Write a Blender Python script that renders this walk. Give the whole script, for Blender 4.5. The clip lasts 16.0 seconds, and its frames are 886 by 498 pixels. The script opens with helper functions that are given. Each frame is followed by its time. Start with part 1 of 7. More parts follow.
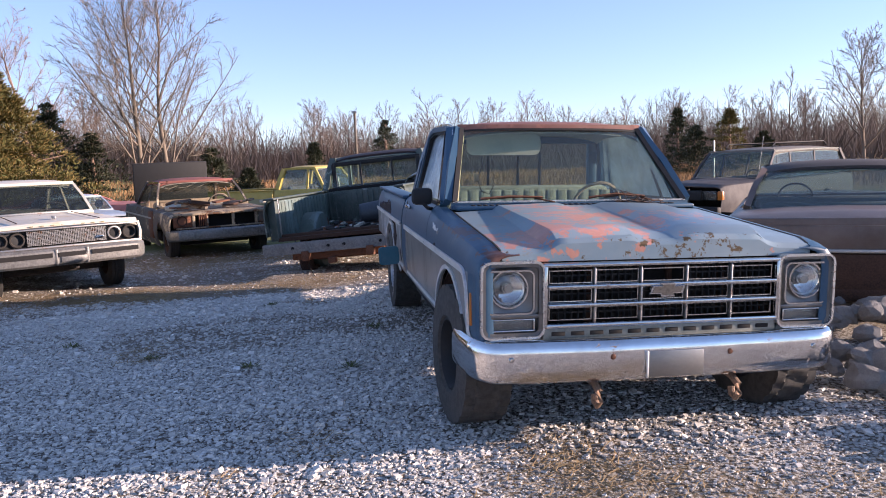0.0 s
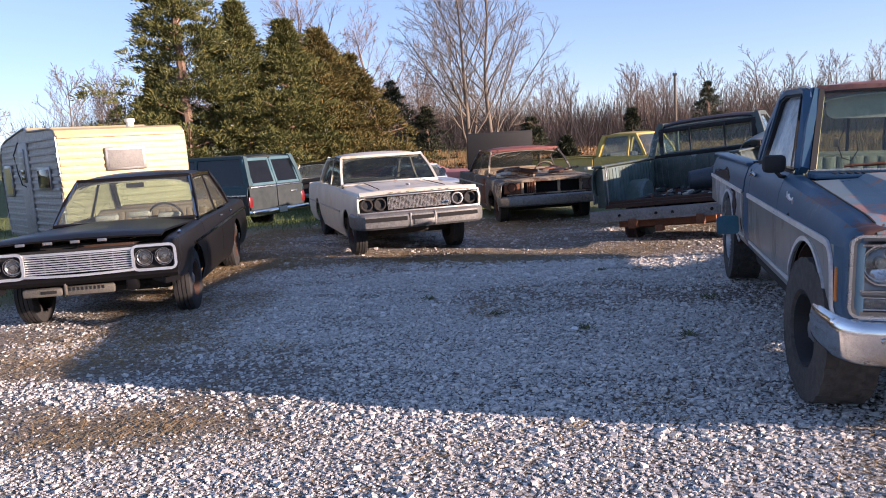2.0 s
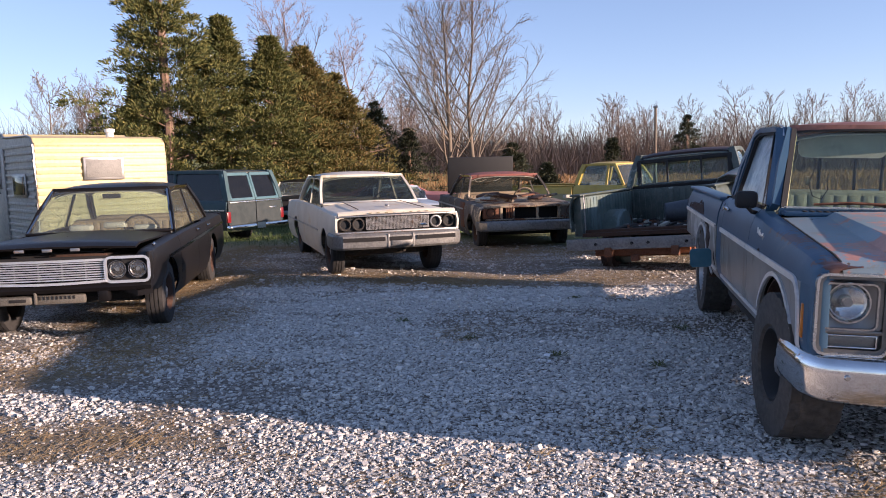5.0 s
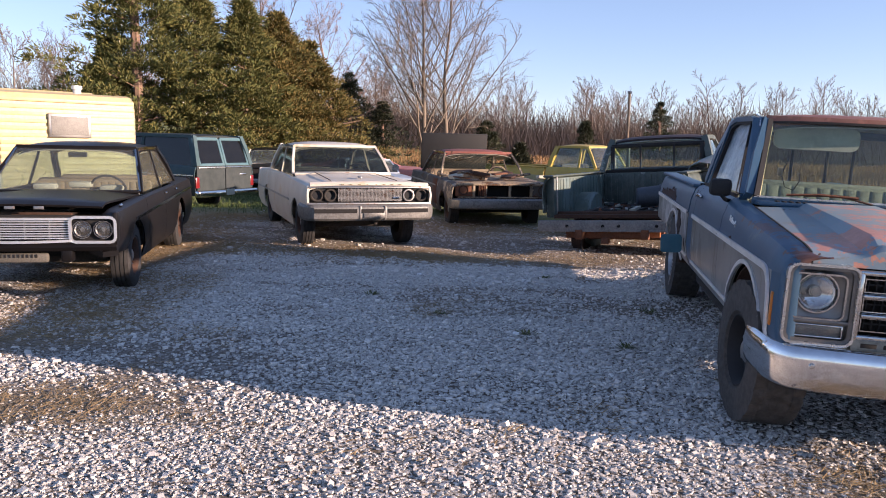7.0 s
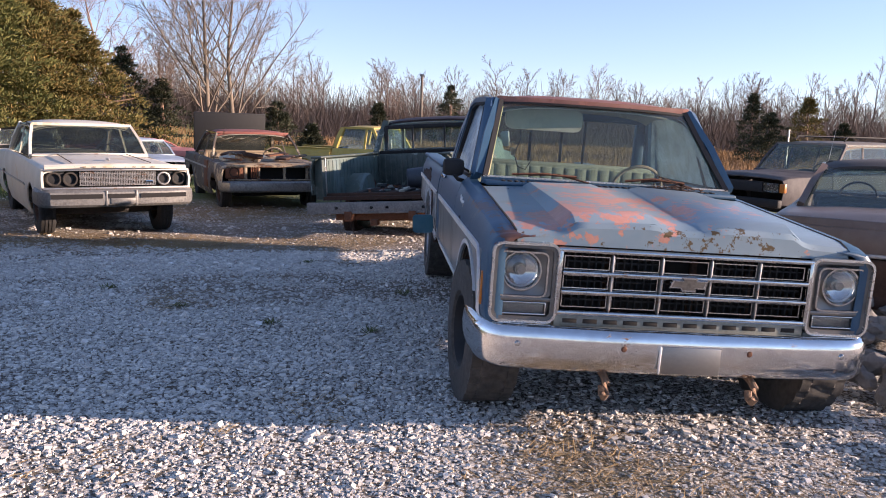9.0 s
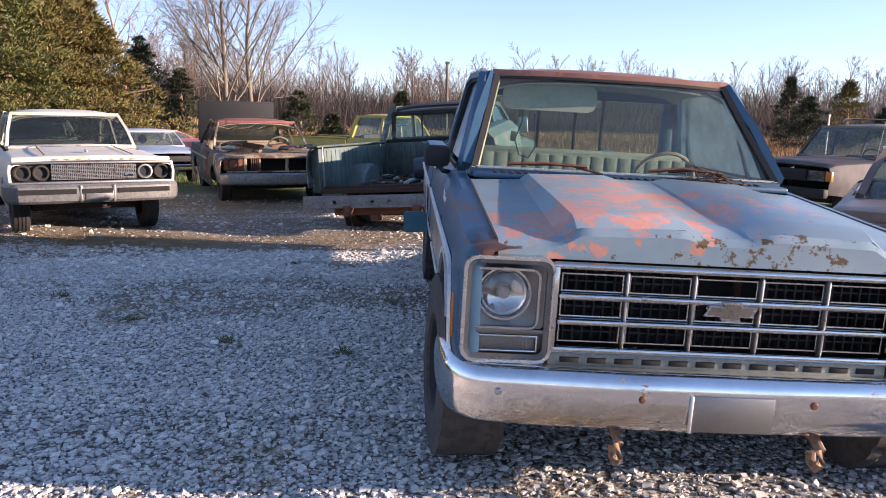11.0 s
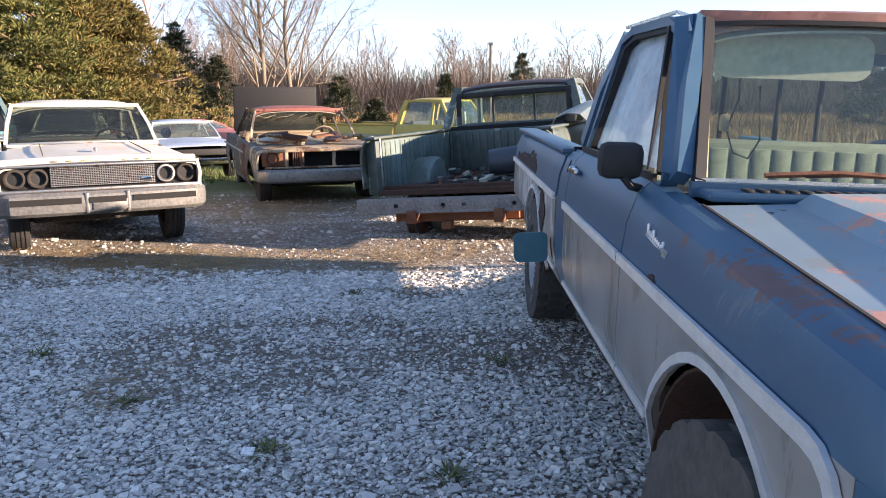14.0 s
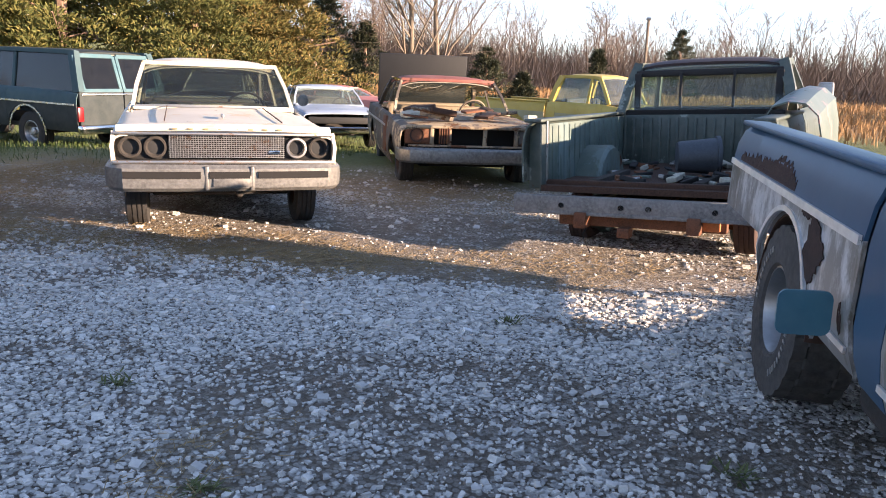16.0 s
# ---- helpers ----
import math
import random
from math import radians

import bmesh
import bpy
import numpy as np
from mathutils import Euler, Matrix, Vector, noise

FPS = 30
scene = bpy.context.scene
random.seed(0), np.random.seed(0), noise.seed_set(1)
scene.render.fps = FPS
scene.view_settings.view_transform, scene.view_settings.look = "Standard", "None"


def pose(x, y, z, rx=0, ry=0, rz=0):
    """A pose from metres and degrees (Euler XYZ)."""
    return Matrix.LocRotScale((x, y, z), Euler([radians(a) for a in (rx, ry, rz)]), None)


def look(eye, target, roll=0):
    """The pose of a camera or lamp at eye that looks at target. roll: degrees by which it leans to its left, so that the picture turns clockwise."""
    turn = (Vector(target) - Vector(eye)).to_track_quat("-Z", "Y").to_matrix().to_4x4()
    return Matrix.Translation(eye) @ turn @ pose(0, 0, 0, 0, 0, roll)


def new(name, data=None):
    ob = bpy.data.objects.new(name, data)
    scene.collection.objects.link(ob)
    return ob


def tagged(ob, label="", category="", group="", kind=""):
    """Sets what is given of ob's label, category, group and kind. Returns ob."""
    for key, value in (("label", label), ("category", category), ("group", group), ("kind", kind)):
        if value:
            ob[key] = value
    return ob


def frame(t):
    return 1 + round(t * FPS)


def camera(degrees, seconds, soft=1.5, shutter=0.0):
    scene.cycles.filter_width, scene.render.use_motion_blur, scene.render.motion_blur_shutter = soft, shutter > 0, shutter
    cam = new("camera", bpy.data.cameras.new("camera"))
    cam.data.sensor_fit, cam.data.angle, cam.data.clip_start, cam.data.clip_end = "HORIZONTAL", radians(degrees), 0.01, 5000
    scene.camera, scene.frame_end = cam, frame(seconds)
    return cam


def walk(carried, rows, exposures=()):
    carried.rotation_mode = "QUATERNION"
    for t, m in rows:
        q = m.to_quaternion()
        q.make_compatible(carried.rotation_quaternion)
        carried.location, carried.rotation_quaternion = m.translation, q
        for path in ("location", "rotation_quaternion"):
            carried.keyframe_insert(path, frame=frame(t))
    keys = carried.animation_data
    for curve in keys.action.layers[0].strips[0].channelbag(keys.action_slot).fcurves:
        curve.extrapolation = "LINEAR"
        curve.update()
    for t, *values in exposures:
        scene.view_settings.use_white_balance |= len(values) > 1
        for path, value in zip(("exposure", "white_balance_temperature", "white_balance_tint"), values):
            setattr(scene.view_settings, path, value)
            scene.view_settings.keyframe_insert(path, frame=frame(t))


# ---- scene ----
cam = camera(60.1, 16.0, 1.0)
METRES, EYE, TILT, LEAN, TURN = 5.3, 1.5, 0.0, 0.0, -5.8
ROWS = [
    (0.0, 0.0, 0.0, 0.0, -0.28, -6.62, 2.37),
    (0.5, -0.002, -0.0034, 0.0003, 1.81, -6.71, 2.56),
    (1.0, -0.0089, -0.0089, 0.0054, 6.76, -6.65, 3.07),
    (1.5, -0.0219, -0.0241, 0.0076, 15.44, -7.15, 3.67),
    (2.0, -0.0332, -0.0418, 0.0065, 22.66, -7.89, 3.68),
    (2.5, -0.0321, -0.0513, 0.0073, 26.63, -7.84, 3.33),
    (3.0, -0.0338, -0.0558, 0.0062, 27.98, -6.75, 2.88),
    (3.5, -0.0348, -0.0548, 0.0069, 27.0, -5.45, 2.68),
    (4.0, -0.0311, -0.0491, 0.0074, 24.73, -4.99, 2.43),
    (4.5, -0.0273, -0.0455, 0.0079, 22.51, -5.41, 2.14),
    (4.7, -0.0275, -0.0447, 0.0079, 21.8, -5.75, 1.95),
    (6.8, -0.0365, -0.0419, 0.0055, 19.9, -7.95, -1.0),
    (7.0, -0.0371, -0.0419, 0.0049, 19.27, -8.05, -1.3),
    (7.5, -0.0376, -0.0422, 0.003, 17.04, -8.09, -1.76),
    (8.0, -0.0287, -0.0342, 0.001, 13.15, -8.35, -1.93),
    (8.5, 0.0077, -0.0128, 0.0033, 8.17, -8.7, -1.98),
    (8.7, 0.0224, -0.001, 0.0033, 6.45, -8.85, -1.9),
    (9.7, 0.0686, 0.0783, 0.0018, 3.3, -9.2, -1.5),
    (10.8, 0.0787, 0.1818, -0.0037, 4.75, -9.75, -1.15),
    (11.0, 0.0773, 0.1999, -0.0051, 6.82, -9.83, -1.13),
    (11.5, 0.0641, 0.2452, -0.0108, 10.0, -10.5, -0.49),
    (12.0, 0.0395, 0.2999, -0.0095, 7.77, -10.64, 0.14),
    (12.5, 0.0181, 0.3558, -0.0171, 7.84, -10.99, 1.32),
    (13.0, -0.003, 0.4186, -0.0172, 9.4, -11.22, 1.3),
    (13.5, -0.0232, 0.4735, -0.0163, 9.67, -11.29, 0.75),
    (14.0, -0.0534, 0.5282, -0.0097, 9.56, -11.01, 0.14),
    (14.5, -0.0689, 0.5859, -0.0133, 9.69, -10.33, -0.01),
    (15.0, -0.0934, 0.6495, -0.0137, 13.5, -9.42, -1.54),
    (15.5, -0.1312, 0.7123, -0.0133, 15.96, -10.52, -3.61),
    (16.0, -0.1594, 0.7626, -0.0109, 19.99, -13.12, -2.35),
]
walk(cam, [(t, pose(0, 0, EYE, TILT, LEAN, TURN) @ pose(METRES * x, METRES * y, METRES * z, 90 + pitch, roll, yaw)) for t, x, y, z, yaw, pitch, roll in ROWS],
     exposures=[(0.0, 1.38, 5750, 27), (3.5, 1.05, 5850, 27), (8.0, 1.26, 6050, 27), (11.0, 1.52, 5850, 25), (12.5, 1.76, 6100, 23), (14.5, 2.02, 6150, 20), (16.0, 2.04, 6450, 22)])

# ---- world and sun ----
SUN_EL, SUN_AZ = 11.0, 94.9  # degrees; azimuth clockwise from +y
world = bpy.data.worlds.new("sky")
scene.world = world
world.use_nodes = True
wn = world.node_tree.nodes
sky = wn.new("ShaderNodeTexSky")
sky.sky_type, sky.sun_disc = "NISHITA", False
sky.sun_elevation, sky.sun_rotation = radians(SUN_EL), radians(SUN_AZ)
sky.air_density, sky.dust_density, sky.ozone_density = 0.72, 0.0, 2.0
wn["Background"].inputs["Strength"].default_value = 0.145
soften = wn.new("ShaderNodeGamma")
soften.inputs[1].default_value = 0.70
world.node_tree.links.new(sky.outputs[0], soften.inputs[0])
world.node_tree.links.new(soften.outputs[0], wn["Background"].inputs["Color"])
sun = new("sun", bpy.data.lights.new("sun", "SUN"))
sun.data.energy, sun.data.angle, sun.data.color = 5.0, radians(0.6), (1.0, 0.78, 0.53)
sun_way = Vector((math.sin(radians(SUN_AZ)) * math.cos(radians(SUN_EL)), math.cos(radians(SUN_AZ)) * math.cos(radians(SUN_EL)), math.sin(radians(SUN_EL))))
sun.matrix_world = look(sun_way * 60, (0, 0, 0))


# ---- materials ----
def material(name):
    m = bpy.data.materials.new(name)
    m.use_nodes = True
    t = m.node_tree
    return m, t.nodes, t.links, t.nodes["Principled BSDF"]


def mixer(n, l, fac, a, b):
    """A colour mix: a and b are sockets or colours."""
    x = n.new("ShaderNodeMix")
    x.data_type = "RGBA"
    for sock, v in ((0, fac), (6, a), (7, b)):
        if isinstance(v, bpy.types.NodeSocket):
            l.new(v, x.inputs[sock])
        else:
            x.inputs[sock].default_value = v if sock == 0 else (*v, 1)
    return x.outputs[2]


def noisy(n, l, scale, detail=6, rough=0.6, lo=0.4, hi=0.6, stretch=(1, 1, 1), seed=0.0):
    """A noise field in metres, ramped from lo to hi."""
    c = n.new("ShaderNodeTexCoord")
    mp = n.new("ShaderNodeMapping")
    mp.inputs["Scale"].default_value = stretch
    mp.inputs["Location"].default_value = (seed, seed * 0.7, seed * 1.3)
    t = n.new("ShaderNodeTexNoise")
    t.inputs["Scale"].default_value, t.inputs["Detail"].default_value, t.inputs["Roughness"].default_value = scale, detail, rough
    r = n.new("ShaderNodeMapRange")
    r.inputs[1].default_value, r.inputs[2].default_value = lo, hi
    l.new(c.outputs["Object"], mp.inputs[0])
    l.new(mp.outputs[0], t.inputs[0])
    l.new(t.outputs[0], r.inputs[0])
    return r.outputs[0]


def bump(n, l, b, field, strength=0.3, distance=0.01):
    x = n.new("ShaderNodeBump")
    x.inputs["Strength"].default_value, x.inputs["Distance"].default_value = strength, distance
    l.new(field, x.inputs["Height"])
    l.new(x.outputs[0], b.inputs["Normal"])


def paint(name, base, fade=None, rust=0.0, rust_tint=(0.16, 0.06, 0.03), rough=0.4, primer=None, primer_cover=0.0, dust=0.25, seed=0.0, stretch=(1, 1, 1), dust_tint=(0.34, 0.31, 0.27), spec=0.4):
    """Old car paint: faded, dusty, with primer showing and rust eating in."""
    m, n, l, b = material(name)
    fade = fade or tuple(min(1, c * 1.35 + 0.02) for c in base)
    col = mixer(n, l, noisy(n, l, 2.2, 5, 0.6, 0.35, 0.7, seed=seed), base, fade)
    if primer:
        col = mixer(n, l, noisy(n, l, 2.6, 9, 0.68, 0.62 - primer_cover, 0.64 - primer_cover, stretch, seed + 3), col, primer)
    if dust:
        d = noisy(n, l, 7, 8, 0.65, 0.3, 0.9, seed=seed + 5)
        k = n.new("ShaderNodeMath")
        k.operation = "MULTIPLY"
        l.new(d, k.inputs[0])
        k.inputs[1].default_value = dust
        col = mixer(n, l, k.outputs[0], col, dust_tint)
    patch = noisy(n, l, 3.4, 10, 0.72, 0.68 - rust, 0.70 - rust, stretch, seed + 9)
    rc = mixer(n, l, noisy(n, l, 26, 6, 0.7, 0.3, 0.7, seed=seed), rust_tint, tuple(c * 0.35 for c in rust_tint))
    col = mixer(n, l, patch, col, rc)
    l.new(col, b.inputs["Base Color"])
    r = n.new("ShaderNodeMapRange")
    r.inputs[3].default_value, r.inputs[4].default_value = rough, 0.92
    l.new(patch, r.inputs[0])
    l.new(r.outputs[0], b.inputs["Roughness"])
    b.inputs["Specular IOR Level"].default_value = spec
    bump(n, l, b, noisy(n, l, 60, 6, 0.7, 0.2, 0.8, seed=seed), 0.10, 0.002)
    return m


def plain(name, base, rough=0.8, metal=0.0, vary=0.35, scale=9.0, relief=0.15, seed=0.0, depth=0.004):
    """A matt or metal surface with stains at two scales."""
    m, n, l, b = material(name)
    dark = tuple(c * (1 - vary) for c in base)
    col = mixer(n, l, noisy(n, l, scale, 7, 0.65, 0.3, 0.7, seed=seed), dark, base)
    col = mixer(n, l, noisy(n, l, scale * 7, 4, 0.6, 0.35, 0.75, seed=seed + 2), col, tuple(min(1, c * (1 + vary * 0.6)) for c in base))
    l.new(col, b.inputs["Base Color"])
    b.inputs["Roughness"].default_value, b.inputs["Metallic"].default_value = rough, metal
    bump(n, l, b, noisy(n, l, scale * 9, 5, 0.7, 0.2, 0.8, seed=seed), relief, depth)
    return m


def chrome_metal(name, rust=0.06, rough=0.16, tint=(0.56, 0.56, 0.56), seed=0.0):
    m, n, l, b = material(name)
    pit = noisy(n, l, 9, 10, 0.78, 0.70 - rust, 0.74 - rust, (1, 1, 1.6), seed)
    haze = noisy(n, l, 5, 6, 0.7, 0.35, 0.75, (1, 1, 2), seed + 4)
    l.new(mixer(n, l, pit, mixer(n, l, haze, tint, tuple(c * 0.72 for c in tint)), (0.17, 0.09, 0.05)), b.inputs["Base Color"])
    k = n.new("ShaderNodeMath")
    k.operation = "SUBTRACT"
    k.inputs[0].default_value = 1.0
    l.new(pit, k.inputs[1])
    l.new(k.outputs[0], b.inputs["Metallic"])
    r = n.new("ShaderNodeMapRange")
    r.inputs[3].default_value, r.inputs[4].default_value = rough, rough + 0.14
    l.new(haze, r.inputs[0])
    l.new(r.outputs[0], b.inputs["Roughness"])
    bump(n, l, b, noisy(n, l, 3.5, 4, 0.5, 0.2, 0.8, seed=seed), 0.10, 0.006)
    return m


def glass(name, tint=(0.75, 0.82, 0.80), dirt=0.07, dirt_tint=(0.45, 0.45, 0.42), rough=0.03, seed=0.0):
    """Window glass: clear, mirroring by Fresnel, with a film of dust."""
    m = bpy.data.materials.new(name)
    m.use_nodes = True
    n, l = m.node_tree.nodes, m.node_tree.links
    n.remove(n["Principled BSDF"])
    tr, gl, df = n.new("ShaderNodeBsdfTransparent"), n.new("ShaderNodeBsdfGlossy"), n.new("ShaderNodeBsdfDiffuse")
    tr.inputs[0].default_value = (*tint, 1)
    gl.inputs[0].default_value, gl.inputs["Roughness"].default_value = (1, 1, 1, 1), rough
    df.inputs[0].default_value = (*dirt_tint, 1)
    lw = n.new("ShaderNodeLayerWeight")
    pw = n.new("ShaderNodeMath")
    pw.operation = "POWER"
    l.new(lw.outputs["Facing"], pw.inputs[0])
    pw.inputs[1].default_value = 4.0
    f = n.new("ShaderNodeMath")
    f.operation = "MULTIPLY_ADD"
    l.new(pw.outputs[0], f.inputs[0])
    f.inputs[1].default_value, f.inputs[2].default_value = 0.55, 0.035
    a, b2 = n.new("ShaderNodeMixShader"), n.new("ShaderNodeMixShader")
    l.new(f.outputs[0], a.inputs[0])
    l.new(tr.outputs[0], a.inputs[1])
    l.new(gl.outputs[0], a.inputs[2])
    d = noisy(n, l, 6, 8, 0.7, 0.25, 0.85, seed=seed)
    k = n.new("ShaderNodeMath")
    k.operation = "MULTIPLY_ADD"
    l.new(d, k.inputs[0])
    k.inputs[1].default_value, k.inputs[2].default_value = dirt, dirt * 0.3
    l.new(k.outputs[0], b2.inputs[0])
    l.new(a.outputs[0], b2.inputs[1])
    l.new(df.outputs[0], b2.inputs[2])
    l.new(b2.outputs[0], n["Material Output"].inputs[0])
    return m


def bark_like(name, a, b_, scale=14, rough=0.9):
    m, n, l, b = material(name)
    l.new(mixer(n, l, noisy(n, l, scale, 7, 0.7, 0.3, 0.7, (1, 1, 0.25)), a, b_), b.inputs["Base Color"])
    b.inputs["Roughness"].default_value = rough
    bump(n, l, b, noisy(n, l, scale * 2, 6, 0.7, 0.2, 0.8, (1, 1, 0.2)), 0.5, 0.02)
    return m


def island(name, colours, rough=0.9, fine=60.0, relief=0.0):
    """A material that differs from piece to piece of a joined mesh."""
    m, n, l, b = material(name)
    g = n.new("ShaderNodeNewGeometry")
    r = n.new("ShaderNodeValToRGB")
    r.color_ramp.interpolation = "LINEAR"
    el = r.color_ramp.elements
    for i, c in enumerate(colours):
        p = i / (len(colours) - 1)
        e = el[0] if i == 0 else (el[1] if i == len(colours) - 1 else el.new(p))
        e.position, e.color = p, (*c, 1)
    l.new(g.outputs["Random Per Island"], r.inputs[0])
    col = mixer(n, l, noisy(n, l, fine, 4, 0.6, 0.3, 0.8), r.outputs[0], tuple(sum(c[i] for c in colours) / len(colours) * 0.75 for i in range(3)))
    l.new(col, b.inputs["Base Color"])
    b.inputs["Roughness"].default_value = rough
    if relief:
        bump(n, l, b, noisy(n, l, fine * 2, 5, 0.7, 0.2, 0.8), relief, 0.004)
    return m


CHROME = chrome_metal("chrome", 0.08, 0.05)
CHROME_BUMPER = chrome_metal("polished_bumper_chrome", 0.085, 0.07, (0.80, 0.80, 0.80), 12)
REFLECTOR = chrome_metal("lamp_reflector", 0.0, 0.22, (0.88, 0.88, 0.87), 2)
BRIGHT = chrome_metal("bright_plating", 0.02, 0.48, (0.90, 0.90, 0.89), 6)
PEWTER = chrome_metal("pewter_bezel", 0.03, 0.38, (0.20, 0.195, 0.19), 5)
CHROME_WORN = chrome_metal("worn_chrome", 0.13, 0.42, (0.46, 0.45, 0.44), 4)
ALU = chrome_metal("dull_aluminium", 0.05, 0.36, (0.33, 0.325, 0.32), 8)
RUBBER = plain("tyre_rubber", (0.030, 0.028, 0.027), 0.85, 0, 0.4, 6, 0.4)
RUBBER_MUD = plain("muddy_rubber", (0.062, 0.056, 0.050), 0.92, 0, 0.55, 4, 0.5)
BLACK_PLASTIC = plain("black_plastic", (0.010, 0.010, 0.011), 0.72)
# Near-black for dark parts; also the colour put in for shade in openings.
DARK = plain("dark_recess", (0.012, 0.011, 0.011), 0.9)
RUST = plain("rusted_steel", (0.15, 0.062, 0.032), 0.92, 0, 0.6, 12, 0.5)
RUST_DARK = plain("dark_rusted_steel", (0.058, 0.028, 0.017), 0.92, 0, 0.6, 10, 0.5)
RUST_EDGE = plain("rust_edged_hole", (0.040, 0.018, 0.012), 0.9, 0, 0.8, 16, 0.6)
UNDER = plain("underbody_dirt", (0.035, 0.03, 0.026), 0.95, 0, 0.5, 5, 0.5)
GLASS = glass("window_glass")
GLASS_CLEAR = glass("clear_dark_glass", (0.55, 0.60, 0.58), 0.02, (0.3, 0.3, 0.28), 0.03, 4)
GLASS_DARK = glass("dark_window_glass", (0.10, 0.12, 0.12), 0.06, (0.2, 0.2, 0.2), 0.05, 5)
LENS = glass("lamp_lens", (0.95, 0.96, 0.96), 0.035, (0.6, 0.6, 0.6), 0.04, 7)
RED_LENS = plain("red_lens", (0.17, 0.010, 0.012), 0.3, 0, 0.3, 20, 0.05)
AMBER_LENS = plain("amber_lens", (0.50, 0.16, 0.015), 0.35, 0, 0.3, 20, 0.05)
SEAT_GREEN = plain("green_seat_cloth", (0.22, 0.26, 0.21), 0.95, 0, 0.6, 34, 0.6)
SEAT_TAN = plain("tan_seat_vinyl", (0.26, 0.20, 0.13), 0.75, 0, 0.4, 8, 0.3)
INTERIOR = plain("interior_trim", (0.07, 0.075, 0.07), 0.85)
PALE_TRIM = plain("pale_headliner", (0.42, 0.40, 0.33), 0.95, 0, 0.3, 6)


# ---- building helpers ----
def mesh_of(name, bm, mat, smooth=False):
    me = bpy.data.meshes.new(name)
    bmesh.ops.recalc_face_normals(bm, faces=bm.faces)
    bm.to_mesh(me)
    bm.free()
    me.materials.append(mat)
    if smooth:
        me.shade_smooth()
        me.set_sharp_from_angle(angle=radians(30))
    return me


def part(name, bm, mat, parent, label="", smooth=True):
    ob = new(name, mesh_of(name, bm, mat, smooth))
    ob.parent = parent
    if label:
        ob["label"] = label
    return ob


def thing(name, m, label, category, group=""):
    ob = new(name)
    ob.empty_display_size = 0.2
    ob.matrix_world = m
    return tagged(ob, label, category, group)


def block(bm, c, s, bevel=0.0, m=None, seg=2):
    """A box of size s round c, edges rounded by bevel."""
    r = bmesh.ops.create_cube(bm, size=1.0)
    vs = r["verts"]
    for v in vs:
        v.co = Vector((v.co.x * s[0] + c[0], v.co.y * s[1] + c[1], v.co.z * s[2] + c[2]))
    if bevel:
        es = list({e for v in vs for e in v.link_edges})
        r = bmesh.ops.bevel(bm, geom=es, offset=min(bevel, min(s) * 0.45), segments=seg, affect="EDGES", profile=0.5)
        vs = list({v for f in r["faces"] for v in f.verts} | {v for v in vs if v.is_valid})
    if m is not None:
        bmesh.ops.transform(bm, matrix=m, verts=vs)
    return bm


def B(*boxes):
    bm = bmesh.new()
    for b in boxes:
        block(bm, *b)
    return bm


def grid(rows, closed=False, bm=None):
    """A sheet through rows of points."""
    bm = bm or bmesh.new()
    vs = [[bm.verts.new(p) for p in r] for r in rows]
    for a, b in zip(vs, vs[1:]):
        k = len(a)
        for i in range(k if closed else k - 1):
            j = (i + 1) % k
            try:
                bm.faces.new((a[i], a[j], b[j], b[i]))
            except ValueError:
                pass
    return bm


def thicken(bm, d):
    """Gives an open sheet thickness d, inwards of its normals."""
    bmesh.ops.remove_doubles(bm, verts=bm.verts, dist=0.0005)
    bmesh.ops.recalc_face_normals(bm, faces=bm.faces)
    bmesh.ops.solidify(bm, geom=bm.faces[:], thickness=d)
    return bm


def sweep(profile, path, up=Vector((0, 0, 1)), cap=True, bm=None):
    """Carries a closed profile of (across, up) along a path."""
    path = [Vector(p) for p in path]
    rows = []
    for i, p in enumerate(path):
        d = (path[min(i + 1, len(path) - 1)] - path[max(i - 1, 0)]).normalized()
        side = d.cross(up)
        side = side.normalized() if side.length > 1e-5 else Vector((1, 0, 0))
        u = side.cross(d).normalized()
        rows.append([p + side * a + u * b for a, b in profile])
    bm = grid(rows, True, bm)
    if cap:
        bm.verts.ensure_lookup_table()
        k = len(profile)
        total = len(bm.verts)
        n = len(rows) * k
        for first in (total - n, total - k):
            try:
                bm.faces.new([bm.verts[first + i] for i in range(k)])
            except ValueError:
                pass
    return bm


def ring(r, k=8, sx=1.0, sy=1.0):
    return [(r * sx * math.cos(2 * math.pi * i / k), r * sy * math.sin(2 * math.pi * i / k)) for i in range(k)]


def rect(w, h):
    return [(-w / 2, -h / 2), (w / 2, -h / 2), (w / 2, h / 2), (-w / 2, h / 2)]


def tube(path, r, k=8, bm=None):
    return sweep(ring(r, k), path, bm=bm)


def lathe(profile, k=32, bm=None, axis="x"):
    """Turns a profile of (along, radius) round the x axis (or y)."""
    rows = []
    for i in range(k):
        a = 2 * math.pi * i / k
        if axis == "x":
            rows.append([(h, r * math.cos(a), r * math.sin(a)) for h, r in profile])
        else:
            rows.append([(r * math.cos(a), h, r * math.sin(a)) for h, r in profile])
    rows.append(rows[0])
    bm = grid(rows, False, bm)
    bmesh.ops.remove_doubles(bm, verts=bm.verts, dist=0.0004)
    return bm


def pane(corners, d=0.005):
    """A thin solid sheet on four or more corners."""
    bm = bmesh.new()
    bm.faces.new([bm.verts.new(p) for p in corners])
    return thicken(bm, d)


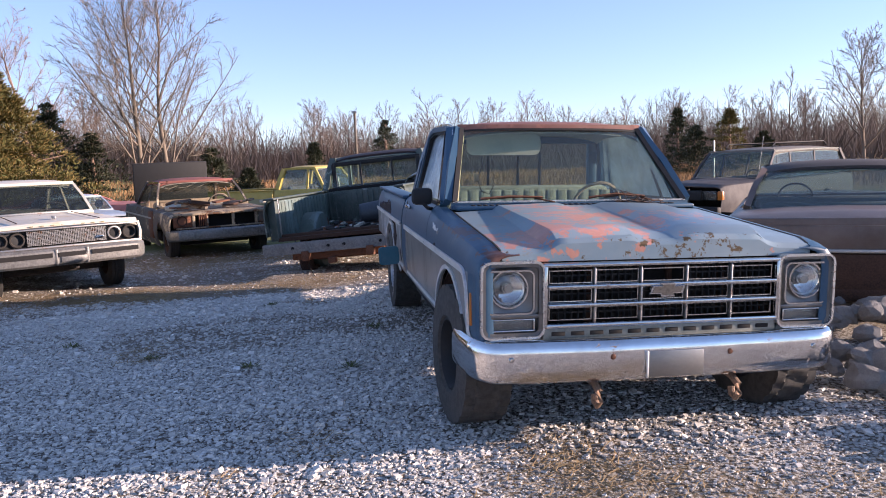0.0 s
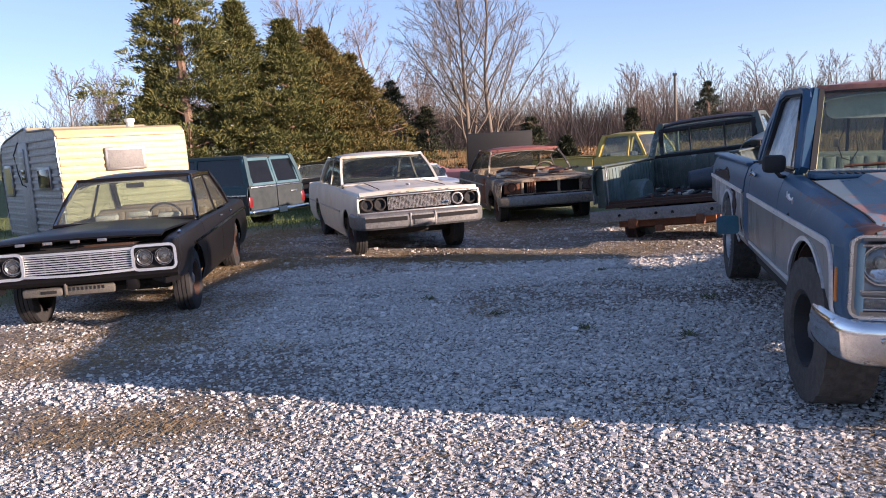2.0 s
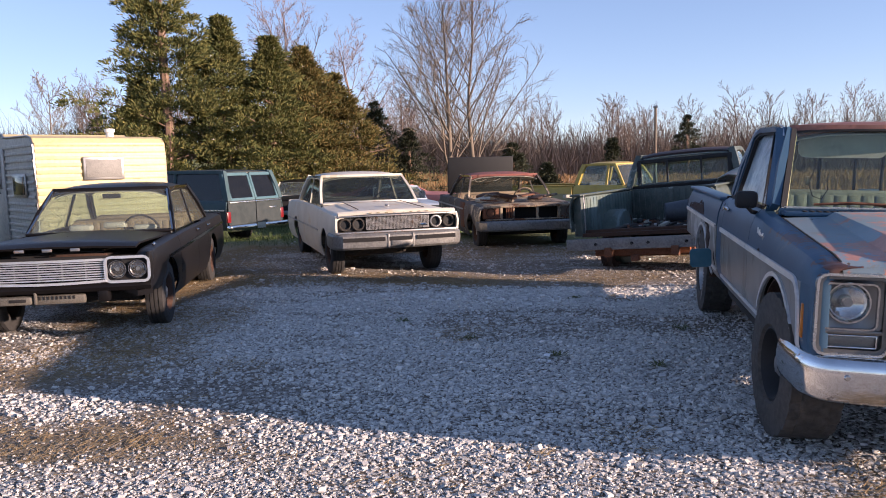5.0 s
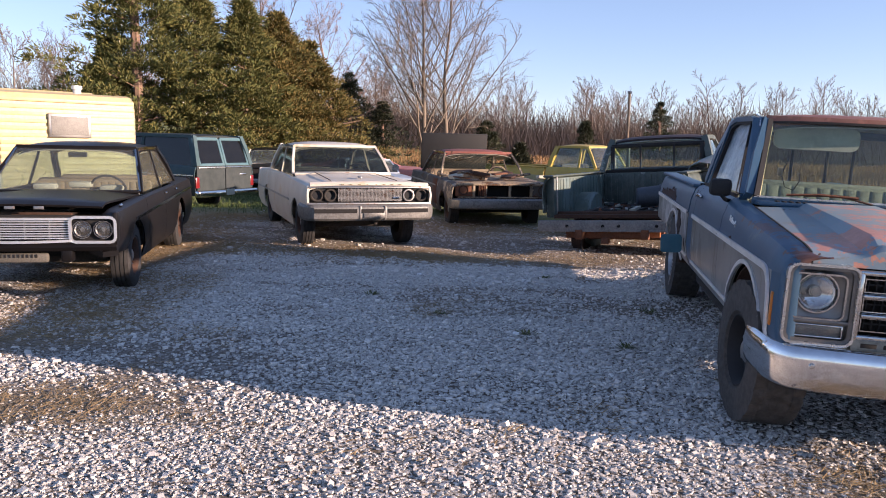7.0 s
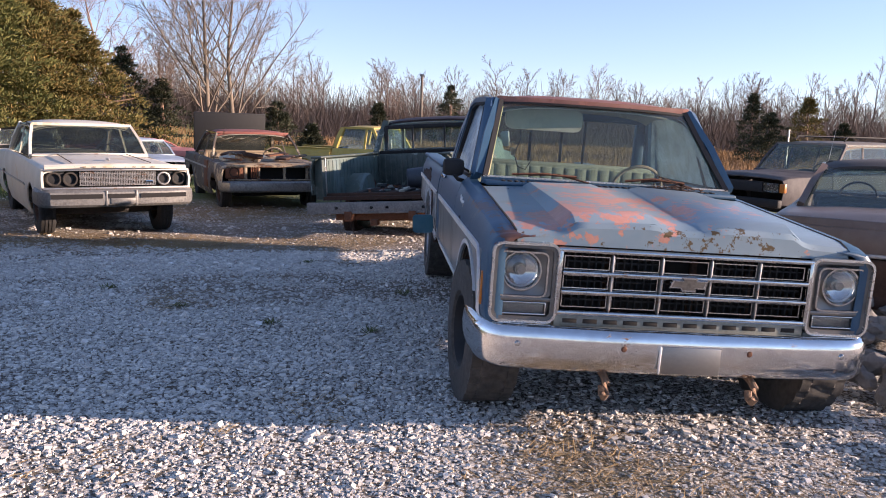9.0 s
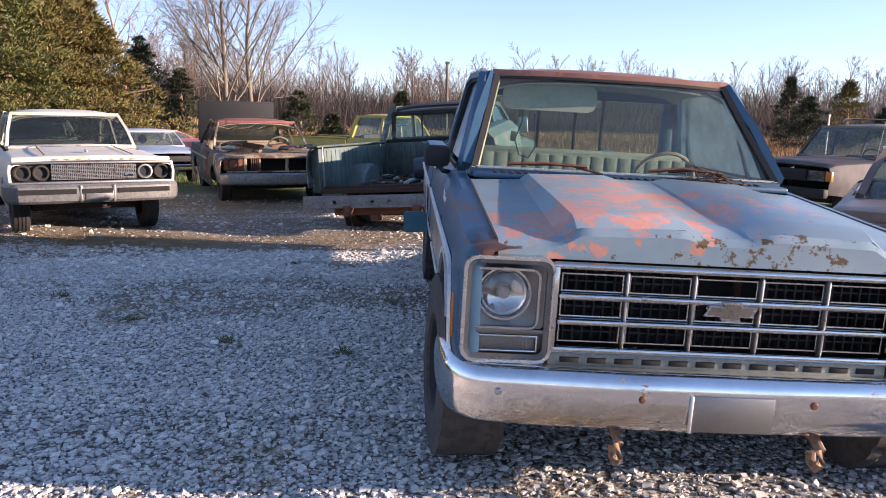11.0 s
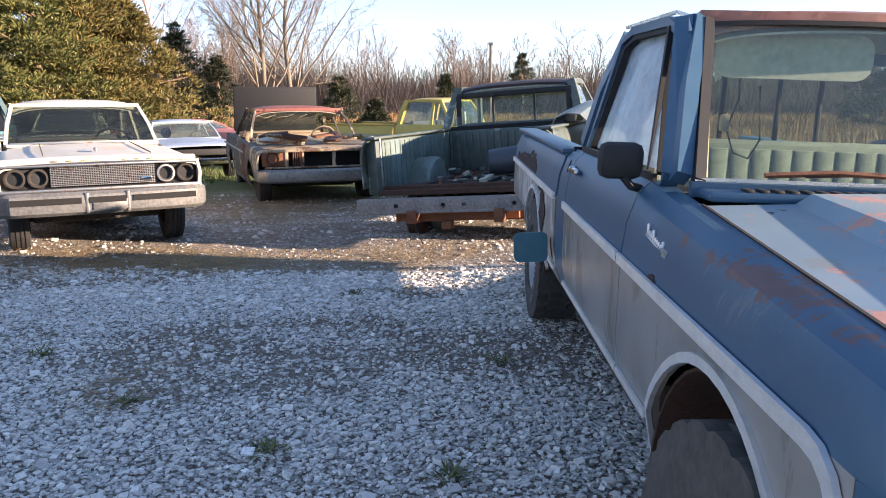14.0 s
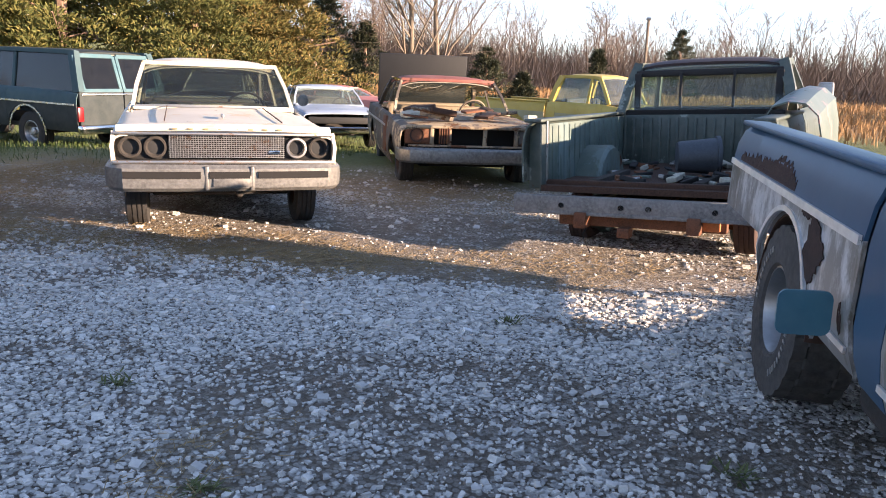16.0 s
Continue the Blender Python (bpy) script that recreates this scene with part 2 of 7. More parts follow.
def rounded(x0, x1, z0, z1, r, y):
    """A closed loop round a rectangle with rounded corners, in the plane y."""
    out = []
    for cx, cz, a0 in ((x1 - r, z1 - r, 0), (x0 + r, z1 - r, 90), (x0 + r, z0 + r, 180), (x1 - r, z0 + r, 270)):
        out += [(cx + r * math.cos(radians(a0 + q)), y, cz + r * math.sin(radians(a0 + q))) for q in (0, 30, 60, 90)]
    return out + [out[0]]


def lerp(a, b, f):
    return a + (b - a) * f


def along(keys, y):
    """Looks up a row of numbers in keys [(y, values...)], gliding between rows."""
    if y <= keys[0][0]:
        return keys[0][1:]
    for a, b in zip(keys, keys[1:]):
        if y <= b[0]:
            f = (y - a[0]) / (b[0] - a[0])
            return [lerp(p, q, f) for p, q in zip(a[1:], b[1:])]
    return keys[-1][1:]


def spaced(a, b, step):
    k = max(1, round(abs(b - a) / step))
    return [a + (b - a) * i / k for i in range(k + 1)]


# ---- vehicles: a body shell that is cut into panels ----
class Shell:
    """A vehicle's skin. keys: rows (y, then (half width, height) of the section's points from the sill up to the middle of the deck).
    arches: (y, radius, height of centre)."""

    def __init__(self, keys, arches, sill):
        self.keys, self.arches, self.sill = keys, arches, sill
        self.k = (len(keys[0]) - 1) // 2

    def section(self, y):
        v = list(along(self.keys, y))
        pts = [[v[2 * i], v[2 * i + 1]] for i in range(self.k)]
        low = pts[0][1]
        for ya, r, zc in self.arches:
            if abs(y - ya) < r:
                low = max(low, zc + math.sqrt(r * r - (y - ya) ** 2))
        for i in range(self.sill + 1):
            if pts[i][1] < low:
                # slide up along the side to the arch's edge
                f = 0.0
                top = pts[self.sill + 1]
                if pts[i][1] < low:
                    for j in range(self.sill + 1):
                        a, b = [v[2 * j], v[2 * j + 1]], [v[2 * j + 2], v[2 * j + 3]]
                        if a[1] <= low <= b[1]:
                            f = (low - a[1]) / max(1e-6, b[1] - a[1])
                            pts[i] = [lerp(a[0], b[0], f), low + 0.0004 * i]
                            break
        return pts

    def panel(self, y0, y1, i0, i1, side, thick=0.015, gap=0.004, step=0.07, dent=None):
        """Points i0..i1 from y0 to y1 of one side (1, -1), or across the middle (0)."""
        ys = spaced(y0 + gap, y1 - gap, step)
        for ya, r, zc in self.arches:
            for c in (-1, 1):
                for d in (0, 0.012, 0.03):
                    e = ya + c * (r - d)
                    if y0 + gap < e < y1 - gap:
                        ys.append(e)
        ys = sorted(set(ys))
        rows = []
        for y in ys:
            s = self.section(y)
            if side:
                r = [(side * s[i][0], y, s[i][1]) for i in range(i0, i1 + 1)]
            else:
                r = [(-s[i][0], y, s[i][1]) for i in range(i0, i1 + 1)] + [(s[i][0], y, s[i][1]) for i in range(i1 - 1, i0 - 1, -1)]
            rows.append(r if dent is None else [dent(Vector(p)) for p in r])
        return thicken(grid(rows), thick)


TYRES = {}


def tyre_mesh(r, w, rim_r, lugs):
    """A tyre turned round x; its tread is cut into blocks (lugs) or ribs."""
    side = [(-w * 0.40, rim_r), (-w * 0.49, rim_r + 0.02), (-w * 0.5, r * 0.82), (-w * 0.46, r * 0.93)]
    far = [(-x, q) for x, q in reversed(side)]
    if not lugs:
        tread = [(-w * 0.42, r * 0.985)]
        for x in (-0.21, 0.0, 0.21):
            tread += [((x - 0.03) * w, r), ((x - 0.022) * w, r * 0.965), ((x + 0.022) * w, r * 0.965), ((x + 0.03) * w, r)]
        return lathe(side + tread + [(w * 0.42, r * 0.985)] + far, 44)
    rows = []
    edges = (-0.46, -0.27, -0.24, -0.02, 0.02, 0.24, 0.27, 0.46)
    k = lugs * 4
    for i in range(k):
        a = 2 * math.pi * i / k
        prof = list(side)
        for e, x in enumerate(edges):
            high = ((i + (0, 2, 1, 3)[e // 2]) % 4) < 3 and e // 2 * 2 <= e
            prof.append((x * w, r * (1.0 if high else 0.972)))
        prof += far
        rows.append([(h, q * math.cos(a), q * math.sin(a)) for h, q in prof])
    rows.append(rows[0])
    bm = grid(rows)
    bmesh.ops.remove_doubles(bm, verts=bm.verts, dist=0.0004)
    return bm


def wheel(parent, x, y, r=0.34, w=0.2, rim_r=0.19, lugs=0, rim_mat=None, tyre_mat=None, cap=True, steer=0.0, camber=0.0, flat=0.0):
    """A wheel whose outer side faces the sign of x: tyre with rim, hub cap and nuts as parts."""
    side = 1 if x > 0 else -1
    key = (r, w, rim_r, lugs, (tyre_mat or RUBBER).name)
    hub = part("wheel", lathe([(-w * 0.45, rim_r * 0.99), (-w * 0.40, rim_r * 1.03), (w * 0.30, rim_r * 0.92), (w * 0.34, rim_r * 0.99), (w * 0.44, rim_r * 1.03), (w * 0.45, rim_r * 0.98), (w * 0.36, rim_r * 0.90), (w * 0.16, rim_r * 0.80), (w * 0.10, rim_r * 0.62), (w * 0.17, rim_r * 0.42), (w * 0.17, 0.0)], 28), rim_mat or RUST_DARK, parent)
    hub.matrix_local = pose(x, y, r - flat, 0, camber, steer + (0 if side > 0 else 180))
    if key in TYRES:
        t = new("tyre", TYRES[key])
        t.parent = hub
    else:
        t = part("tyre", tyre_mesh(r, w, rim_r, lugs), tyre_mat or RUBBER, hub)
        TYRES[key] = t.data
    if cap:
        part("hub_cap", lathe([(w * 0.17, rim_r * 0.36), (w * 0.28, rim_r * 0.34), (w * 0.34, rim_r * 0.22), (w * 0.36, 0)], 20), CHROME_WORN, hub)
    for i in range(5):
        a = 2 * math.pi * i / 5
        part("wheel_nut", lathe([(w * 0.14, 0.0001), (w * 0.14, 0.011), (w * 0.27, 0.010), (w * 0.28, 0.0)], 6), CHROME_WORN, hub).location = (0, rim_r * 0.5 * math.cos(a), rim_r * 0.5 * math.sin(a))
    return hub


def lamp(parent, x, y, z, r, ring_mat=None, lens=True, name="headlight"):
    """A round lamp that faces -y: chrome ring, bowl, lens."""
    ob = part(name, lathe([(0.035, r * 0.3), (0.03, r * 0.6), (0.012, r * 0.9), (0.0, r * 0.97), (-0.012, r * 1.02), (-0.012, r * 1.10), (0.02, r * 1.14)], 32, axis="y"), ring_mat or CHROME, parent, "round headlight with a chrome ring")
    ob.location = (x, y, z)
    part("reflector", lathe([(0.05, 0.0), (0.046, r * 0.3), (0.03, r * 0.7), (0.004, r * 0.96)], 28, axis="y"), REFLECTOR, ob)
    if lens:
        bm = lathe([(-0.02, 0.0), (-0.019, r * 0.35), (-0.014, r * 0.7), (0.0, r * 0.97), (0.004, r * 0.97), (-0.010, r * 0.7), (-0.015, r * 0.35), (-0.016, 0.0)], 28, axis="y")
        ln = part("lens", bm, LENS, ob)
        ln.visible_shadow = False
        part("bulb_shield", lathe([(0.0, 0.0), (0.0, r * 0.24), (0.02, r * 0.28), (0.03, 0.0)], 16, axis="y"), ALU, ob)
    return ob


def bench(parent, y, z, w, mat, back=0.5, name="seat"):
    bm = bmesh.new()
    block(bm, (0, y - 0.22, z), (w, 0.5, 0.16), 0.06)
    block(bm, (0, y + 0.08, z + back / 2), (w, 0.14, back), 0.06, None)
    s = part(name, bm, mat, parent)
    k = 16
    for i in range(k):
        part("seat_pleat", B(((-w / 2 + (i + 0.5) * w / k, y + 0.014, z + back * 0.55), (w / k * 0.94, 0.022, back * 0.72), 0.010)), mat, s)
    return s


def steering(parent, x, y, z, r=0.2, tilt=35, mat=None):
    path = [(r * math.cos(a), 0, r * math.sin(a)) for a in [2 * math.pi * i / 28 for i in range(29)]]
    bm = tube(path, 0.012, 6)
    block(bm, (0, 0.02, 0), (r * 1.9, 0.02, 0.03), 0.005)
    tube([(0, 0.02, 0), (0, -0.4, -0.02)], 0.025, 8, bm)
    ob = part("steering_wheel", bm, mat or BLACK_PLASTIC, parent)
    ob.matrix_local = pose(x, y, z, tilt, 0, 0)
    return ob


def bars(parent, x0, x1, y, z, h, count, mat, name="nameplate"):
    """Raised bars in place of lettering."""
    w = (x1 - x0) / count
    for i in range(count):
        part(name, B(((x0 + (i + 0.5) * w, y, z), (w * 0.35, 0.008, h), 0.002)), mat, parent)


def greenhouse(parent, body, roofmat, base, top, y, zb, zt, mids=(), crown=0.05, pillar=0.045, glassy=None, rear_glass=True, lean=0.0, screen=True, drip=None, sides=True, roof_thick=0.03):
    """Roof, pillars and glass. y: (screen base, screen top, roof rear, rear base); base/top: half widths (front, rear); zb: (front, rear) sill heights; mids: y of centre posts."""
    y0, y1, y2, y3 = y
    glassy = glassy or GLASS
    rows = []
    n = 12
    for i in range(n + 1):
        f = i / n
        yy = lerp(y1 - 0.02, y2 + 0.02, f)
        w = lerp(top[0], top[1], f) + 0.025
        edge = 0.05 * (2 * f - 1) ** 4
        rows.append([(w * s, yy + (0.05 * (1 - s * s) * (-1 if f < 0.3 else 0)), zt + crown * (1 - abs(s) ** 2.6) - edge - 0.03 * abs(s) ** 8) for s in [j / 8 - 1 for j in range(17)]])
    part("roof", thicken(grid(rows), roof_thick), roofmat, parent)
    part("headliner", thicken(grid([[(p[0] * 0.96, p[1], p[2] - roof_thick - 0.012) for p in r] for r in rows]), 0.008), PALE_TRIM, parent)
    zr = zt - 0.035
    P = {}
    for s in (-1, 1):
        a0, a1 = Vector((s * base[0], y0, zb[0])), Vector((s * top[0], y1, zr))
        c0, c1 = Vector((s * base[1], y3, zb[1])), Vector((s * top[1], y2, zr))
        P[s] = (a0, a1, c0, c1)
        part("windscreen_pillar", sweep(rect(pillar, pillar * 1.2), [a0, (a0 + a1) / 2 + Vector((s * 0.012, -0.012, 0.01)), a1], Vector((0, 1, 0))), body, parent)
        part("rear_pillar", sweep(rect(pillar * 1.6, pillar * 2.2), [c0, (c0 + c1) / 2 + Vector((s * 0.012, 0.012, 0.01)), c1], Vector((0, 1, 0))), body, parent)
        part("roof_rail", sweep(rect(pillar, pillar), [a1, lerp(a1, c1, 0.5) + Vector((s * 0.02, 0, 0.012)), c1]), drip or body, parent)
        cuts = [0.0] + [(m - y0) / (y3 - y0) for m in mids] + [1.0]
        pts = []
        for m in mids:
            fb, ft = (m - y0) / (y3 - y0), max(0.03, min(0.97, (m + lean - y1) / (y2 - y1)))
            b, t = a0.lerp(c0, fb), a1.lerp(c1, ft)
            part("door_pillar", sweep(rect(pillar * 0.7, pillar), [b, t], Vector((0, 1, 0))), body, parent)
            pts.append((b, t))
        chain = [(a0, a1)] + pts + [(c0, c1)]
        if sides:
            for (b0, t0), (b1, t1) in zip(chain, chain[1:]):
                g = part("side_window", pane([b0, b1, t1, t0]), glassy, parent)
                g.visible_shadow = False
    a, b = P[-1], P[1]
    if screen:
        rows = []
        for i in range(9):
            f = i / 8
            bow = 0.10 * (1 - (2 * f - 1) ** 2)
            rows.append([a[0].lerp(b[0], f) - Vector((0, bow, 0)), a[1].lerp(b[1], f) - Vector((0, bow * 0.6, -0.012))])
        g = part("windscreen", thicken(grid(rows), 0.006), glassy, parent)
        g.visible_shadow = False
    head = [a[1].lerp(b[1], i / 8) - Vector((0, 0.06 * (1 - (2 * i / 8 - 1) ** 2), -0.015)) for i in range(9)]
    part("windscreen_header", sweep(rect(0.045, 0.04), head), roofmat, parent)
    if rear_glass:
        g = part("rear_window", pane([a[2], b[2], b[3], a[3]]), glassy, parent)
        g.visible_shadow = False
    return P


# ---- the large structure: ground ----
def smooth(a, b, v):
    f = max(0.0, min(1.0, (v - a) / (b - a)))
    return f * f * (3 - 2 * f)


def land(x, y):
    """Height of the ground: a level yard, a shallow dip round it, rising fields beyond."""
    d = math.hypot(x * 0.9, y - 4)
    z = -0.32 * smooth(12.5, 17.5, d) + 0.9 * smooth(32, 95, d)
    z += 2.4 * smooth(-12, -42, x) * smooth(18, 60, d)
    z += 0.25 * noise.noise((x * 0.03, y * 0.03, 0)) * smooth(26, 60, d)
    return z + 0.012 * noise.noise((x * 0.9, y * 0.9, 3)) + 0.02 * noise.noise((x * 0.25, y * 0.25, 9))


def gravelly(x, y):
    """1 on the gravel yard, 0 on the grass."""
    e = 1.6 * noise.noise((x * 0.35, y * 0.35, 5)) + 0.6 * noise.noise((x * 1.1, y * 1.1, 2))
    left = smooth(-8.3, -6.6, x + 0.28 * (y - 6) + e * 0.6) if y > 2 else 1.0
    return left * (1 - smooth(13.2, 16.5, y + e + 0.18 * abs(x + 1)))


def strawy(x, y):
    """How much dry straw lies on the ground."""
    e = noise.noise((x * 0.8, y * 0.8, 7)) + 0.5 * noise.noise((x * 2.3, y * 2.3, 1))
    v = 0.80 * math.exp(-((y - 9.5 - 0.12 * (x + 3)) / 0.62) ** 2) * smooth(0.4, -0.8, x)
    v += 0.9 * math.exp(-((x - 0.95) / 0.45) ** 2 - ((y - 3.5) / 0.55) ** 2)
    v += 0.8 * math.exp(-((x + 5.6 + 0.45 * (y - 7)) / 0.9) ** 2) * smooth(4.0, 5.5, y)
    v += 0.8 * math.exp(-((x + 6.0) / 2.2) ** 2 - ((y - 4.5) / 0.8) ** 2)
    v += 0.7 * math.exp(-((x + 3.2) / 0.9) ** 2 - ((y - 3.3) / 0.35) ** 2)
    v += 0.55 * smooth(11.0, 13.0, y)
    return max(0.0, min(1.0, v + 0.5 * e - 0.12)) if v > 0.12 else max(0.0, 0.7 * e - 0.2)


def bare(x, y):
    """Worn wheel tracks where dirt shows through the gravel."""
    v = noise.noise((x * 0.20, y * 1.05 - 0.16 * x, 31)) + 0.55 * noise.noise((x * 0.9, y * 2.4, 13)) + 0.3 * noise.noise((x * 3, y * 6, 17))
    v += 0.15 * smooth(5.5, 7.5, y)
    return smooth(-0.02, 0.30, v) * max(smooth(4.8, 7.2, y), 0.8 * smooth(-1.2, -3.2, x))


m, n, l, b = material("gravel_and_grass")
GROUND = m
att = n.new("ShaderNodeAttribute")
att.attribute_name = "gravel"
tc = n.new("ShaderNodeTexCoord")
vor = n.new("ShaderNodeTexVoronoi")
vor.inputs["Scale"].default_value = 40
l.new(tc.outputs["Object"], vor.inputs[0])
bw = n.new("ShaderNodeRGBToBW")
l.new(vor.outputs["Color"], bw.inputs[0])
stone = mixer(n, l, bw.outputs[0], (0.44, 0.42, 0.39), (0.95, 0.91, 0.86))
# Brown dirt between cells; its dark tone also stands in for crevice shade.
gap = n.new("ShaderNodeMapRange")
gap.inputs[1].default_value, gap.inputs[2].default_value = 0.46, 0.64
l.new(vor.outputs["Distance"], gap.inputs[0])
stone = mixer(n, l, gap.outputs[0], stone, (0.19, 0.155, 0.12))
dirt = mixer(n, l, noisy(n, l, 18, 6, 0.7, 0.3, 0.7), (0.15, 0.118, 0.088), (0.36, 0.295, 0.23))
att4 = n.new("ShaderNodeAttribute")
att4.attribute_name = "bare"
worn = n.new("ShaderNodeMath")
worn.operation = "MULTIPLY"
l.new(att4.outputs["Fac"], worn.inputs[0])
l.new(noisy(n, l, 9, 8, 0.75, 0.30, 0.56, seed=4), worn.inputs[1])
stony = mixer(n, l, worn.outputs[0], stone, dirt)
straw = mixer(n, l, noisy(n, l, 40, 5, 0.7, 0.3, 0.7, (1, 4, 1)), (0.30, 0.21, 0.10), (0.48, 0.36, 0.18))
att3 = n.new("ShaderNodeAttribute")
att3.attribute_name = "straw"
edge = n.new("ShaderNodeMath")
edge.operation = "MULTIPLY"
l.new(att3.outputs["Fac"], edge.inputs[0])
l.new(noisy(n, l, 12, 8, 0.75, 0.32, 0.6, seed=2), edge.inputs[1])
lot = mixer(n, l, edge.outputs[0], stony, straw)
turf = mixer(n, l, noisy(n, l, 14, 7, 0.75, 0.3, 0.7), (0.085, 0.12, 0.03), (0.25, 0.25, 0.085))
dry = mixer(n, l, noisy(n, l, 3, 7, 0.7, 0.3, 0.7), (0.26, 0.15, 0.06), (0.42, 0.27, 0.12))
att2 = n.new("ShaderNodeAttribute")
att2.attribute_name = "dry"
grassy = mixer(n, l, att2.outputs["Fac"], turf, dry)
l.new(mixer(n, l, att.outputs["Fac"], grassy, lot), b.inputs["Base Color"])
b.inputs["Roughness"].default_value = 0.93
sm = n.new("ShaderNodeMath")
sm.operation = "ADD"
inv = n.new("ShaderNodeMath")
inv.operation = "SUBTRACT"
inv.inputs[0].default_value = 0.7
l.new(vor.outputs["Distance"], inv.inputs[1])
l.new(inv.outputs[0], sm.inputs[0])
l.new(noisy(n, l, 70, 5, 0.7, 0.2, 0.8), sm.inputs[1])
bump(n, l, b, sm.outputs[0], 1.0, 0.03)


def axis_steps(lo, hi, a, b_, fine):
    """Coordinates that are fine between a and b and coarser outwards."""
    out, v, s = [], a, fine
    core = spaced(a, b_, fine)
    while v > lo:
        s *= 1.22
        v -= s
        out.append(max(v, lo))
    out.reverse()
    v, s = b_, fine
    tail = []
    while v < hi:
        s *= 1.22
        v += s
        tail.append(min(v, hi))
    return out + core + tail


gx, gy = axis_steps(-1500, 1500, -14, 8, 0.16), axis_steps(-400, 2500, -3, 20, 0.16)
verts = [(x, y, land(x, y)) for y in gy for x in gx]
nx = len(gx)
faces = [(j * nx + i, j * nx + i + 1, (j + 1) * nx + i + 1, (j + 1) * nx + i) for j in range(len(gy) - 1) for i in range(nx - 1)]
me = bpy.data.meshes.new("ground")
me.from_pydata(verts, [], faces)
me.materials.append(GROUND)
me.shade_smooth()
a1 = me.attributes.new("gravel", "FLOAT", "POINT")
a1.data.foreach_set("value", [gravelly(v[0], v[1]) for v in verts])
a2 = me.attributes.new("dry", "FLOAT", "POINT")
a2.data.foreach_set("value", [smooth(28, 34, math.hypot(v[0], v[1] - 4)) * smooth(-16, -8, v[0]) for v in verts])
a3 = me.attributes.new("straw", "FLOAT", "POINT")
a3.data.foreach_set("value", [strawy(v[0], v[1]) if abs(v[0]) < 15 and -4 < v[1] < 21 else 0.0 for v in verts])
a4 = me.attributes.new("bare", "FLOAT", "POINT")
a4.data.foreach_set("value", [bare(v[0], v[1]) if abs(v[0]) < 15 and -4 < v[1] < 21 else 0.0 for v in verts])
ground = tagged(new("ground", me), "pale crushed gravel yard running out into grass and dry field", "ground", kind="structure")


# ---- the blue pickup ----
def blue_paint():
    """Blue paint over red primer, worst on the hood and roof, with rust creeping in."""
    return paint("faded_blue_paint", (0.024, 0.070, 0.128), (0.036, 0.090, 0.150), 0.0, (0.12, 0.05, 0.03), 0.42, None, 0, 0.05, 1.0, spec=0.4)


BLUE = blue_paint()
BLUE_HOOD = paint("peeling_blue_paint", (0.16, 0.235, 0.285), (0.23, 0.30, 0.34), 0.03, (0.10, 0.055, 0.04), 0.33, (0.20, 0.22, 0.22), 0.0, 0.25, 2.6, spec=0.5)


def paint_patch(mat, centre, size, tint, soft=0.035, cut=0.62, scale=13, stretch=(1, 1, 1)):
    """Bare primer, rust or paler tone at a place on a panel, flaking-edged."""
    n, l, b = mat.node_tree.nodes, mat.node_tree.links, mat.node_tree.nodes["Principled BSDF"]
    old = b.inputs["Base Color"].links[0].from_socket
    c = n.new("ShaderNodeTexCoord")
    mp = n.new("ShaderNodeMapping")
    mp.vector_type = "TEXTURE"
    mp.inputs["Location"].default_value, mp.inputs["Scale"].default_value = centre, size
    l.new(c.outputs["Object"], mp.inputs[0])
    ln = n.new("ShaderNodeVectorMath")
    ln.operation = "LENGTH"
    l.new(mp.outputs[0], ln.inputs[0])
    f = noisy(n, l, scale, 10, 0.70, 0.27, 0.73, stretch, seed=3.3 + centre[0] * 7)
    k = n.new("ShaderNodeMath")
    k.operation = "MULTIPLY_ADD"
    l.new(ln.outputs["Value"], k.inputs[0])
    k.inputs[1].default_value = -0.32
    l.new(f, k.inputs[2])
    r = n.new("ShaderNodeMapRange")
    r.inputs[1].default_value, r.inputs[2].default_value = cut - 0.40, cut - 0.40 + soft
    l.new(k.outputs[0], r.inputs[0])
    spots = mixer(n, l, noisy(n, l, 30, 6, 0.7, 0.35, 0.7, seed=8), tint, tuple(c * 1.25 for c in tint))
    l.new(mixer(n, l, r.outputs[0], old, spots), b.inputs["Base Color"])


paint_patch(BLUE_HOOD, (-0.22, 0.56, 1.15), (0.46, 0.62, 1.0), (0.42, 0.200, 0.145), 0.03, 0.72, 8)
paint_patch(BLUE_HOOD, (-0.62, 0.20, 1.10), (0.26, 0.16, 1.0), (0.42, 0.200, 0.145), 0.03, 0.58, 9)
paint_patch(BLUE_HOOD, (-0.35, 1.05, 1.15), (0.40, 0.30, 1.0), (0.42, 0.215, 0.165), 0.03, 0.88, 9)
paint_patch(BLUE_HOOD, (0.40, 0.55, 1.15), (0.5, 0.5, 1.0), (0.42, 0.215, 0.165), 0.03, 0.88, 10)
paint_patch(BLUE_HOOD, (0.10, 0.0, 1.07), (0.75, 0.045, 1.0), (0.085, 0.055, 0.022), 0.05, 0.92, 20)
paint_patch(BLUE, (-0.95, 0.64, 1.03), (0.30, 0.34, 0.09), (0.085, 0.115, 0.140), 0.20, 0.86, 18, (1, 1.6, 0.10))
paint_patch(BLUE, (-0.93, 0.66, 1.085), (0.25, 0.36, 0.024), (0.100, 0.050, 0.045), 0.02, 0.70, 15, (1, 1.6, 0.5))
paint_patch(BLUE, (-0.86, 0.0, 1.02), (0.10, 0.08, 0.10), (0.10, 0.05, 0.04), 0.015, 0.66)
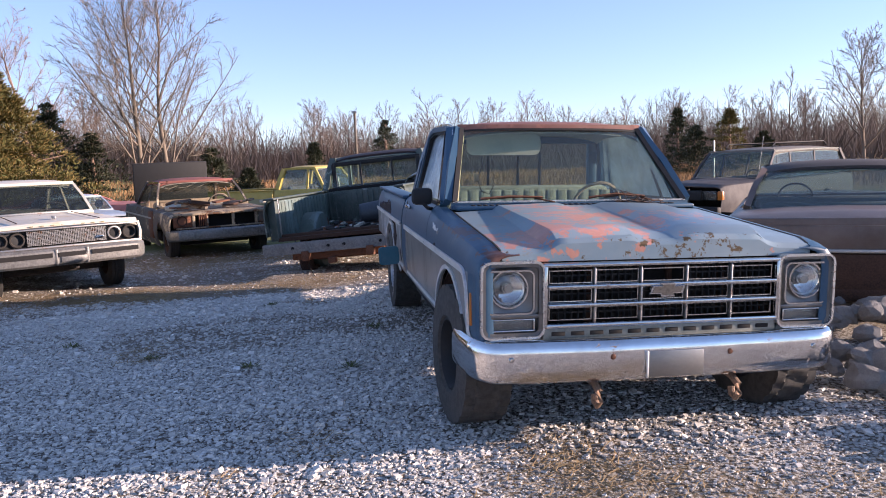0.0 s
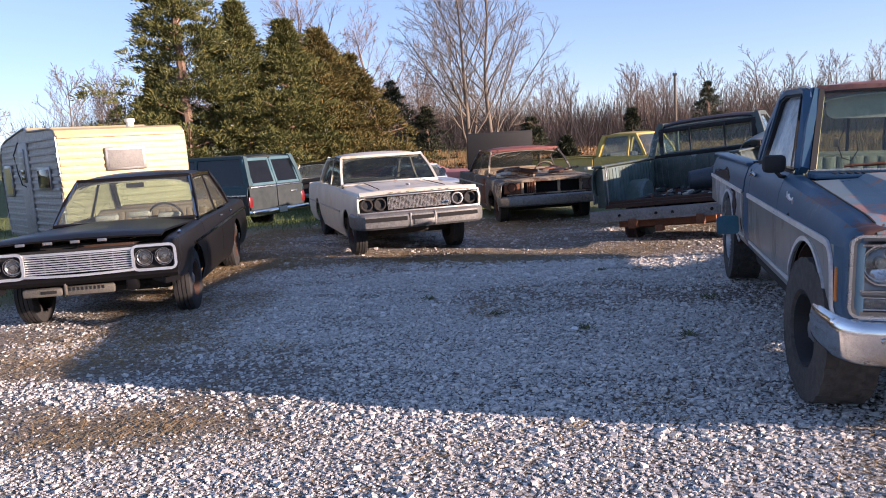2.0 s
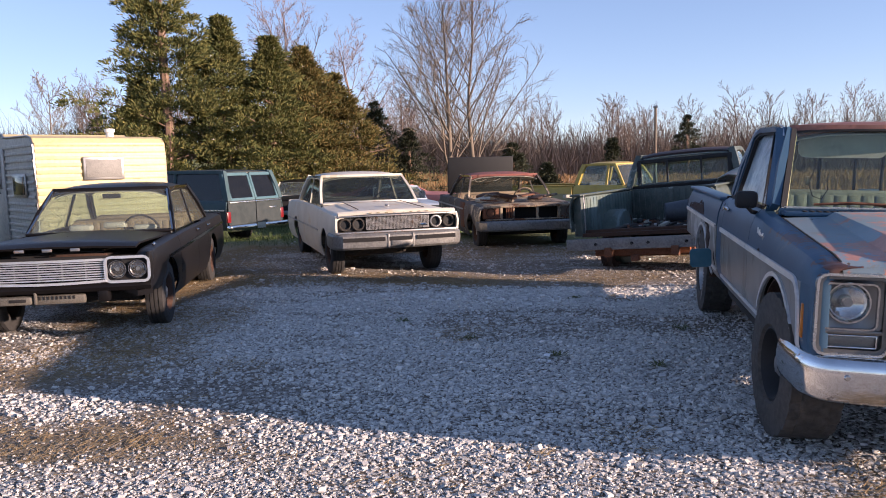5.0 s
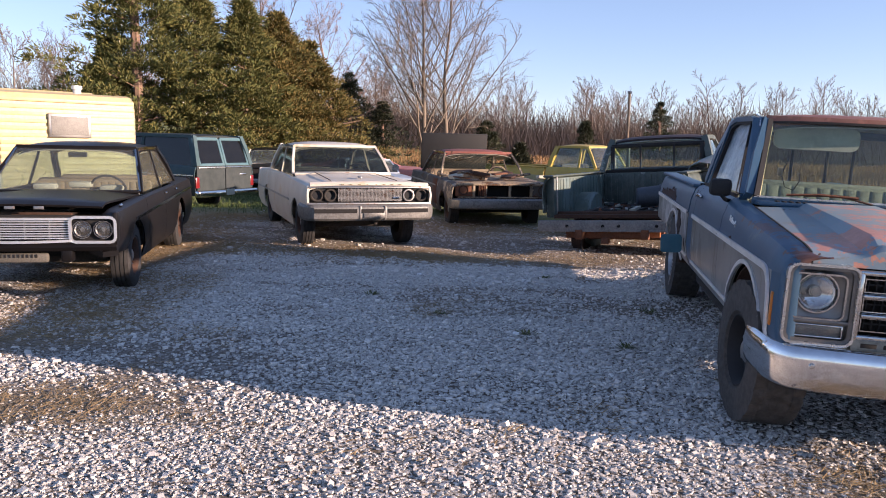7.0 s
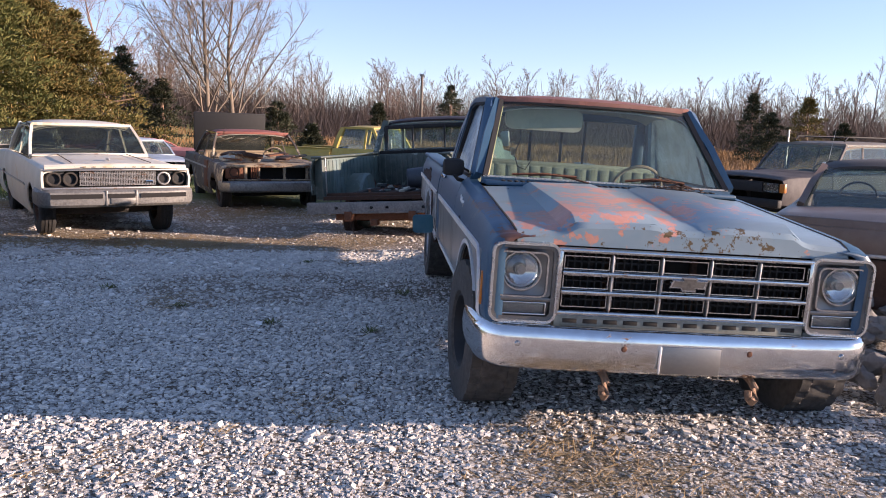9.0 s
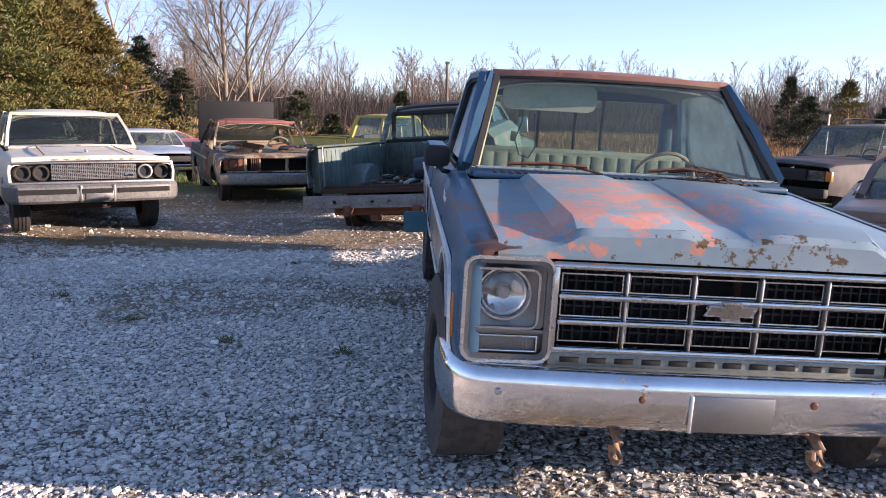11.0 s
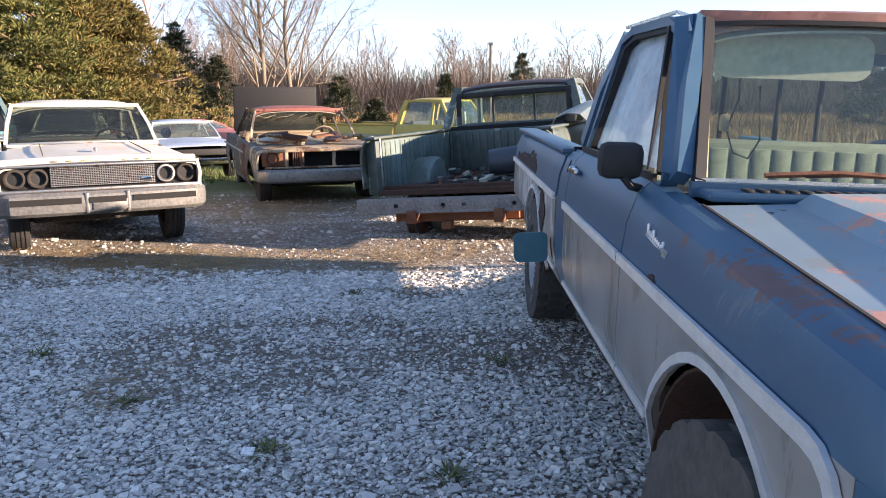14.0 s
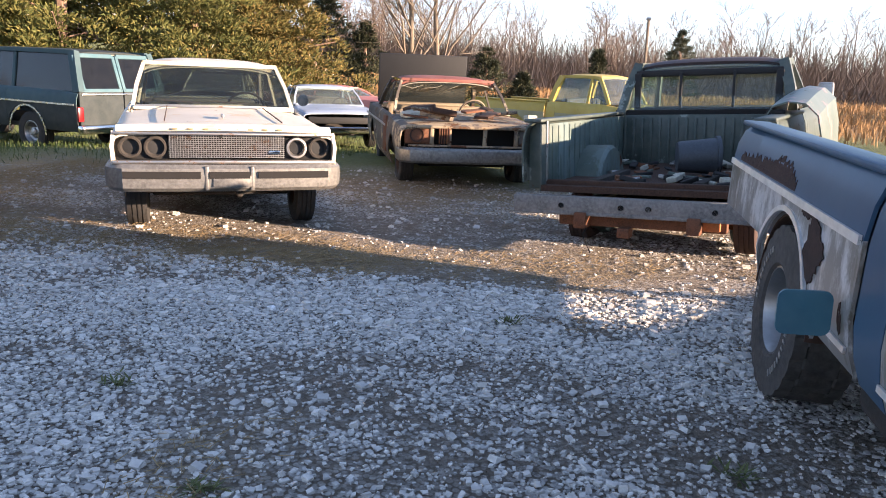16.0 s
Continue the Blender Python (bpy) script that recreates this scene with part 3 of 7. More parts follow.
BLUE_ROOF = paint("peeling_roof_paint", (0.20, 0.075, 0.055), (0.26, 0.11, 0.08), 0.06, (0.11, 0.045, 0.03), 0.6, (0.33, 0.13, 0.09), 0.12, 0.3, 5.0)
SILVER = paint("chalky_silver_paint", (0.165, 0.162, 0.152), (0.25, 0.245, 0.23), 0.015, (0.13, 0.055, 0.035), 0.36, (0.115, 0.108, 0.088), 0.10, 0.4, 7.0, (1, 1, 0.22), spec=0.5)
# Broad pale area with a soft edge on the lower bed panel.
paint_patch(SILVER, (-1.0, 4.2, 0.74), (0.4, 1.3, 0.30), (0.50, 0.49, 0.48), 0.25, 0.62, 7, (1, 1, 0.5))
TRIM = chrome_metal("bright_trim", 0.05, 0.22, (0.66, 0.66, 0.66), 3)


GLASS_CAB = glass("cab_glass", (0.82, 0.90, 0.87), 0.028, (0.4, 0.42, 0.42), 0.02, 2)


def truck_shell(front=0.0, L=5.5):
    def row(y, lift, crown, wid=1.0):
        return (y, 0.94 * wid, 0.45, 0.975 * wid, 0.54, 0.995 * wid, 0.65, 1.0 * wid, 0.925, 0.988 * wid, 0.995 + lift * 0.4, 0.958 * wid, 1.042 + lift * 0.8, 0.915 * wid, 1.06 + lift, 0.86 * wid, 1.065 + lift, 0.580 + crown * 1.0, 1.078 + lift, 0.56, 1.086 + lift + crown, 0.16, 1.098 + lift + crown, 0.09, 1.094 + lift + crown * 0.35, 0, 1.094 + lift + crown * 0.35)
    return Shell([row(0, -0.03, 0.030, 0.985), row(0.1, 0.0, 0.048), row(0.5, 0.03, 0.040), row(1.45, 0.10, 0.018), row(1.6, 0.125, 0.0), row(3.05, 0.12, 0.0), row(L, 0.085, 0.0)], [(0.67, 0.50, 0.36), (4.06, 0.49, 0.36)], 2)


def pickup(name, m, label, top, low, hood_mat, roof_mat, trim, front_end=True, floor_z=0.60):
    T = thing(name, m, label, "pickup truck")
    S = truck_shell()
    for s in (-1, 1):
        f = part("front_fender", S.panel(0.0, 1.58, 3, 7, s), top, T)
        part("fender_lower_panel", S.panel(0.10, 1.58, 0, 3, s), low, f, "chalky lower fender panel")
        part("fender_nose", S.panel(0.0, 0.10, 0, 3, s, gap=0.0), top, f)
        d = part("door", S.panel(1.58, 2.80, 3, 6, s), top, T)
        part("door_lower_panel", S.panel(1.58, 2.80, 0, 3, s), low, d, "chalky silver lower door panel")
        part("cab_corner", S.panel(2.80, 3.05, 0, 6, s), top, T)
        q = part("bed_side", S.panel(3.10, 5.5, 3, 6, s), top, T)
        part("bed_lower_panel", S.panel(3.10, 4.56, 0, 3, s, gap=0.002), low, q, "rust-eaten chalky lower bed panel")
        # Lower edge raised so low sun passes under the bed's tail.
        part("bed_tail_panel", S.panel(4.56, 5.5, 2, 3, s, gap=0.002), low, q, "chalky panel cut short along its lower edge")
        part("bed_rail", B(((s * 0.90, 4.30, 1.16), (0.16, 2.40, 0.03), 0.012)), top, q)
        part("bed_inner_wall", B(((s * 0.83, 4.30, 0.85), (0.02, 2.38, 0.56), 0.005)), top, q)
    part("bed_floor", B(((0, 4.30, floor_z), (1.66, 2.38, 0.05))), RUST_DARK, T)
    part("bed_front_wall", B(((0, 3.12, 0.86), (1.82, 0.03, 0.56), 0.008)), top, T)
    part("chassis", B(((-0.42, 2.25, 0.50), (0.09, 4.3, 0.16), 0.01), ((0.42, 2.25, 0.50), (0.09, 4.3, 0.16), 0.01), ((-0.42, 4.85, 0.61), (0.09, 0.95, 0.12), 0.01), ((0.42, 4.85, 0.61), (0.09, 0.95, 0.12), 0.01), ((0, 0.56, 0.40), (1.5, 0.12, 0.12), 0.03), ((0, 4.04, 0.40), (1.5, 0.14, 0.14), 0.04), ((0, 0.68, 0.38), (0.32, 0.34, 0.3), 0.08), ((0, 0.2, 0.55), (1.0, 0.12, 0.12), 0.01)), UNDER, T)
    # Unseen tanks, engine and side panel added to stop low sun under the truck.
    for s in (-1, 1):
        part("saddle_tank", B(((s * 0.70, 2.55, 0.40), (0.30, 1.5, 0.26), 0.05)), UNDER, T)
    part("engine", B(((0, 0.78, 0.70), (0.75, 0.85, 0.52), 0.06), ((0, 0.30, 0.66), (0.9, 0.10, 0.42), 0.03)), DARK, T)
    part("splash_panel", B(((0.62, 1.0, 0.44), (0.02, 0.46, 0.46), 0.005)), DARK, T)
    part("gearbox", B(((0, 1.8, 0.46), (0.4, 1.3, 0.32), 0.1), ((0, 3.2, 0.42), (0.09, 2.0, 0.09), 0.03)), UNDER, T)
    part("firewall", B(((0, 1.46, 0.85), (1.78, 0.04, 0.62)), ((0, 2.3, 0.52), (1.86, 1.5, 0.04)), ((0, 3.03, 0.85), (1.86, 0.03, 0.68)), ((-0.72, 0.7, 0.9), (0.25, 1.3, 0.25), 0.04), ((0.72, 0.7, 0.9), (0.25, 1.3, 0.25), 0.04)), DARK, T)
    if front_end:
        part("hood", S.panel(0.015, 1.25, 7, 12, 0, 0.02, 0.006, 0.05), hood_mat, T, "hood with paint peeled to red primer")
    return T, S


TRUCK_POSE = pose(1.480, 3.804, -0.035, 0.5, 2.1, 3.55)
blue, S = pickup("pickup_truck", TRUCK_POSE, "weathered blue and silver four-wheel-drive pickup with peeling hood, parked on gravel", BLUE, SILVER, BLUE_HOOD, BLUE_ROOF, TRIM, True, 0.69)
greenhouse(blue, BLUE, BLUE_ROOF, (0.87, 0.86), (0.705, 0.735), (1.44, 1.93, 2.80, 3.02), (1.205, 1.205), 1.75, (), 0.035, 0.048, GLASS_CAB)
for x, y in ((-0.90, 0.53), (0.90, 0.53), (-0.86, 4.03), (0.86, 4.03)):
    wh = wheel(blue, x, y, 0.395, 0.28, 0.20, 22, BLACK_PLASTIC if y < 1 else ALU, RUBBER_MUD, True, 4 if y < 1 else 0, 0)
    if y > 1:
        for k in range(20):
            a = radians(7 * k + (110 if k > 9 else 0) + 30)
            lb = part("sidewall_letter_bar", B(((0.142, 0, 0.292), (0.004, 0.014 + 0.008 * (k % 3 == 0), 0.030), 0.001)), SILVER, wh)
            lb.matrix_local = Matrix.Rotation(a, 4, "X")


def pickup_front(T, S, hood_mat, low):
    """Grille, lamps, bumper and valance of the blue pickup."""
    rows = []
    sec = S.section(0.022)[7:]
    for i in range(35):
        x = -0.845 + 1.69 * i / 34
        z = sec[-1][1]
        for p, q in zip(sec, sec[1:]):
            if q[0] <= abs(x) <= p[0]:
                z = lerp(q[1], p[1], (abs(x) - q[0]) / (p[0] - q[0]))
        rows.append([(x, 0.024, z + 0.001), (x, 0.004, z - 0.008), (x, -0.010, z - 0.026), (x, -0.012, 0.985)])
    part("hood_lip", thicken(grid(rows), 0.012), hood_mat, T, "blue hood lip with lichen and rust")
    for s in (-1, 1):
        wrap = [[(s * (x - dx), dy, z - dz) for dx, dy, dz in ((0.0, 0.004, 0), (0.004, -0.016, 0.001), (0.014, -0.032, 0.003), (0.032, -0.043, 0.006), (0.060, -0.047, 0.010), (0.085, -0.040, 0.014))] for x, z in S.section(0.004)[:8]]
        part("fender_cap", thicken(grid(wrap), 0.012), BLUE, T)
        x0, x1 = sorted((s * 0.640, s * 0.962))
        bz = sweep(rect(0.022, 0.040), rounded(x0 + 0.014, x1 - 0.014, 0.620, 0.977, 0.036, -0.026), Vector((0, 1, 0)), False)
        block(bz, ((x0 + x1) / 2, -0.026, 0.714), (x1 - x0 - 0.04, 0.036, 0.022), 0.006)
        bezel = part("headlight_bezel", bz, PEWTER, T, "square dull headlight bezel with rounded chrome edges")
        part("bezel_edge", sweep(rect(0.013, 0.055), rounded(x0 + 0.001, x1 - 0.001, 0.608, 0.989, 0.044, -0.036), Vector((0, 1, 0)), False), TRIM, bezel)
        part("bezel_recess", B(((s * 0.80, 0.045, 0.83), (0.27, 0.02, 0.24), 0.005), ((s * 0.80, -0.012, 0.668), (0.29, 0.012, 0.085), 0.004)), PEWTER, bezel)
        face = []
        for k in range(33):
            a = 2 * math.pi * k / 32
            c, d = math.cos(a), math.sin(a)
            q = min(0.146 / max(1e-6, abs(c)), 0.122 / max(1e-6, abs(d)))
            face.append([(s * 0.815 + c * 0.100, -0.012, 0.850 + d * 0.100), (s * 0.801 + c * max(q, 0.101), -0.026, 0.842 + d * max(q, 0.101))])
        part("bezel_face", thicken(grid(face), 0.004), PEWTER, bezel)
        xa, xb = sorted((s * 0.690, s * 0.934))
        part("inner_frame", sweep(rect(0.009, 0.022), rounded(xa, xb, 0.728, 0.945, 0.03, -0.034), Vector((0, 1, 0)), False), CHROME, bezel)
        lamp(T, s * 0.815, -0.022, 0.852, 0.090)
        ind = part("indicator_lamp", B(((s * 0.80, -0.022, 0.668), (0.215, 0.02, 0.05), 0.006)), LENS, T)
        part("indicator_frame", B(((s * 0.80, -0.03, 0.697), (0.235, 0.02, 0.008), 0.003), ((s * 0.80, -0.03, 0.640), (0.235, 0.02, 0.008), 0.003), ((s * 0.686, -0.03, 0.668), (0.008, 0.02, 0.06), 0.003), ((s * 0.914, -0.03, 0.668), (0.008, 0.02, 0.06), 0.003)), CHROME, ind)
        part("indicator_bowl", B(((s * 0.80, -0.008, 0.668), (0.21, 0.004, 0.046))), ALU, ind)
        for k in range(14):
            part("lens_rib", B(((s * 0.80 - 0.095 + k * 0.0146, -0.034, 0.668), (0.004, 0.004, 0.042))), LENS, ind)
    # grille: outer frame, three rows by five cells, a fine lattice behind
    g = bmesh.new()
    gx0, gx1, gz0, gz1 = -0.622, 0.622, 0.672, 0.955
    for z in (gz0 - 0.012, gz1 + 0.014):
        block(g, (0, -0.04, z), (gx1 - gx0 + 0.05, 0.05, 0.024), 0.009)
    for x in (gx0 - 0.012, gx1 + 0.012):
        block(g, (x, -0.04, (gz0 + gz1) / 2), (0.024, 0.05, gz1 - gz0 + 0.05), 0.009)
    grille = part("grille", g, CHROME, T, "chrome egg-crate grille, worn and bent")
    for i in (1, 2):
        z = lerp(gz0, gz1, i / 3)
        part("grille_bar", B(((0, -0.052, z), (gx1 - gx0, 0.045, 0.021), 0.007)), CHROME, grille)
    for i in range(1, 5):
        x = lerp(gx0, gx1, i / 5)
        part("grille_post", B(((x, -0.042, (gz0 + gz1) / 2), (0.010, 0.03, gz1 - gz0), 0.004)), CHROME_WORN, grille)
    for r in range(3):
        for c in range(5):
            xa, za = lerp(gx0, gx1, c / 5), lerp(gz0, gz1, r / 3)
            w, h = (gx1 - gx0) / 5, (gz1 - gz0) / 3
            fr = bmesh.new()
            for z in (za + 0.016, za + h - 0.016):
                block(fr, (xa + w / 2, -0.032, z), (w - 0.02, 0.012, 0.005))
            for x in (xa + 0.013, xa + w - 0.013):
                block(fr, (x, -0.032, za + h / 2), (0.005, 0.012, h - 0.03))
            part("cell_trim", fr, CHROME, grille)
            if not (r == 2 and c == 2):
                la = bmesh.new()
                block(la, (xa + w / 2, 0.0, za + h / 2), (w - 0.02, 0.02, 0.006))
                for k in range(1, 7):
                    block(la, (xa + w * k / 7, 0.0, za + h / 2), (0.005, 0.03, h - 0.02))
                part("lattice", la, BLACK_PLASTIC, grille)
    # emblem, a plain shape
    pts = [(-0.105, -0.024), (-0.04, -0.024), (-0.032, -0.042), (0.05, -0.042), (0.042, -0.024), (0.098, -0.024), (0.115, 0.020), (0.055, 0.020), (0.047, 0.038), (-0.034, 0.038), (-0.026, 0.020), (-0.088, 0.020)]
    for k, front, title, mat in ((0.88, -0.085, "emblem", CHROME), (0.66, -0.0875, "emblem_field", plain("aged_emblem", (0.10, 0.09, 0.08), 0.6, 0.3, 0.5, 14))):
        em = bmesh.new()
        em.faces.new([em.verts.new((x * (k + 0.10 * (k < 0.8)), front, 0.835 + z * k)) for x, z in pts])
        r = bmesh.ops.extrude_face_region(em, geom=em.faces[:])
        bmesh.ops.translate(em, vec=(0, 0.018, 0), verts=[v for v in r["geom"] if isinstance(v, bmesh.types.BMVert)])
        part(title, em, mat, grille, smooth=False)
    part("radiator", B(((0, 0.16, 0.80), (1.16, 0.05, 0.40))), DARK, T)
    for x in (-0.35, 0.1, 0.4):
        part("radiator_support", B(((x, 0.11, 0.80), (0.03, 0.03, 0.38), 0.004)), RUST_DARK, T)
    # slotted valance
    va = bmesh.new()
    block(va, (0, -0.024, 0.618), (1.28, 0.04, 0.060), 0.006)
    block(va, (0, -0.060, 0.588), (1.30, 0.10, 0.012), 0.004)
    for s in (-1, 1):
        block(va, (s * 0.80, -0.02, 0.592), (0.30, 0.03, 0.035), 0.006)
    val = part("valance", va, plain("grey_green_steel", (0.20, 0.215, 0.20), 0.5, 0.3), T, "slotted grey-green steel valance")
    # Slots are dark blocks on the panel's face, shade put in as colour.
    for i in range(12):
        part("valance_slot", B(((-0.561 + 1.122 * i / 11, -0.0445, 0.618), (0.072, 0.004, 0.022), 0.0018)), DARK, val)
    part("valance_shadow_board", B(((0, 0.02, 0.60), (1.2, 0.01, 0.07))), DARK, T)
    # bumper: a rolled section carried across and round the corners
    def face(x):
        return -0.160 + 0.035 * (x / 0.84) ** 2

    half = [(x, face(x) + 0.048, 0) for x in spaced(0.0, 0.84, 0.06)]
    half += [(0.84 + 0.14 * math.sin(a), -0.077 + 0.16 * (1 - math.cos(a)), 0) for a in [radians(11 + 79 * k / 8) for k in range(1, 9)]]
    half += [(0.988, 0.16, 0), (0.992, 0.25, 0), (0.99, 0.34, 0)]
    path = [(-x, y, z) for x, y, z in reversed(half[1:])] + half
    prof = [(-0.045, 0.578), (-0.035, 0.592), (-0.015, 0.601), (0.008, 0.602), (0.026, 0.594), (0.038, 0.580), (0.045, 0.563), (0.048, 0.54), (0.050, 0.508), (0.049, 0.494), (0.046, 0.455), (0.042, 0.425), (0.030, 0.400), (0.010, 0.384), (-0.02, 0.376), (-0.022, 0.384), (0.012, 0.396), (0.030, 0.43), (0.036, 0.55), (0.01, 0.588), (-0.03, 0.575)]
    bm = sweep(prof, path)
    for v in bm.verts:
        v.co.z += 0.003 * noise.noise(v.co * 3)
        v.co.y += 0.003 * noise.noise(v.co * 3 + Vector((5, 0, 0)))
    bp = part("front_bumper", bm, CHROME_BUMPER, T, "dented chrome front bumper")
    part("plate_mount", B(((0.02, face(0) - 0.004, 0.472), (0.30, 0.012, 0.135), 0.004)), ALU, bp, "bare dull licence plate panel")
    part("plate_edge", B(((-0.135, face(0) - 0.011, 0.472), (0.012, 0.014, 0.14), 0.004)), BRIGHT, bp)
    for x in (-0.825, -0.31, 0.32, 0.81):
        part("bumper_bolt", lathe([(-0.012, 0.0), (-0.010, 0.010), (0.0, 0.016), (0.008, 0.017)], 12, axis="y"), RUST if abs(x) < 0.5 else CHROME, bp).location = (x, face(x), 0.516)
    HOOK = plain("worn_rusty_hook", (0.24, 0.15, 0.095), 0.8, 0, 0.5, 14, 0.4)
    for x in (-0.37, 0.39):
        hk = tube([(x, 0.10, 0.40), (x, -0.04, 0.385), (x, -0.095, 0.36), (x, -0.105, 0.315), (x, -0.075, 0.285), (x, -0.04, 0.295), (x, -0.03, 0.33)], 0.019, 10)
        bmesh.ops.translate(hk, vec=(0, -0.03, -0.03), verts=hk.verts[:])
        part("tow_hook", hk, HOOK, T, "rusty forged tow hook")
        part("hook_bracket", B(((x - 0.07, 0.05, 0.40), (0.12, 0.2, 0.05), 0.008)), RUST_DARK, T)


def hood_edge_shade(T, S):
    """Dark strips along the hood's edges, standing in for the gap's shade."""
    for s in (-1, 1):
        edge = [(s * (S.section(y)[7][0] - 0.001), y, S.section(y)[7][1] + 0.0015) for y in spaced(0.02, 1.25, 0.08)]
        part("hood_gap", sweep(rect(0.009, 0.004), edge), DARK, T)


def side_strip(S, i, y0, y1, s, off=0.009, up=0.0):
    out = []
    for y in spaced(y0, y1, 0.12):
        q = S.section(y)[i]
        out.append((s * (q[0] + off), y, q[1] + up))
    return out


def pickup_sides(T, S):
    """Bright trim, arches, handles, badges, mirror and rust on the blue pickup."""
    for s in (-1, 1):
        for y0, y1 in ((0.24, 1.575), (1.59, 2.79), (3.11, 5.48)):
            bend = [(s * x, y, z) for x, y, z in ((0.965, 0.098, 0.50), (1.0, 0.100, 0.62), (1.006, 0.104, 0.78), (1.007, 0.122, 0.85), (1.008, 0.155, 0.895), (1.008, 0.195, 0.918))] if y0 < 1 else []
            part("side_trim", sweep(rect(0.034, 0.012), bend + side_strip(S, 3, y0, y1, s), Vector((s, 0, 0))), BRIGHT, T, "bright upper side moulding")
            part("trim_groove", sweep(rect(0.008, 0.016), side_strip(S, 3, y0, y1, s, 0.006, -0.002), Vector((s, 0, 0))), BLACK_PLASTIC, T)
        for y0, y1 in ((1.20, 1.575), (1.59, 2.79), (3.11, 3.54)):
            part("lower_trim", sweep(rect(0.022, 0.010), side_strip(S, 1, y0, y1, s), Vector((s, 0, 0))), BRIGHT, T)
        for ya, r, zc in S.arches:
            p = []
            for k in range(25):
                a = radians(-4 + 188 * k / 24)
                y, z = ya - (r + 0.012) * math.cos(a), max(0.44, zc + (r + 0.012) * math.sin(a))
                p.append((s * 1.002 if z > 0.6 else s * (0.955 + 0.045 * (z - 0.44) / 0.16), y, z))
            part("arch_moulding", sweep(rect(0.026, 0.014), p, Vector((s, 0, 0))), BRIGHT, T, "bright wheel-arch moulding")
            part("inner_fender", thicken(grid([[(s * 0.60, ya + r * 0.98 * math.cos(a), zc + r * 0.98 * math.sin(a)), (s * 0.97, ya + r * 0.98 * math.cos(a), zc + r * 0.98 * math.sin(a))] for a in [radians(5 + 170 * k / 16) for k in range(17)]]), 0.01), RUST_DARK, T)
        part("door_handle", B(((s * 0.99, 2.62, 1.105), (0.03, 0.15, 0.028), 0.011), ((s * 0.985, 2.70, 1.105), (0.045, 0.03, 0.034), 0.012)), CHROME, T)
        part("side_marker", B(((s * 0.990, 0.065, 0.74), (0.016, 0.030, 0.17), 0.006)), AMBER_LENS, T, "cracked amber side marker")
        bd = part("fender_badge", B(((s * 0.984, 1.145, 1.010), (0.010, 0.042, 0.058), 0.004), ((s * 0.986, 1.145, 1.034), (0.010, 0.050, 0.012), 0.003)), CHROME_WORN, T, "worn chrome script badge with a shield")
        for k in range(9):
            h = 0.017 + 0.015 * (k in (0, 3, 8))
            part("badge_letter", B(((s * 0.982, 1.335 - 0.020 * k, 1.058 - 0.003 * k + h / 2 - 0.01), (0.008, 0.012, h), 0.003)), BRIGHT, bd)
        part("badge_stroke", sweep(rect(0.004, 0.006), [(s * 0.984, 1.345, 1.046), (s * 0.984, 1.25, 1.034), (s * 0.984, 1.16, 1.026)], Vector((s, 0, 0))), BRIGHT, bd)
        hd = bmesh.new()
        tube([(s * 0.945, 1.62, 1.15), (s * 0.985, 1.58, 1.16), (s * 1.01, 1.58, 1.19)], 0.014, 8, hd)
        block(hd, (s * 1.02, 1.60, 1.240), (0.145, 0.075, 0.118), 0.03)
        if s < 0:
            mi = part("door_mirror", hd, BLACK_PLASTIC, T, "black plastic door mirror")
            part("mirror_glass", B(((s * 1.02, 1.640, 1.240), (0.12, 0.004, 0.095), 0.001)), CHROME, mi)
        # window frame and vent window
        part("belt_moulding", sweep(rect(0.025, 0.014), [(s * 0.915, 1.56, 1.192), (s * 0.915, 2.2, 1.197), (s * 0.915, 2.86, 1.194)], Vector((s, 0, 0))), BLACK_PLASTIC, T)
        part("vent_window_post", sweep(rect(0.022, 0.022), [(s * 0.868, 1.80, 1.18), (s * 0.769, 2.05, 1.70)], Vector((0, 1, 0))), BLACK_PLASTIC, T)
        part("door_frame", sweep(rect(0.036, 0.05), [(s * 0.885, 1.50, 1.18), (s * 0.80, 1.74, 1.45), (s * 0.754, 1.96, 1.685), (s * 0.744, 2.12, 1.728), (s * 0.759, 2.60, 1.728), (s * 0.779, 2.72, 1.68), (s * 0.885, 2.83, 1.18)], Vector((s, 0, 0))), BLUE, T)
        part("window_seal", sweep(rect(0.020, 0.030), [(s * 0.878, 1.62, 1.20), (s * 0.829, 1.80, 1.44), (s * 0.756, 2.00, 1.660), (s * 0.746, 2.13, 1.700), (s * 0.761, 2.58, 1.700), (s * 0.779, 2.68, 1.66), (s * 0.880, 2.79, 1.20)], Vector((s, 0, 0))), BLACK_PLASTIC, T)
        part("pillar_panel", pane([(s * 0.865, 1.445, 1.205), (s * 0.897, 1.52, 1.205), (s * 0.769, 1.97, 1.715), (s * 0.719, 1.925, 1.725)], 0.02), BLUE, T)
        part("drip_rail", sweep(rect(0.013, 0.012), [(s * 0.756, 1.86, 1.668), (s * 0.739, 1.93, 1.728), (s * 0.752, 2.05, 1.755), (s * 0.774, 2.75, 1.755)], Vector((s, 0, 0))), TRIM, T, "bright roof drip rail")
    # fuel flap hanging open, rust holes on the near flank
    flap = bmesh.new()
    flap.faces.new([flap.verts.new(p) for p in rounded(-1.145, -0.960, 0.615, 0.780, 0.03, 3.24)[:-1]])
    fl = part("fuel_flap", thicken(flap, 0.012), paint("flap_blue", (0.03, 0.12, 0.165), None, 0, rough=0.45, dust=0.1), T, "blue fuel flap hanging open")
    fl.matrix_local = Matrix.Translation((0, 0.0, 0.0)) @ Matrix.Rotation(radians(-4), 4, "Y")
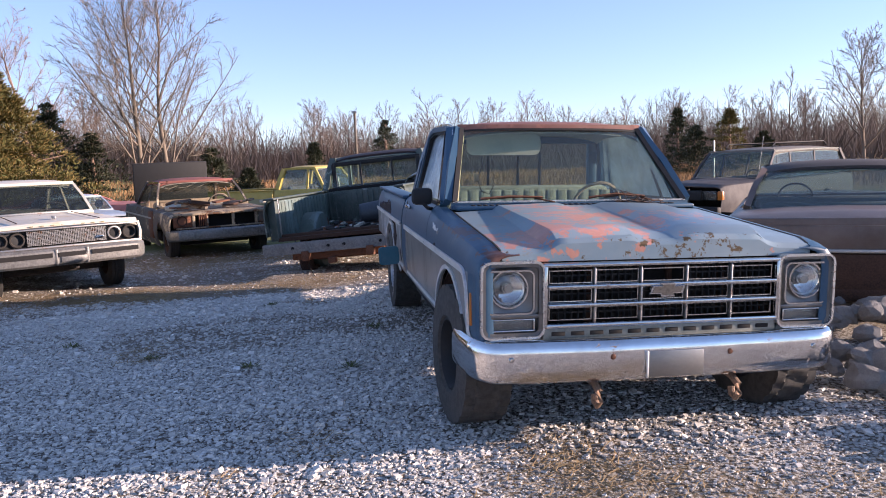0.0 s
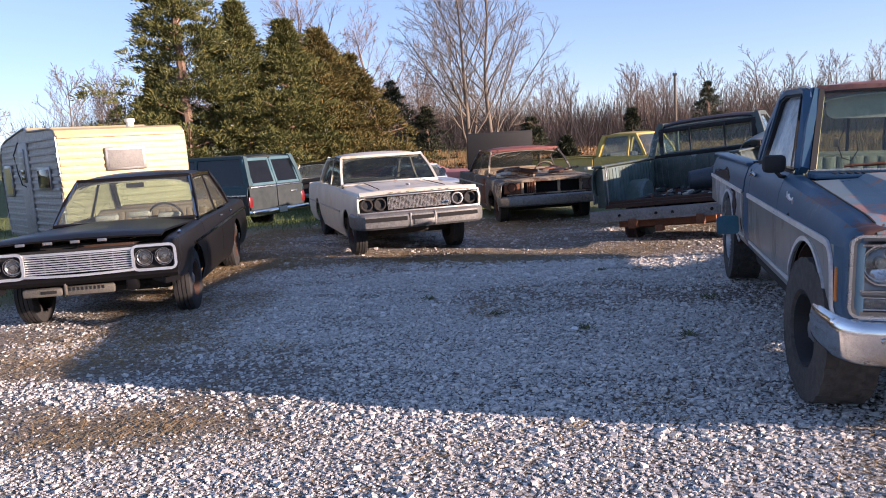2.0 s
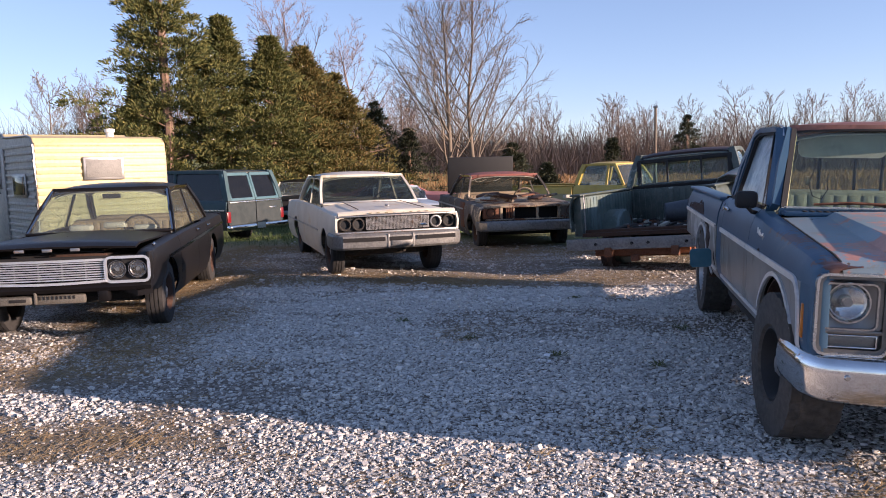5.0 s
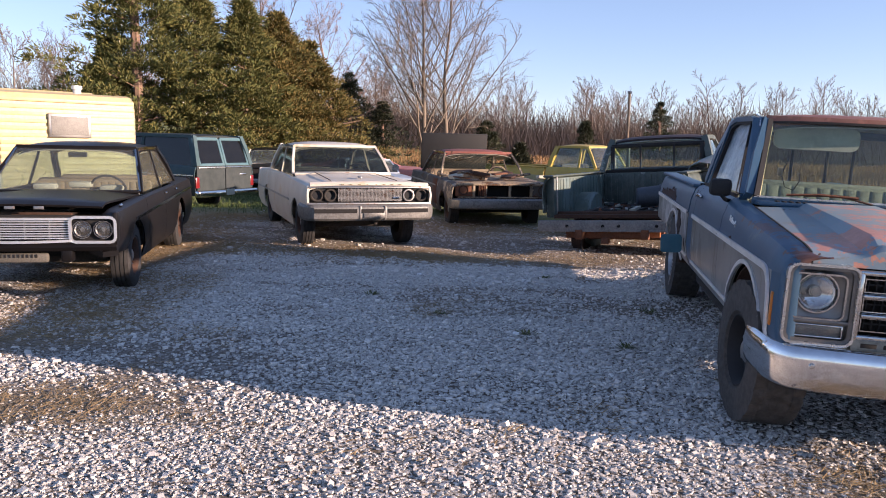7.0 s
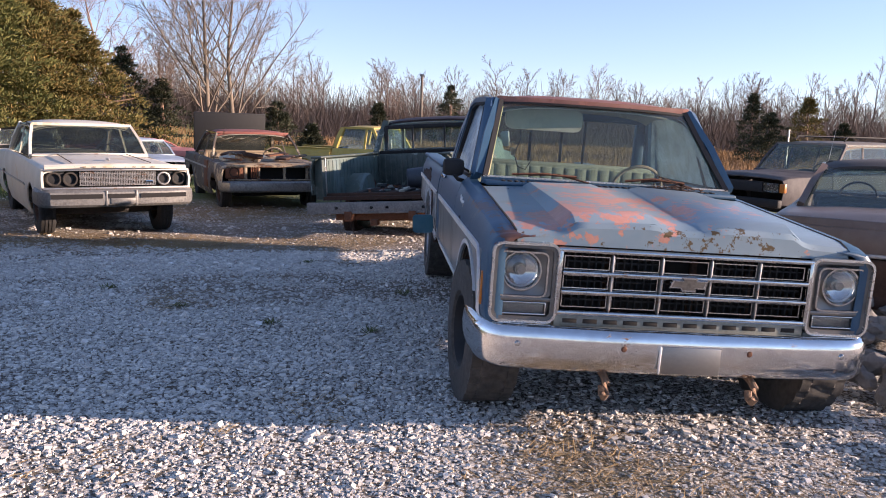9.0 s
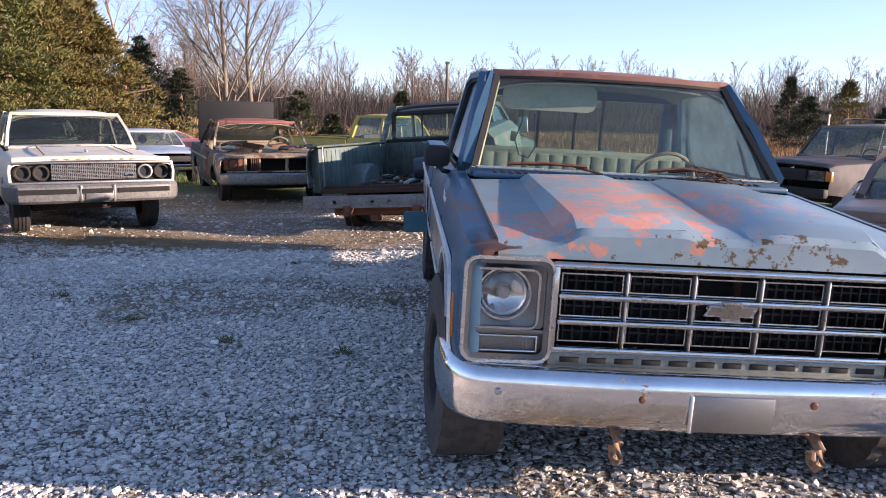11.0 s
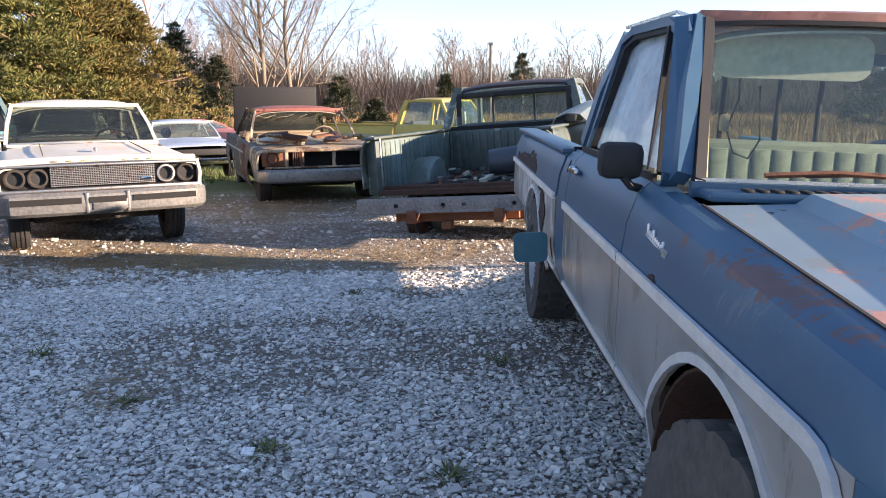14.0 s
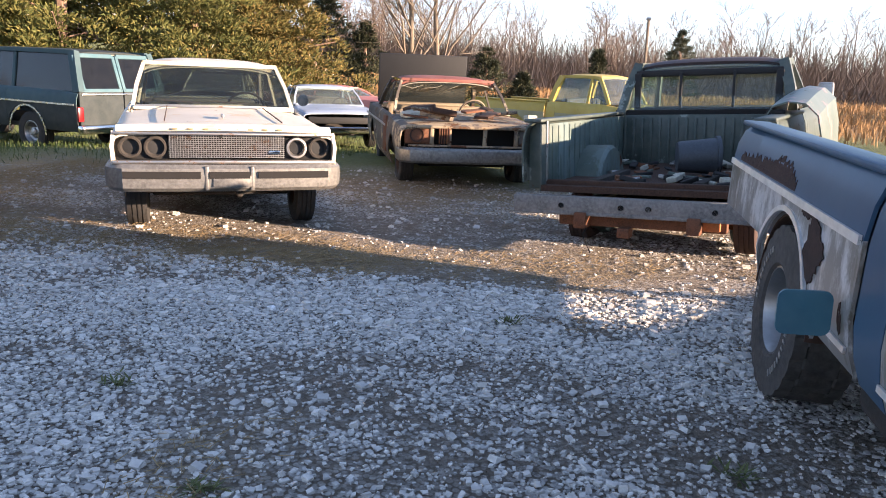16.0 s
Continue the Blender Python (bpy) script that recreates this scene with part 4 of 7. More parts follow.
    rnd = random.Random(15)
    rows = []
    for k in range(64):
        y = 4.02 + 1.26 * k / 63
        f = k / 63
        top = 0.955 + (0.035 + 0.085 * math.sin(math.pi * min(1, f * 1.25)) ** 0.7) * (0.75 + 0.25 * math.sin(f * 9)) + rnd.uniform(-0.018, 0.022)
        sec = S.section(y)
        line = []
        for z in (0.950, lerp(0.950, top, 0.5), max(top, 0.952)):
            for p, q in zip(sec[2:7], sec[3:7]):
                if p[1] <= z <= q[1]:
                    line.append((-lerp(p[0], q[0], (z - p[1]) / max(1e-6, q[1] - p[1])) - 0.003, y, z))
                    break
        if len(line) == 3:
            rows.append(line)
    part("rust_hole", thicken(grid(rows), 0.004), RUST_EDGE, T, "jagged rust hole along the bed side", smooth=False)
    random.seed(5)
    for y, z, w, h, name in ((3.60, 0.78, 0.30, 0.30, "rust_hole"), (3.20, 0.62, 0.05, 0.14, "rust_patch"), (3.55, 0.55, 0.12, 0.13, "rust_patch"), (1.20, 0.945, 0.07, 0.03, "rust_patch"), (2.90, 1.10, 0.04, 0.07, "rust_patch"), (3.75, 0.90, 0.16, 0.05, "rust_patch")):
        bm = bmesh.new()
        ring_pts = []
        for k in range(44):
            a = 2 * math.pi * k / 44
            rr = 0.80 + 0.34 * noise.noise((math.cos(a) * 1.6 + y * 5, math.sin(a) * 1.6, z * 9)) + random.uniform(-0.09, 0.09)
            yy, zz = y + w / 2 * rr * math.cos(a), z + h / 2 * rr * math.sin(a)
            sec = S.section(yy)
            ws = [p for p in sec]
            x = 1.0
            for p, q in zip(ws[:7], ws[1:7]):
                if p[1] <= zz <= q[1]:
                    x = lerp(p[0], q[0], (zz - p[1]) / max(1e-6, q[1] - p[1]))
            ring_pts.append((-x - 0.003, yy, zz))
        bm.faces.new([bm.verts.new(p) for p in ring_pts])
        part(name, thicken(bm, 0.004), RUST_EDGE, T, smooth=False)


def pickup_cab(T):
    """Seat, rear window, visor, wheel, wipers and cowl of the blue pickup."""
    part("dashboard", B(((0, 1.62, 1.10), (1.62, 0.34, 0.15), 0.05)), INTERIOR, T)
    s = bench(T, 2.62, 0.85, 1.55, SEAT_GREEN, 0.42)
    steering(T, 0.40, 1.98, 1.14, 0.19, 25, SEAT_TAN)
    rw = bmesh.new()
    for z in (1.19, 1.66):
        block(rw, (0, 2.97 - (z - 1.19) * 0.3, z), (1.40, 0.05, 0.07), 0.015)
    for x in (-0.70, 0.70):
        block(rw, (x, 2.90, 1.43), (0.09, 0.06, 0.5), 0.02)
    part("rear_wall_frame", rw, BLUE, T)
    for x in (-0.25, 0.02, 0.22):
        part("slider_bar", B(((x, 2.90, 1.43), (0.022, 0.02, 0.44), 0.004)), BLACK_PLASTIC, T)
    part("rear_window_rail", B(((0, 2.92, 1.235), (1.3, 0.03, 0.03), 0.006)), BLACK_PLASTIC, T)
    vis = bmesh.new()
    vis.faces.new([vis.verts.new(p) for p in rounded(-0.63, -0.06, 1.525, 1.685, 0.055, 1.95)[:-1]])
    part("sun_visor", thicken(vis, 0.024), PALE_TRIM, T, "stained tan sun visor")
    part("hanging_cord", tube([(-0.50, 2.06, 1.62), (-0.49, 2.05, 1.45), (-0.53, 2.04, 1.34), (-0.50, 2.03, 1.25), (-0.44, 2.03, 1.23), (-0.40, 2.04, 1.30), (-0.42, 2.04, 1.50)], 0.004, 6), BLACK_PLASTIC, T)
    part("hand_microphone", B(((-0.54, 2.04, 1.36), (0.035, 0.03, 0.065), 0.01)), SEAT_TAN, T)
    part("cowl_lip", sweep(rect(0.045, 0.045), [(-0.85, 1.405, 1.178), (-0.4, 1.355, 1.181), (0, 1.342, 1.182), (0.4, 1.355, 1.181), (0.85, 1.405, 1.178)]), BLUE, T)
    part("screen_header_seal", sweep(rect(0.016, 0.016), [(x, 1.900 - 0.06 * (1 - (x / 0.70) ** 2), 1.700 + 0.014 * (1 - (x / 0.70) ** 4)) for x in spaced(-0.69, 0.69, 0.1)]), BLACK_PLASTIC, T)
    part("screen_seal", sweep(rect(0.011, 0.010), [(-0.84, 1.40, 1.208), (-0.4, 1.345, 1.212), (0, 1.33, 1.213), (0.4, 1.345, 1.212), (0.84, 1.40, 1.208)]), TRIM, T)
    for s in (-1, 1):
        part("screen_side_seal", sweep(rect(0.034, 0.03), [(s * 0.828, 1.40, 1.20), (s * 0.752, 1.66, 1.46), (s * 0.680, 1.91, 1.715)], Vector((0, 1, 0))), BLACK_PLASTIC, T)
        if s > 0:
            continue
        part("pillar_liner", sweep(rect(0.014, 0.014), [(s * 0.805, 1.42, 1.21), (s * 0.733, 1.68, 1.46), (s * 0.662, 1.92, 1.70)], Vector((0, 1, 0))), plain("yellowed_liner", (0.50, 0.47, 0.26), 0.8), T)
    part("cowl_panel", B(((0, 1.345, 1.172), (1.68, 0.18, 0.03), 0.012)), BLUE, T)
    for i in range(34):
        part("cowl_louvre", B(((-0.72 + i * 0.0425, 1.295, 1.190), (0.024, 0.05, 0.010), 0.003)), BLACK_PLASTIC, T)
    for x0, x1, dz in ((-0.66, -0.10, 0.0), (0.10, 0.62, 0.01)):
        part("wiper", tube([(x1 - 0.05, 1.31, 1.205), (lerp(x0, x1, 0.55), 1.305, 1.248 + dz), (lerp(x0, x1, 0.2), 1.32, 1.235)], 0.007, 6), RUST_DARK, T, "rusty windscreen wiper")
        part("wiper_blade", tube([(x0, 1.335, 1.232), (lerp(x0, x1, 0.35), 1.31, 1.247 + dz), (lerp(x0, x1, 0.75), 1.30, 1.240)], 0.009, 5), RUST, T)
    random.seed(11)
    tg = part("wire_tangle", tube([(0.28, 1.27, 1.20), (0.42, 1.25, 1.225), (0.62, 1.29, 1.205)], 0.0035, 5), RUST_DARK, T, "tangle of old wires and leaves")
    for k in range(12):
        x, y, z = 0.40 + random.uniform(-0.12, 0.2), 1.27 + random.uniform(-0.05, 0.04), 1.205
        p = [(x, y, z)]
        for _ in range(4):
            x, y, z = x + random.uniform(-0.07, 0.07), y + random.uniform(-0.03, 0.03), max(1.198, z + random.uniform(-0.02, 0.03))
            p.append((x, y, z))
        part("wire", tube(p, 0.003, 5), RUST_DARK, tg)


pickup_front(blue, S, BLUE_HOOD, SILVER)
pickup_sides(blue, S)
hood_edge_shade(blue, S)
pickup_cab(blue)
# Pale blue film for frosting, with the sky's reflection mixed in as colour.
GLASS_SIDE = glass("frosted_side_glass", (0.55, 0.62, 0.66), 0.75, (0.50, 0.56, 0.60), 0.06, 9)
for ob in blue.children:
    if ob.name.startswith("side_window"):
        ob.data.materials[0] = GLASS_SIDE


# ---- sedans ----
def sedan_shell(W, L, hood, belt, deck, axles, r=0.37, sill=0.24, tuck=0.9, nose=0.04, arch_z=0.31):
    """hood, belt, deck: shoulder heights at the nose, the doors and the tail."""
    def row(y, h, w=1.0, crown=0.05, sill=sill):
        return (y, W * 0.93 * w, sill, W * 0.985 * w, lerp(sill, h, 0.22), W * w, lerp(sill, h, 0.45), W * 0.995 * w, lerp(sill, h, 0.65), W * 0.985 * w, lerp(sill, h, 0.85), W * 0.965 * w, h - 0.02, W * 0.92 * w, h, W * tuck * 0.95 * w, h + 0.004, W * 0.45, h + crown * 0.75, 0, h + crown)
    keys = [row(0, hood - nose, 0.985, 0.02, 0.46), row(0.12, hood, 1.0, 0.035, 0.45), row(axles[0] - 0.37, hood + 0.01, 1.0, 0.04, 0.42), row(axles[0] + 0.1, hood + 0.02, 1.0, 0.045, sill), row(axles[0] + 0.9, lerp(hood, belt, 0.8), 1.0, 0.05), row(axles[1] - 0.7, belt, 1.0, 0.04), row(L - 0.25, deck, 0.99, 0.035), row(L, deck - 0.04, 0.97, 0.02)]
    return Shell(keys, [(axles[0], r, arch_z), (axles[1], r, arch_z)], 3)


def sedan(name, m, label, W, L, hood, belt, deck, axles, cab, roof_h, body, roof, hoodmat=None, mids=(), tyre=0.335, top_w=0.78, chrome=None, glassy=None, hood_lift=0.0, wheels=(1, 1, 1, 1), rim=None, deck_mat=None, fender=None, interior=None, crown=0.045, track=None, doors=None, sides=True, screen=True):
    """A three-box car. cab: y of (screen base, screen top, roof rear, rear base)."""
    chrome = chrome or CHROME
    T = thing(name, m, label, "car")
    S = sedan_shell(W, L, hood, belt, deck, axles)
    y0, y1, y2, y3 = cab
    d0, d1, d2 = doors or (axles[0] + 0.55, (axles[0] + axles[1]) / 2 + 0.2, axles[1] - 0.42)
    for s in (-1, 1):
        part("front_fender", S.panel(0.0, d0, 0, 7, s), fender or body, T)
        part("front_door", S.panel(d0, d1, 0, 6, s), body, T)
        if d2 > d1 + 0.3:
            part("rear_door", S.panel(d1, d2, 0, 6, s), body, T)
        part("quarter_panel", S.panel(max(d1, d2), L, 0, 7, s), body, T)
    h = part("hood", S.panel(0.01, y0 - 0.04, 7, 9, 0, 0.018, 0.006), hoodmat or body, T)
    if hood_lift:
        piv = Vector((0, y0 - 0.04, belt))
        h.matrix_local = Matrix.Translation(piv) @ Matrix.Rotation(radians(-hood_lift), 4, "X") @ Matrix.Translation(-piv)
    part("trunk_lid", S.panel(y3 + 0.03, L, 7, 9, 0, 0.018, 0.006), deck_mat or body, T)
    part("cowl", B(((0, y0 - 0.02, belt + 0.012), (W * 1.72, 0.14, 0.03), 0.01)), body, T)
    part("tail_panel", B(((0, L - 0.03, lerp(0.3, deck, 0.55)), (W * 1.88, 0.05, (deck - 0.3) * 0.9), 0.02)), body, T)
    part("floor_pan", B(((0, L * 0.5 + 0.3, 0.30), (W * 1.6, L * 0.9 - 0.7, 0.06), 0.02), ((0, y0 - 0.1, lerp(0.3, belt, 0.5)), (W * 1.7, 0.04, belt - 0.35)), ((0, axles[1], 0.33), (1.2, 0.12, 0.12), 0.03), ((0, axles[0], 0.33), (1.2, 0.16, 0.14), 0.03), ((0, y3 + 0.05, lerp(0.3, belt, 0.5)), (W * 1.7, 0.04, belt - 0.35))), UNDER, T)
    part("dashboard", B(((0, y0 + 0.16, belt - 0.07), (W * 1.66, 0.3, 0.14), 0.04)), INTERIOR, T)
    mat = interior or INTERIOR
    bench(T, y1 + 0.62, 0.52, W * 1.5, mat, 0.46, "front_seat")
    bench(T, y3 - 0.35, 0.52, W * 1.45, mat, 0.46, "rear_seat")
    steering(T, W * 0.38, y0 + 0.42, belt + 0.0, 0.19, 30)
    greenhouse(T, body, roof, (W * 0.87, W * 0.84), (W * top_w * 0.92, W * top_w * 0.9), cab, (belt, lerp(belt, deck, 0.6)), roof_h, mids, crown, 0.035, glassy, True, 0.06, screen, chrome, sides)
    tr = track or W * 0.80
    for (x, y), on in zip(((-tr, axles[0]), (tr, axles[0]), (-tr, axles[1]), (tr, axles[1])), wheels):
        if on:
            wheel(T, x, y, tyre, 0.19, 0.185, 0, rim or RUST_DARK, None, True)
    return T, S


def bumper(parent, W, y, z, h=0.16, wrap=0.35, bow=0.06, mat=None, back=1, name="front_bumper", lip=0.03):
    """A chrome blade that wraps round the corners; back = 1 for a front one, -1 for a rear one."""
    path = [(-W, y + back * wrap, z), (-W, y + back * 0.13, z), (-W * 0.96, y + back * 0.05, z)]
    path += [(x * W, y - back * bow * (1 - x * x), z) for x in [i / 8 - 0.875 for i in range(15)]]
    path += [(W * 0.96, y + back * 0.05, z), (W, y + back * 0.13, z), (W, y + back * wrap, z)]
    prof = [(0.0, -h / 2), (lip, -h * 0.36), (lip * 1.25, 0.0), (lip, h * 0.36), (0.0, h / 2), (-0.012, h / 2), (lip * 0.6, h * 0.3), (lip * 0.8, 0), (lip * 0.6, -h * 0.3), (-0.012, -h / 2)]
    return part(name, sweep([(p[0] * back, p[1]) for p in prof], path), mat or CHROME, parent, "chrome bumper dulled by rust pits")


BLACK = paint("flat_black_paint", (0.006, 0.0055, 0.006), (0.010, 0.009, 0.0095), 0.01, (0.04, 0.025, 0.018), 0.35, None, 0, 0.008, 3.0, spec=0.16)
black, BS = sedan("sedan_car", pose(-5.38, 5.36, 0, 0, 0, 24), "flat black four-door sedan with its hood ajar and no front bumper", 0.875, 4.95, 0.84, 0.89, 0.90, (0.86, 3.78), (1.62, 2.12, 3.35, 3.95), 1.38, BLACK, BLACK, None, (2.82,), 0.32, interior=SEAT_TAN, hood_lift=2.6, track=0.745)


def black_front(T):
    """Full-width grille between rounded lamp housings with bright rims, bare bumper brackets below."""
    part("nose_panel", B(((0, 0.06, 0.68), (1.66, 0.05, 0.24), 0.02)), DARK, T)
    fr = bmesh.new()
    for z, y in ((0.582, -0.020), (0.772, -0.005)):
        sweep(rect(0.030, 0.020), [(x, y - 0.030 * (1 - (x / 0.5) ** 2), z - 0.012 * (1 - (x / 0.5) ** 2) * (z < 0.6)) for x in spaced(-0.48, 0.48, 0.12)], bm=fr)
    g = part("grille", fr, BRIGHT, T, "bright bar grille bowed forward in the middle")
    for i in range(8):
        part("grille_bar", sweep(rect(0.018, 0.009), [(x, 0.008 - 0.026 * (1 - (x / 0.5) ** 2), 0.600 + i * 0.0212) for x in spaced(-0.47, 0.47, 0.13)]), BRIGHT, g)
    for x in (-0.30, -0.10, 0.10, 0.30):
        part("grille_post", B(((x, 0.0, 0.675), (0.007, 0.02, 0.17))), CHROME_WORN, g)
    for s in (-1, 1):
        x0, x1 = sorted((s * 0.475, s * 0.850))
        hs = part("lamp_housing", sweep(rect(0.024, 0.022), rounded(x0, x1, 0.568, 0.788, 0.045, -0.02), Vector((0, 1, 0)), False), BRIGHT, T, "bright rim round a pair of headlights")
        part("housing_back", B((((x0 + x1) / 2, 0.028, 0.678), (0.35, 0.02, 0.20), 0.006)), DARK, hs)
        for x in (0.570, 0.745):
            lamp(T, s * x, -0.002, 0.678, 0.073)
        part("fender_tip", B(((s * 0.845, 0.03, 0.70), (0.045, 0.12, 0.27), 0.02)), BLACK, T)
    part("lower_apron", sweep([(-0.05, -0.03), (0.03, -0.035), (0.05, 0.0), (0.02, 0.035), (-0.05, 0.03)], [(x, 0.03 - 0.04 * (1 - (x / 0.86) ** 2), 0.525) for x in spaced(-0.85, 0.85, 0.17)]), BLACK, T, "black sheet apron under the grille")
    STEEL = plain("bare_grey_steel", (0.13, 0.118, 0.098), 0.7, 0.2, 0.5, 12, 0.3)
    ap = part("bumper_bracket", B(((-0.33, -0.01, 0.43), (0.34, 0.09, 0.075), 0.02)), STEEL, T, "bare steel bumper bracket with a slot")
    # These slots are dark blocks set on the steel, shade as colour.
    part("bracket_slot", B(((-0.27, -0.057, 0.435), (0.14, 0.01, 0.028), 0.008)), DARK, ap)
    ap = part("bumper_backing", B(((0.05, 0.02, 0.425), (0.46, 0.06, 0.085), 0.02)), STEEL, T, "bare steel backing where the bumper was")
    for k in range(9):
        part("backing_slot", B(((-0.10 + k * 0.036, -0.012, 0.445), (0.016, 0.01, 0.03), 0.002)), DARK, ap)
    part("bracket_post", B(((-0.13, -0.03, 0.455), (0.022, 0.03, 0.12), 0.006)), STEEL, T)
    part("bumper_bracket", B(((0.44, 0.02, 0.45), (0.10, 0.10, 0.12), 0.02)), BLACK, T)
    for x0, x1 in ((-0.86, -0.66), (0.62, 0.86)):
        part("loose_valance", sweep(rect(0.03, 0.05), [(x0, 0.05, 0.49), ((x0 + x1) / 2, -0.01, 0.455), (x1, 0.03, 0.47)]), BLACK, T)
    part("radiator", B(((0, 0.24, 0.62), (0.8, 0.06, 0.42))), DARK, T)
    bars(T, -0.60, 0.34, 0.000, 0.868, 0.026, 4, CHROME_WORN, "hood_lettering_bar")
    part("hood_badge", B(((0.0, 0.72, 0.925), (0.14, 0.04, 0.02), 0.006)), CHROME, T)
    part("engine_clutter", B(((0, 0.4, 0.72), (1.3, 0.5, 0.10), 0.05), ((0.2, 0.16, 0.80), (0.5, 0.04, 0.03), 0.01)), RUST_DARK, T)
    for s in (-1, 1):
        p = [(s * 0.880, y, z) for y, z in ((0.75, 0.70), (1.5, 0.715), (2.6, 0.735), (3.7, 0.755), (4.7, 0.77))]
        part("side_spear", sweep(rect(0.032, 0.012), p, Vector((s, 0, 0))), CHROME, T, "bright side moulding")
        for y in (2.55, 3.32):
            part("door_handle", B(((s * 0.875, y, 0.83), (0.03, 0.11, 0.022), 0.008)), CHROME, T)
        part("bonnet_lamp", lathe([(-0.03, 0.0), (-0.02, 0.012), (0.02, 0.016), (0.03, 0.0)], 8, axis="y"), CHROME, T).location = (s * 0.81, 0.4, 0.86)
        part("screen_trim", sweep(rect(0.02, 0.02), [(s * 0.755, 1.60, 0.90), (s * 0.625, 2.09, 1.345)], Vector((0, 1, 0))), CHROME, T)
    part("interior_mirror", B(((0.02, 2.05, 1.28), (0.2, 0.02, 0.055), 0.012)), BLACK_PLASTIC, T)
    for x, y, z in ((-0.3, 1.95, 0.93), (0.05, 2.0, 0.95), (0.4, 1.9, 0.92)):
        part("dash_clutter", B(((x, y, z), (0.24, 0.14, 0.07), 0.03)), PALE_TRIM, T)


black_front(black)

WHITE = paint("chalky_white_paint", (0.56, 0.51, 0.42), (0.66, 0.61, 0.52), 0.02, (0.20, 0.11, 0.06), 0.5, (0.58, 0.47, 0.33), 0.03, 0.2, 9.0)
white, WS = sedan("sedan_car", pose(-3.55, 9.60, 0.0, 0, 0, 33.5), "chalky white full-size hardtop sedan with empty headlight buckets", 0.875, 5.5, 0.91, 0.97, 0.93, (0.92, 4.06), (1.72, 2.25, 3.65, 4.35), 1.42, WHITE, WHITE, None, (2.95,), 0.345, top_w=0.82, interior=INTERIOR, track=0.72, glassy=GLASS_CLEAR)


def white_front(T):
    W = 0.955
    part("nose_panel", B(((0, 0.09, 0.76), (1.80, 0.05, 0.30), 0.02)), DARK, T)
    part("hood_lip", sweep([(0, -0.03), (0.03, -0.02), (0.035, 0.01), (0.0, 0.03), (-0.03, 0.02)], [(-0.9, 0.03, 0.915), (-0.45, -0.01, 0.93), (0, -0.03, 0.935), (0.45, -0.01, 0.93), (0.9, 0.03, 0.915)]), WHITE, T)
    fr = bmesh.new()
    block(fr, (0, 0.0, 0.885), (1.86, 0.05, 0.018), 0.006)
    block(fr, (0, 0.0, 0.665), (1.88, 0.07, 0.03), 0.01)
    g = part("grille_frame", fr, CHROME_WORN, T)
    ms = bmesh.new()
    for i in range(12):
        block(ms, (0, 0.02, 0.70 + i * 0.0155), (0.98, 0.012, 0.004))
    for i in range(46):
        block(ms, (-0.48 + i * 0.0213, 0.018, 0.785), (0.004, 0.012, 0.18))
    part("grille_mesh", ms, CHROME_WORN, g, "fine silver grille mesh")
    part("grille_badge", B(((0.40, 0.005, 0.74), (0.10, 0.01, 0.03), 0.003)), CHROME, g)
    part("grille_ornament", B(((-0.06, 0.005, 0.865), (0.035, 0.01, 0.02), 0.003)), BLACK_PLASTIC, g)
    for s in (-1, 1):
        for x in (0.60, 0.80):
            b_ = part("headlight_bucket", lathe([(0.06, 0.035), (0.05, 0.052), (0.0, 0.060), (-0.012, 0.068), (-0.010, 0.082), (0.01, 0.088)], 28, axis="y"), CHROME_WORN if x < 0.7 and s > 0 else UNDER, T, "empty headlight bucket")
            b_.location = (s * x, 0.03, 0.775)
            part("bucket_cavity", lathe([(0.05, 0.0), (0.045, 0.05)], 20, axis="y"), DARK, b_)
        # Dark block under the grille stands in for shade in the gap.
        part("bumper_shadow_gap", B(((s * 0.46, 0.03, 0.655), (0.90, 0.06, 0.05), 0.01)), DARK, T)
        part("lamp_plate", B(((s * 0.71, 0.062, 0.775), (0.42, 0.01, 0.19), 0.003)), BLACK_PLASTIC, T)
        part("fender_end", sweep(rect(0.03, 0.05), [(s * 0.93, 0.02, 0.64), (s * 0.94, 0.0, 0.78), (s * 0.925, 0.04, 0.89)], Vector((0, 1, 0))), WHITE, T)
        p = [(s * 0.975, y, 0.62) for y in (1.4, 3.0, 5.2)]
        part("side_trim", sweep(rect(0.025, 0.01), p, Vector((s, 0, 0))), CHROME_WORN, T)
        part("wiper", tube([(s * 0.25 + 0.1, 1.60, 1.04), (s * 0.25 - 0.3, 1.62, 1.06)], 0.006, 5), BLACK_PLASTIC, T)
    DULL = plain("dulled_bumper_steel", (0.20, 0.195, 0.185), 0.5, 0.5, 0.5, 6)
    bp = bumper(T, 0.975, -0.05, 0.55, 0.21, 0.45, 0.05, DULL)
    # Slots are dark bars laid on the bumper, their shade given as colour.
    for x, w in ((-0.55, 0.62), (0.0, 0.34), (0.55, 0.62)):
        part("bumper_slot", sweep(rect(0.040, 0.052), [(q, -0.130 + 0.05 * (q / 0.975) ** 2, 0.578) for q in spaced(x - w / 2, x + w / 2, 0.06)]), DARK, bp)
    part("plate_bracket", B(((0.02, -0.14, 0.53), (0.32, 0.012, 0.09), 0.004)), DULL, bp)
    for x in (-0.19, 0.19):
        part("bumper_guard", B(((x, -0.125, 0.55), (0.035, 0.03, 0.19), 0.01)), DULL, bp)
    bars(T, -0.50, 0.50, -0.055, 0.925, 0.013, 8, plain("tarnished_brass", (0.26, 0.22, 0.13), 0.6, 0.3), "hood_lettering_bar")
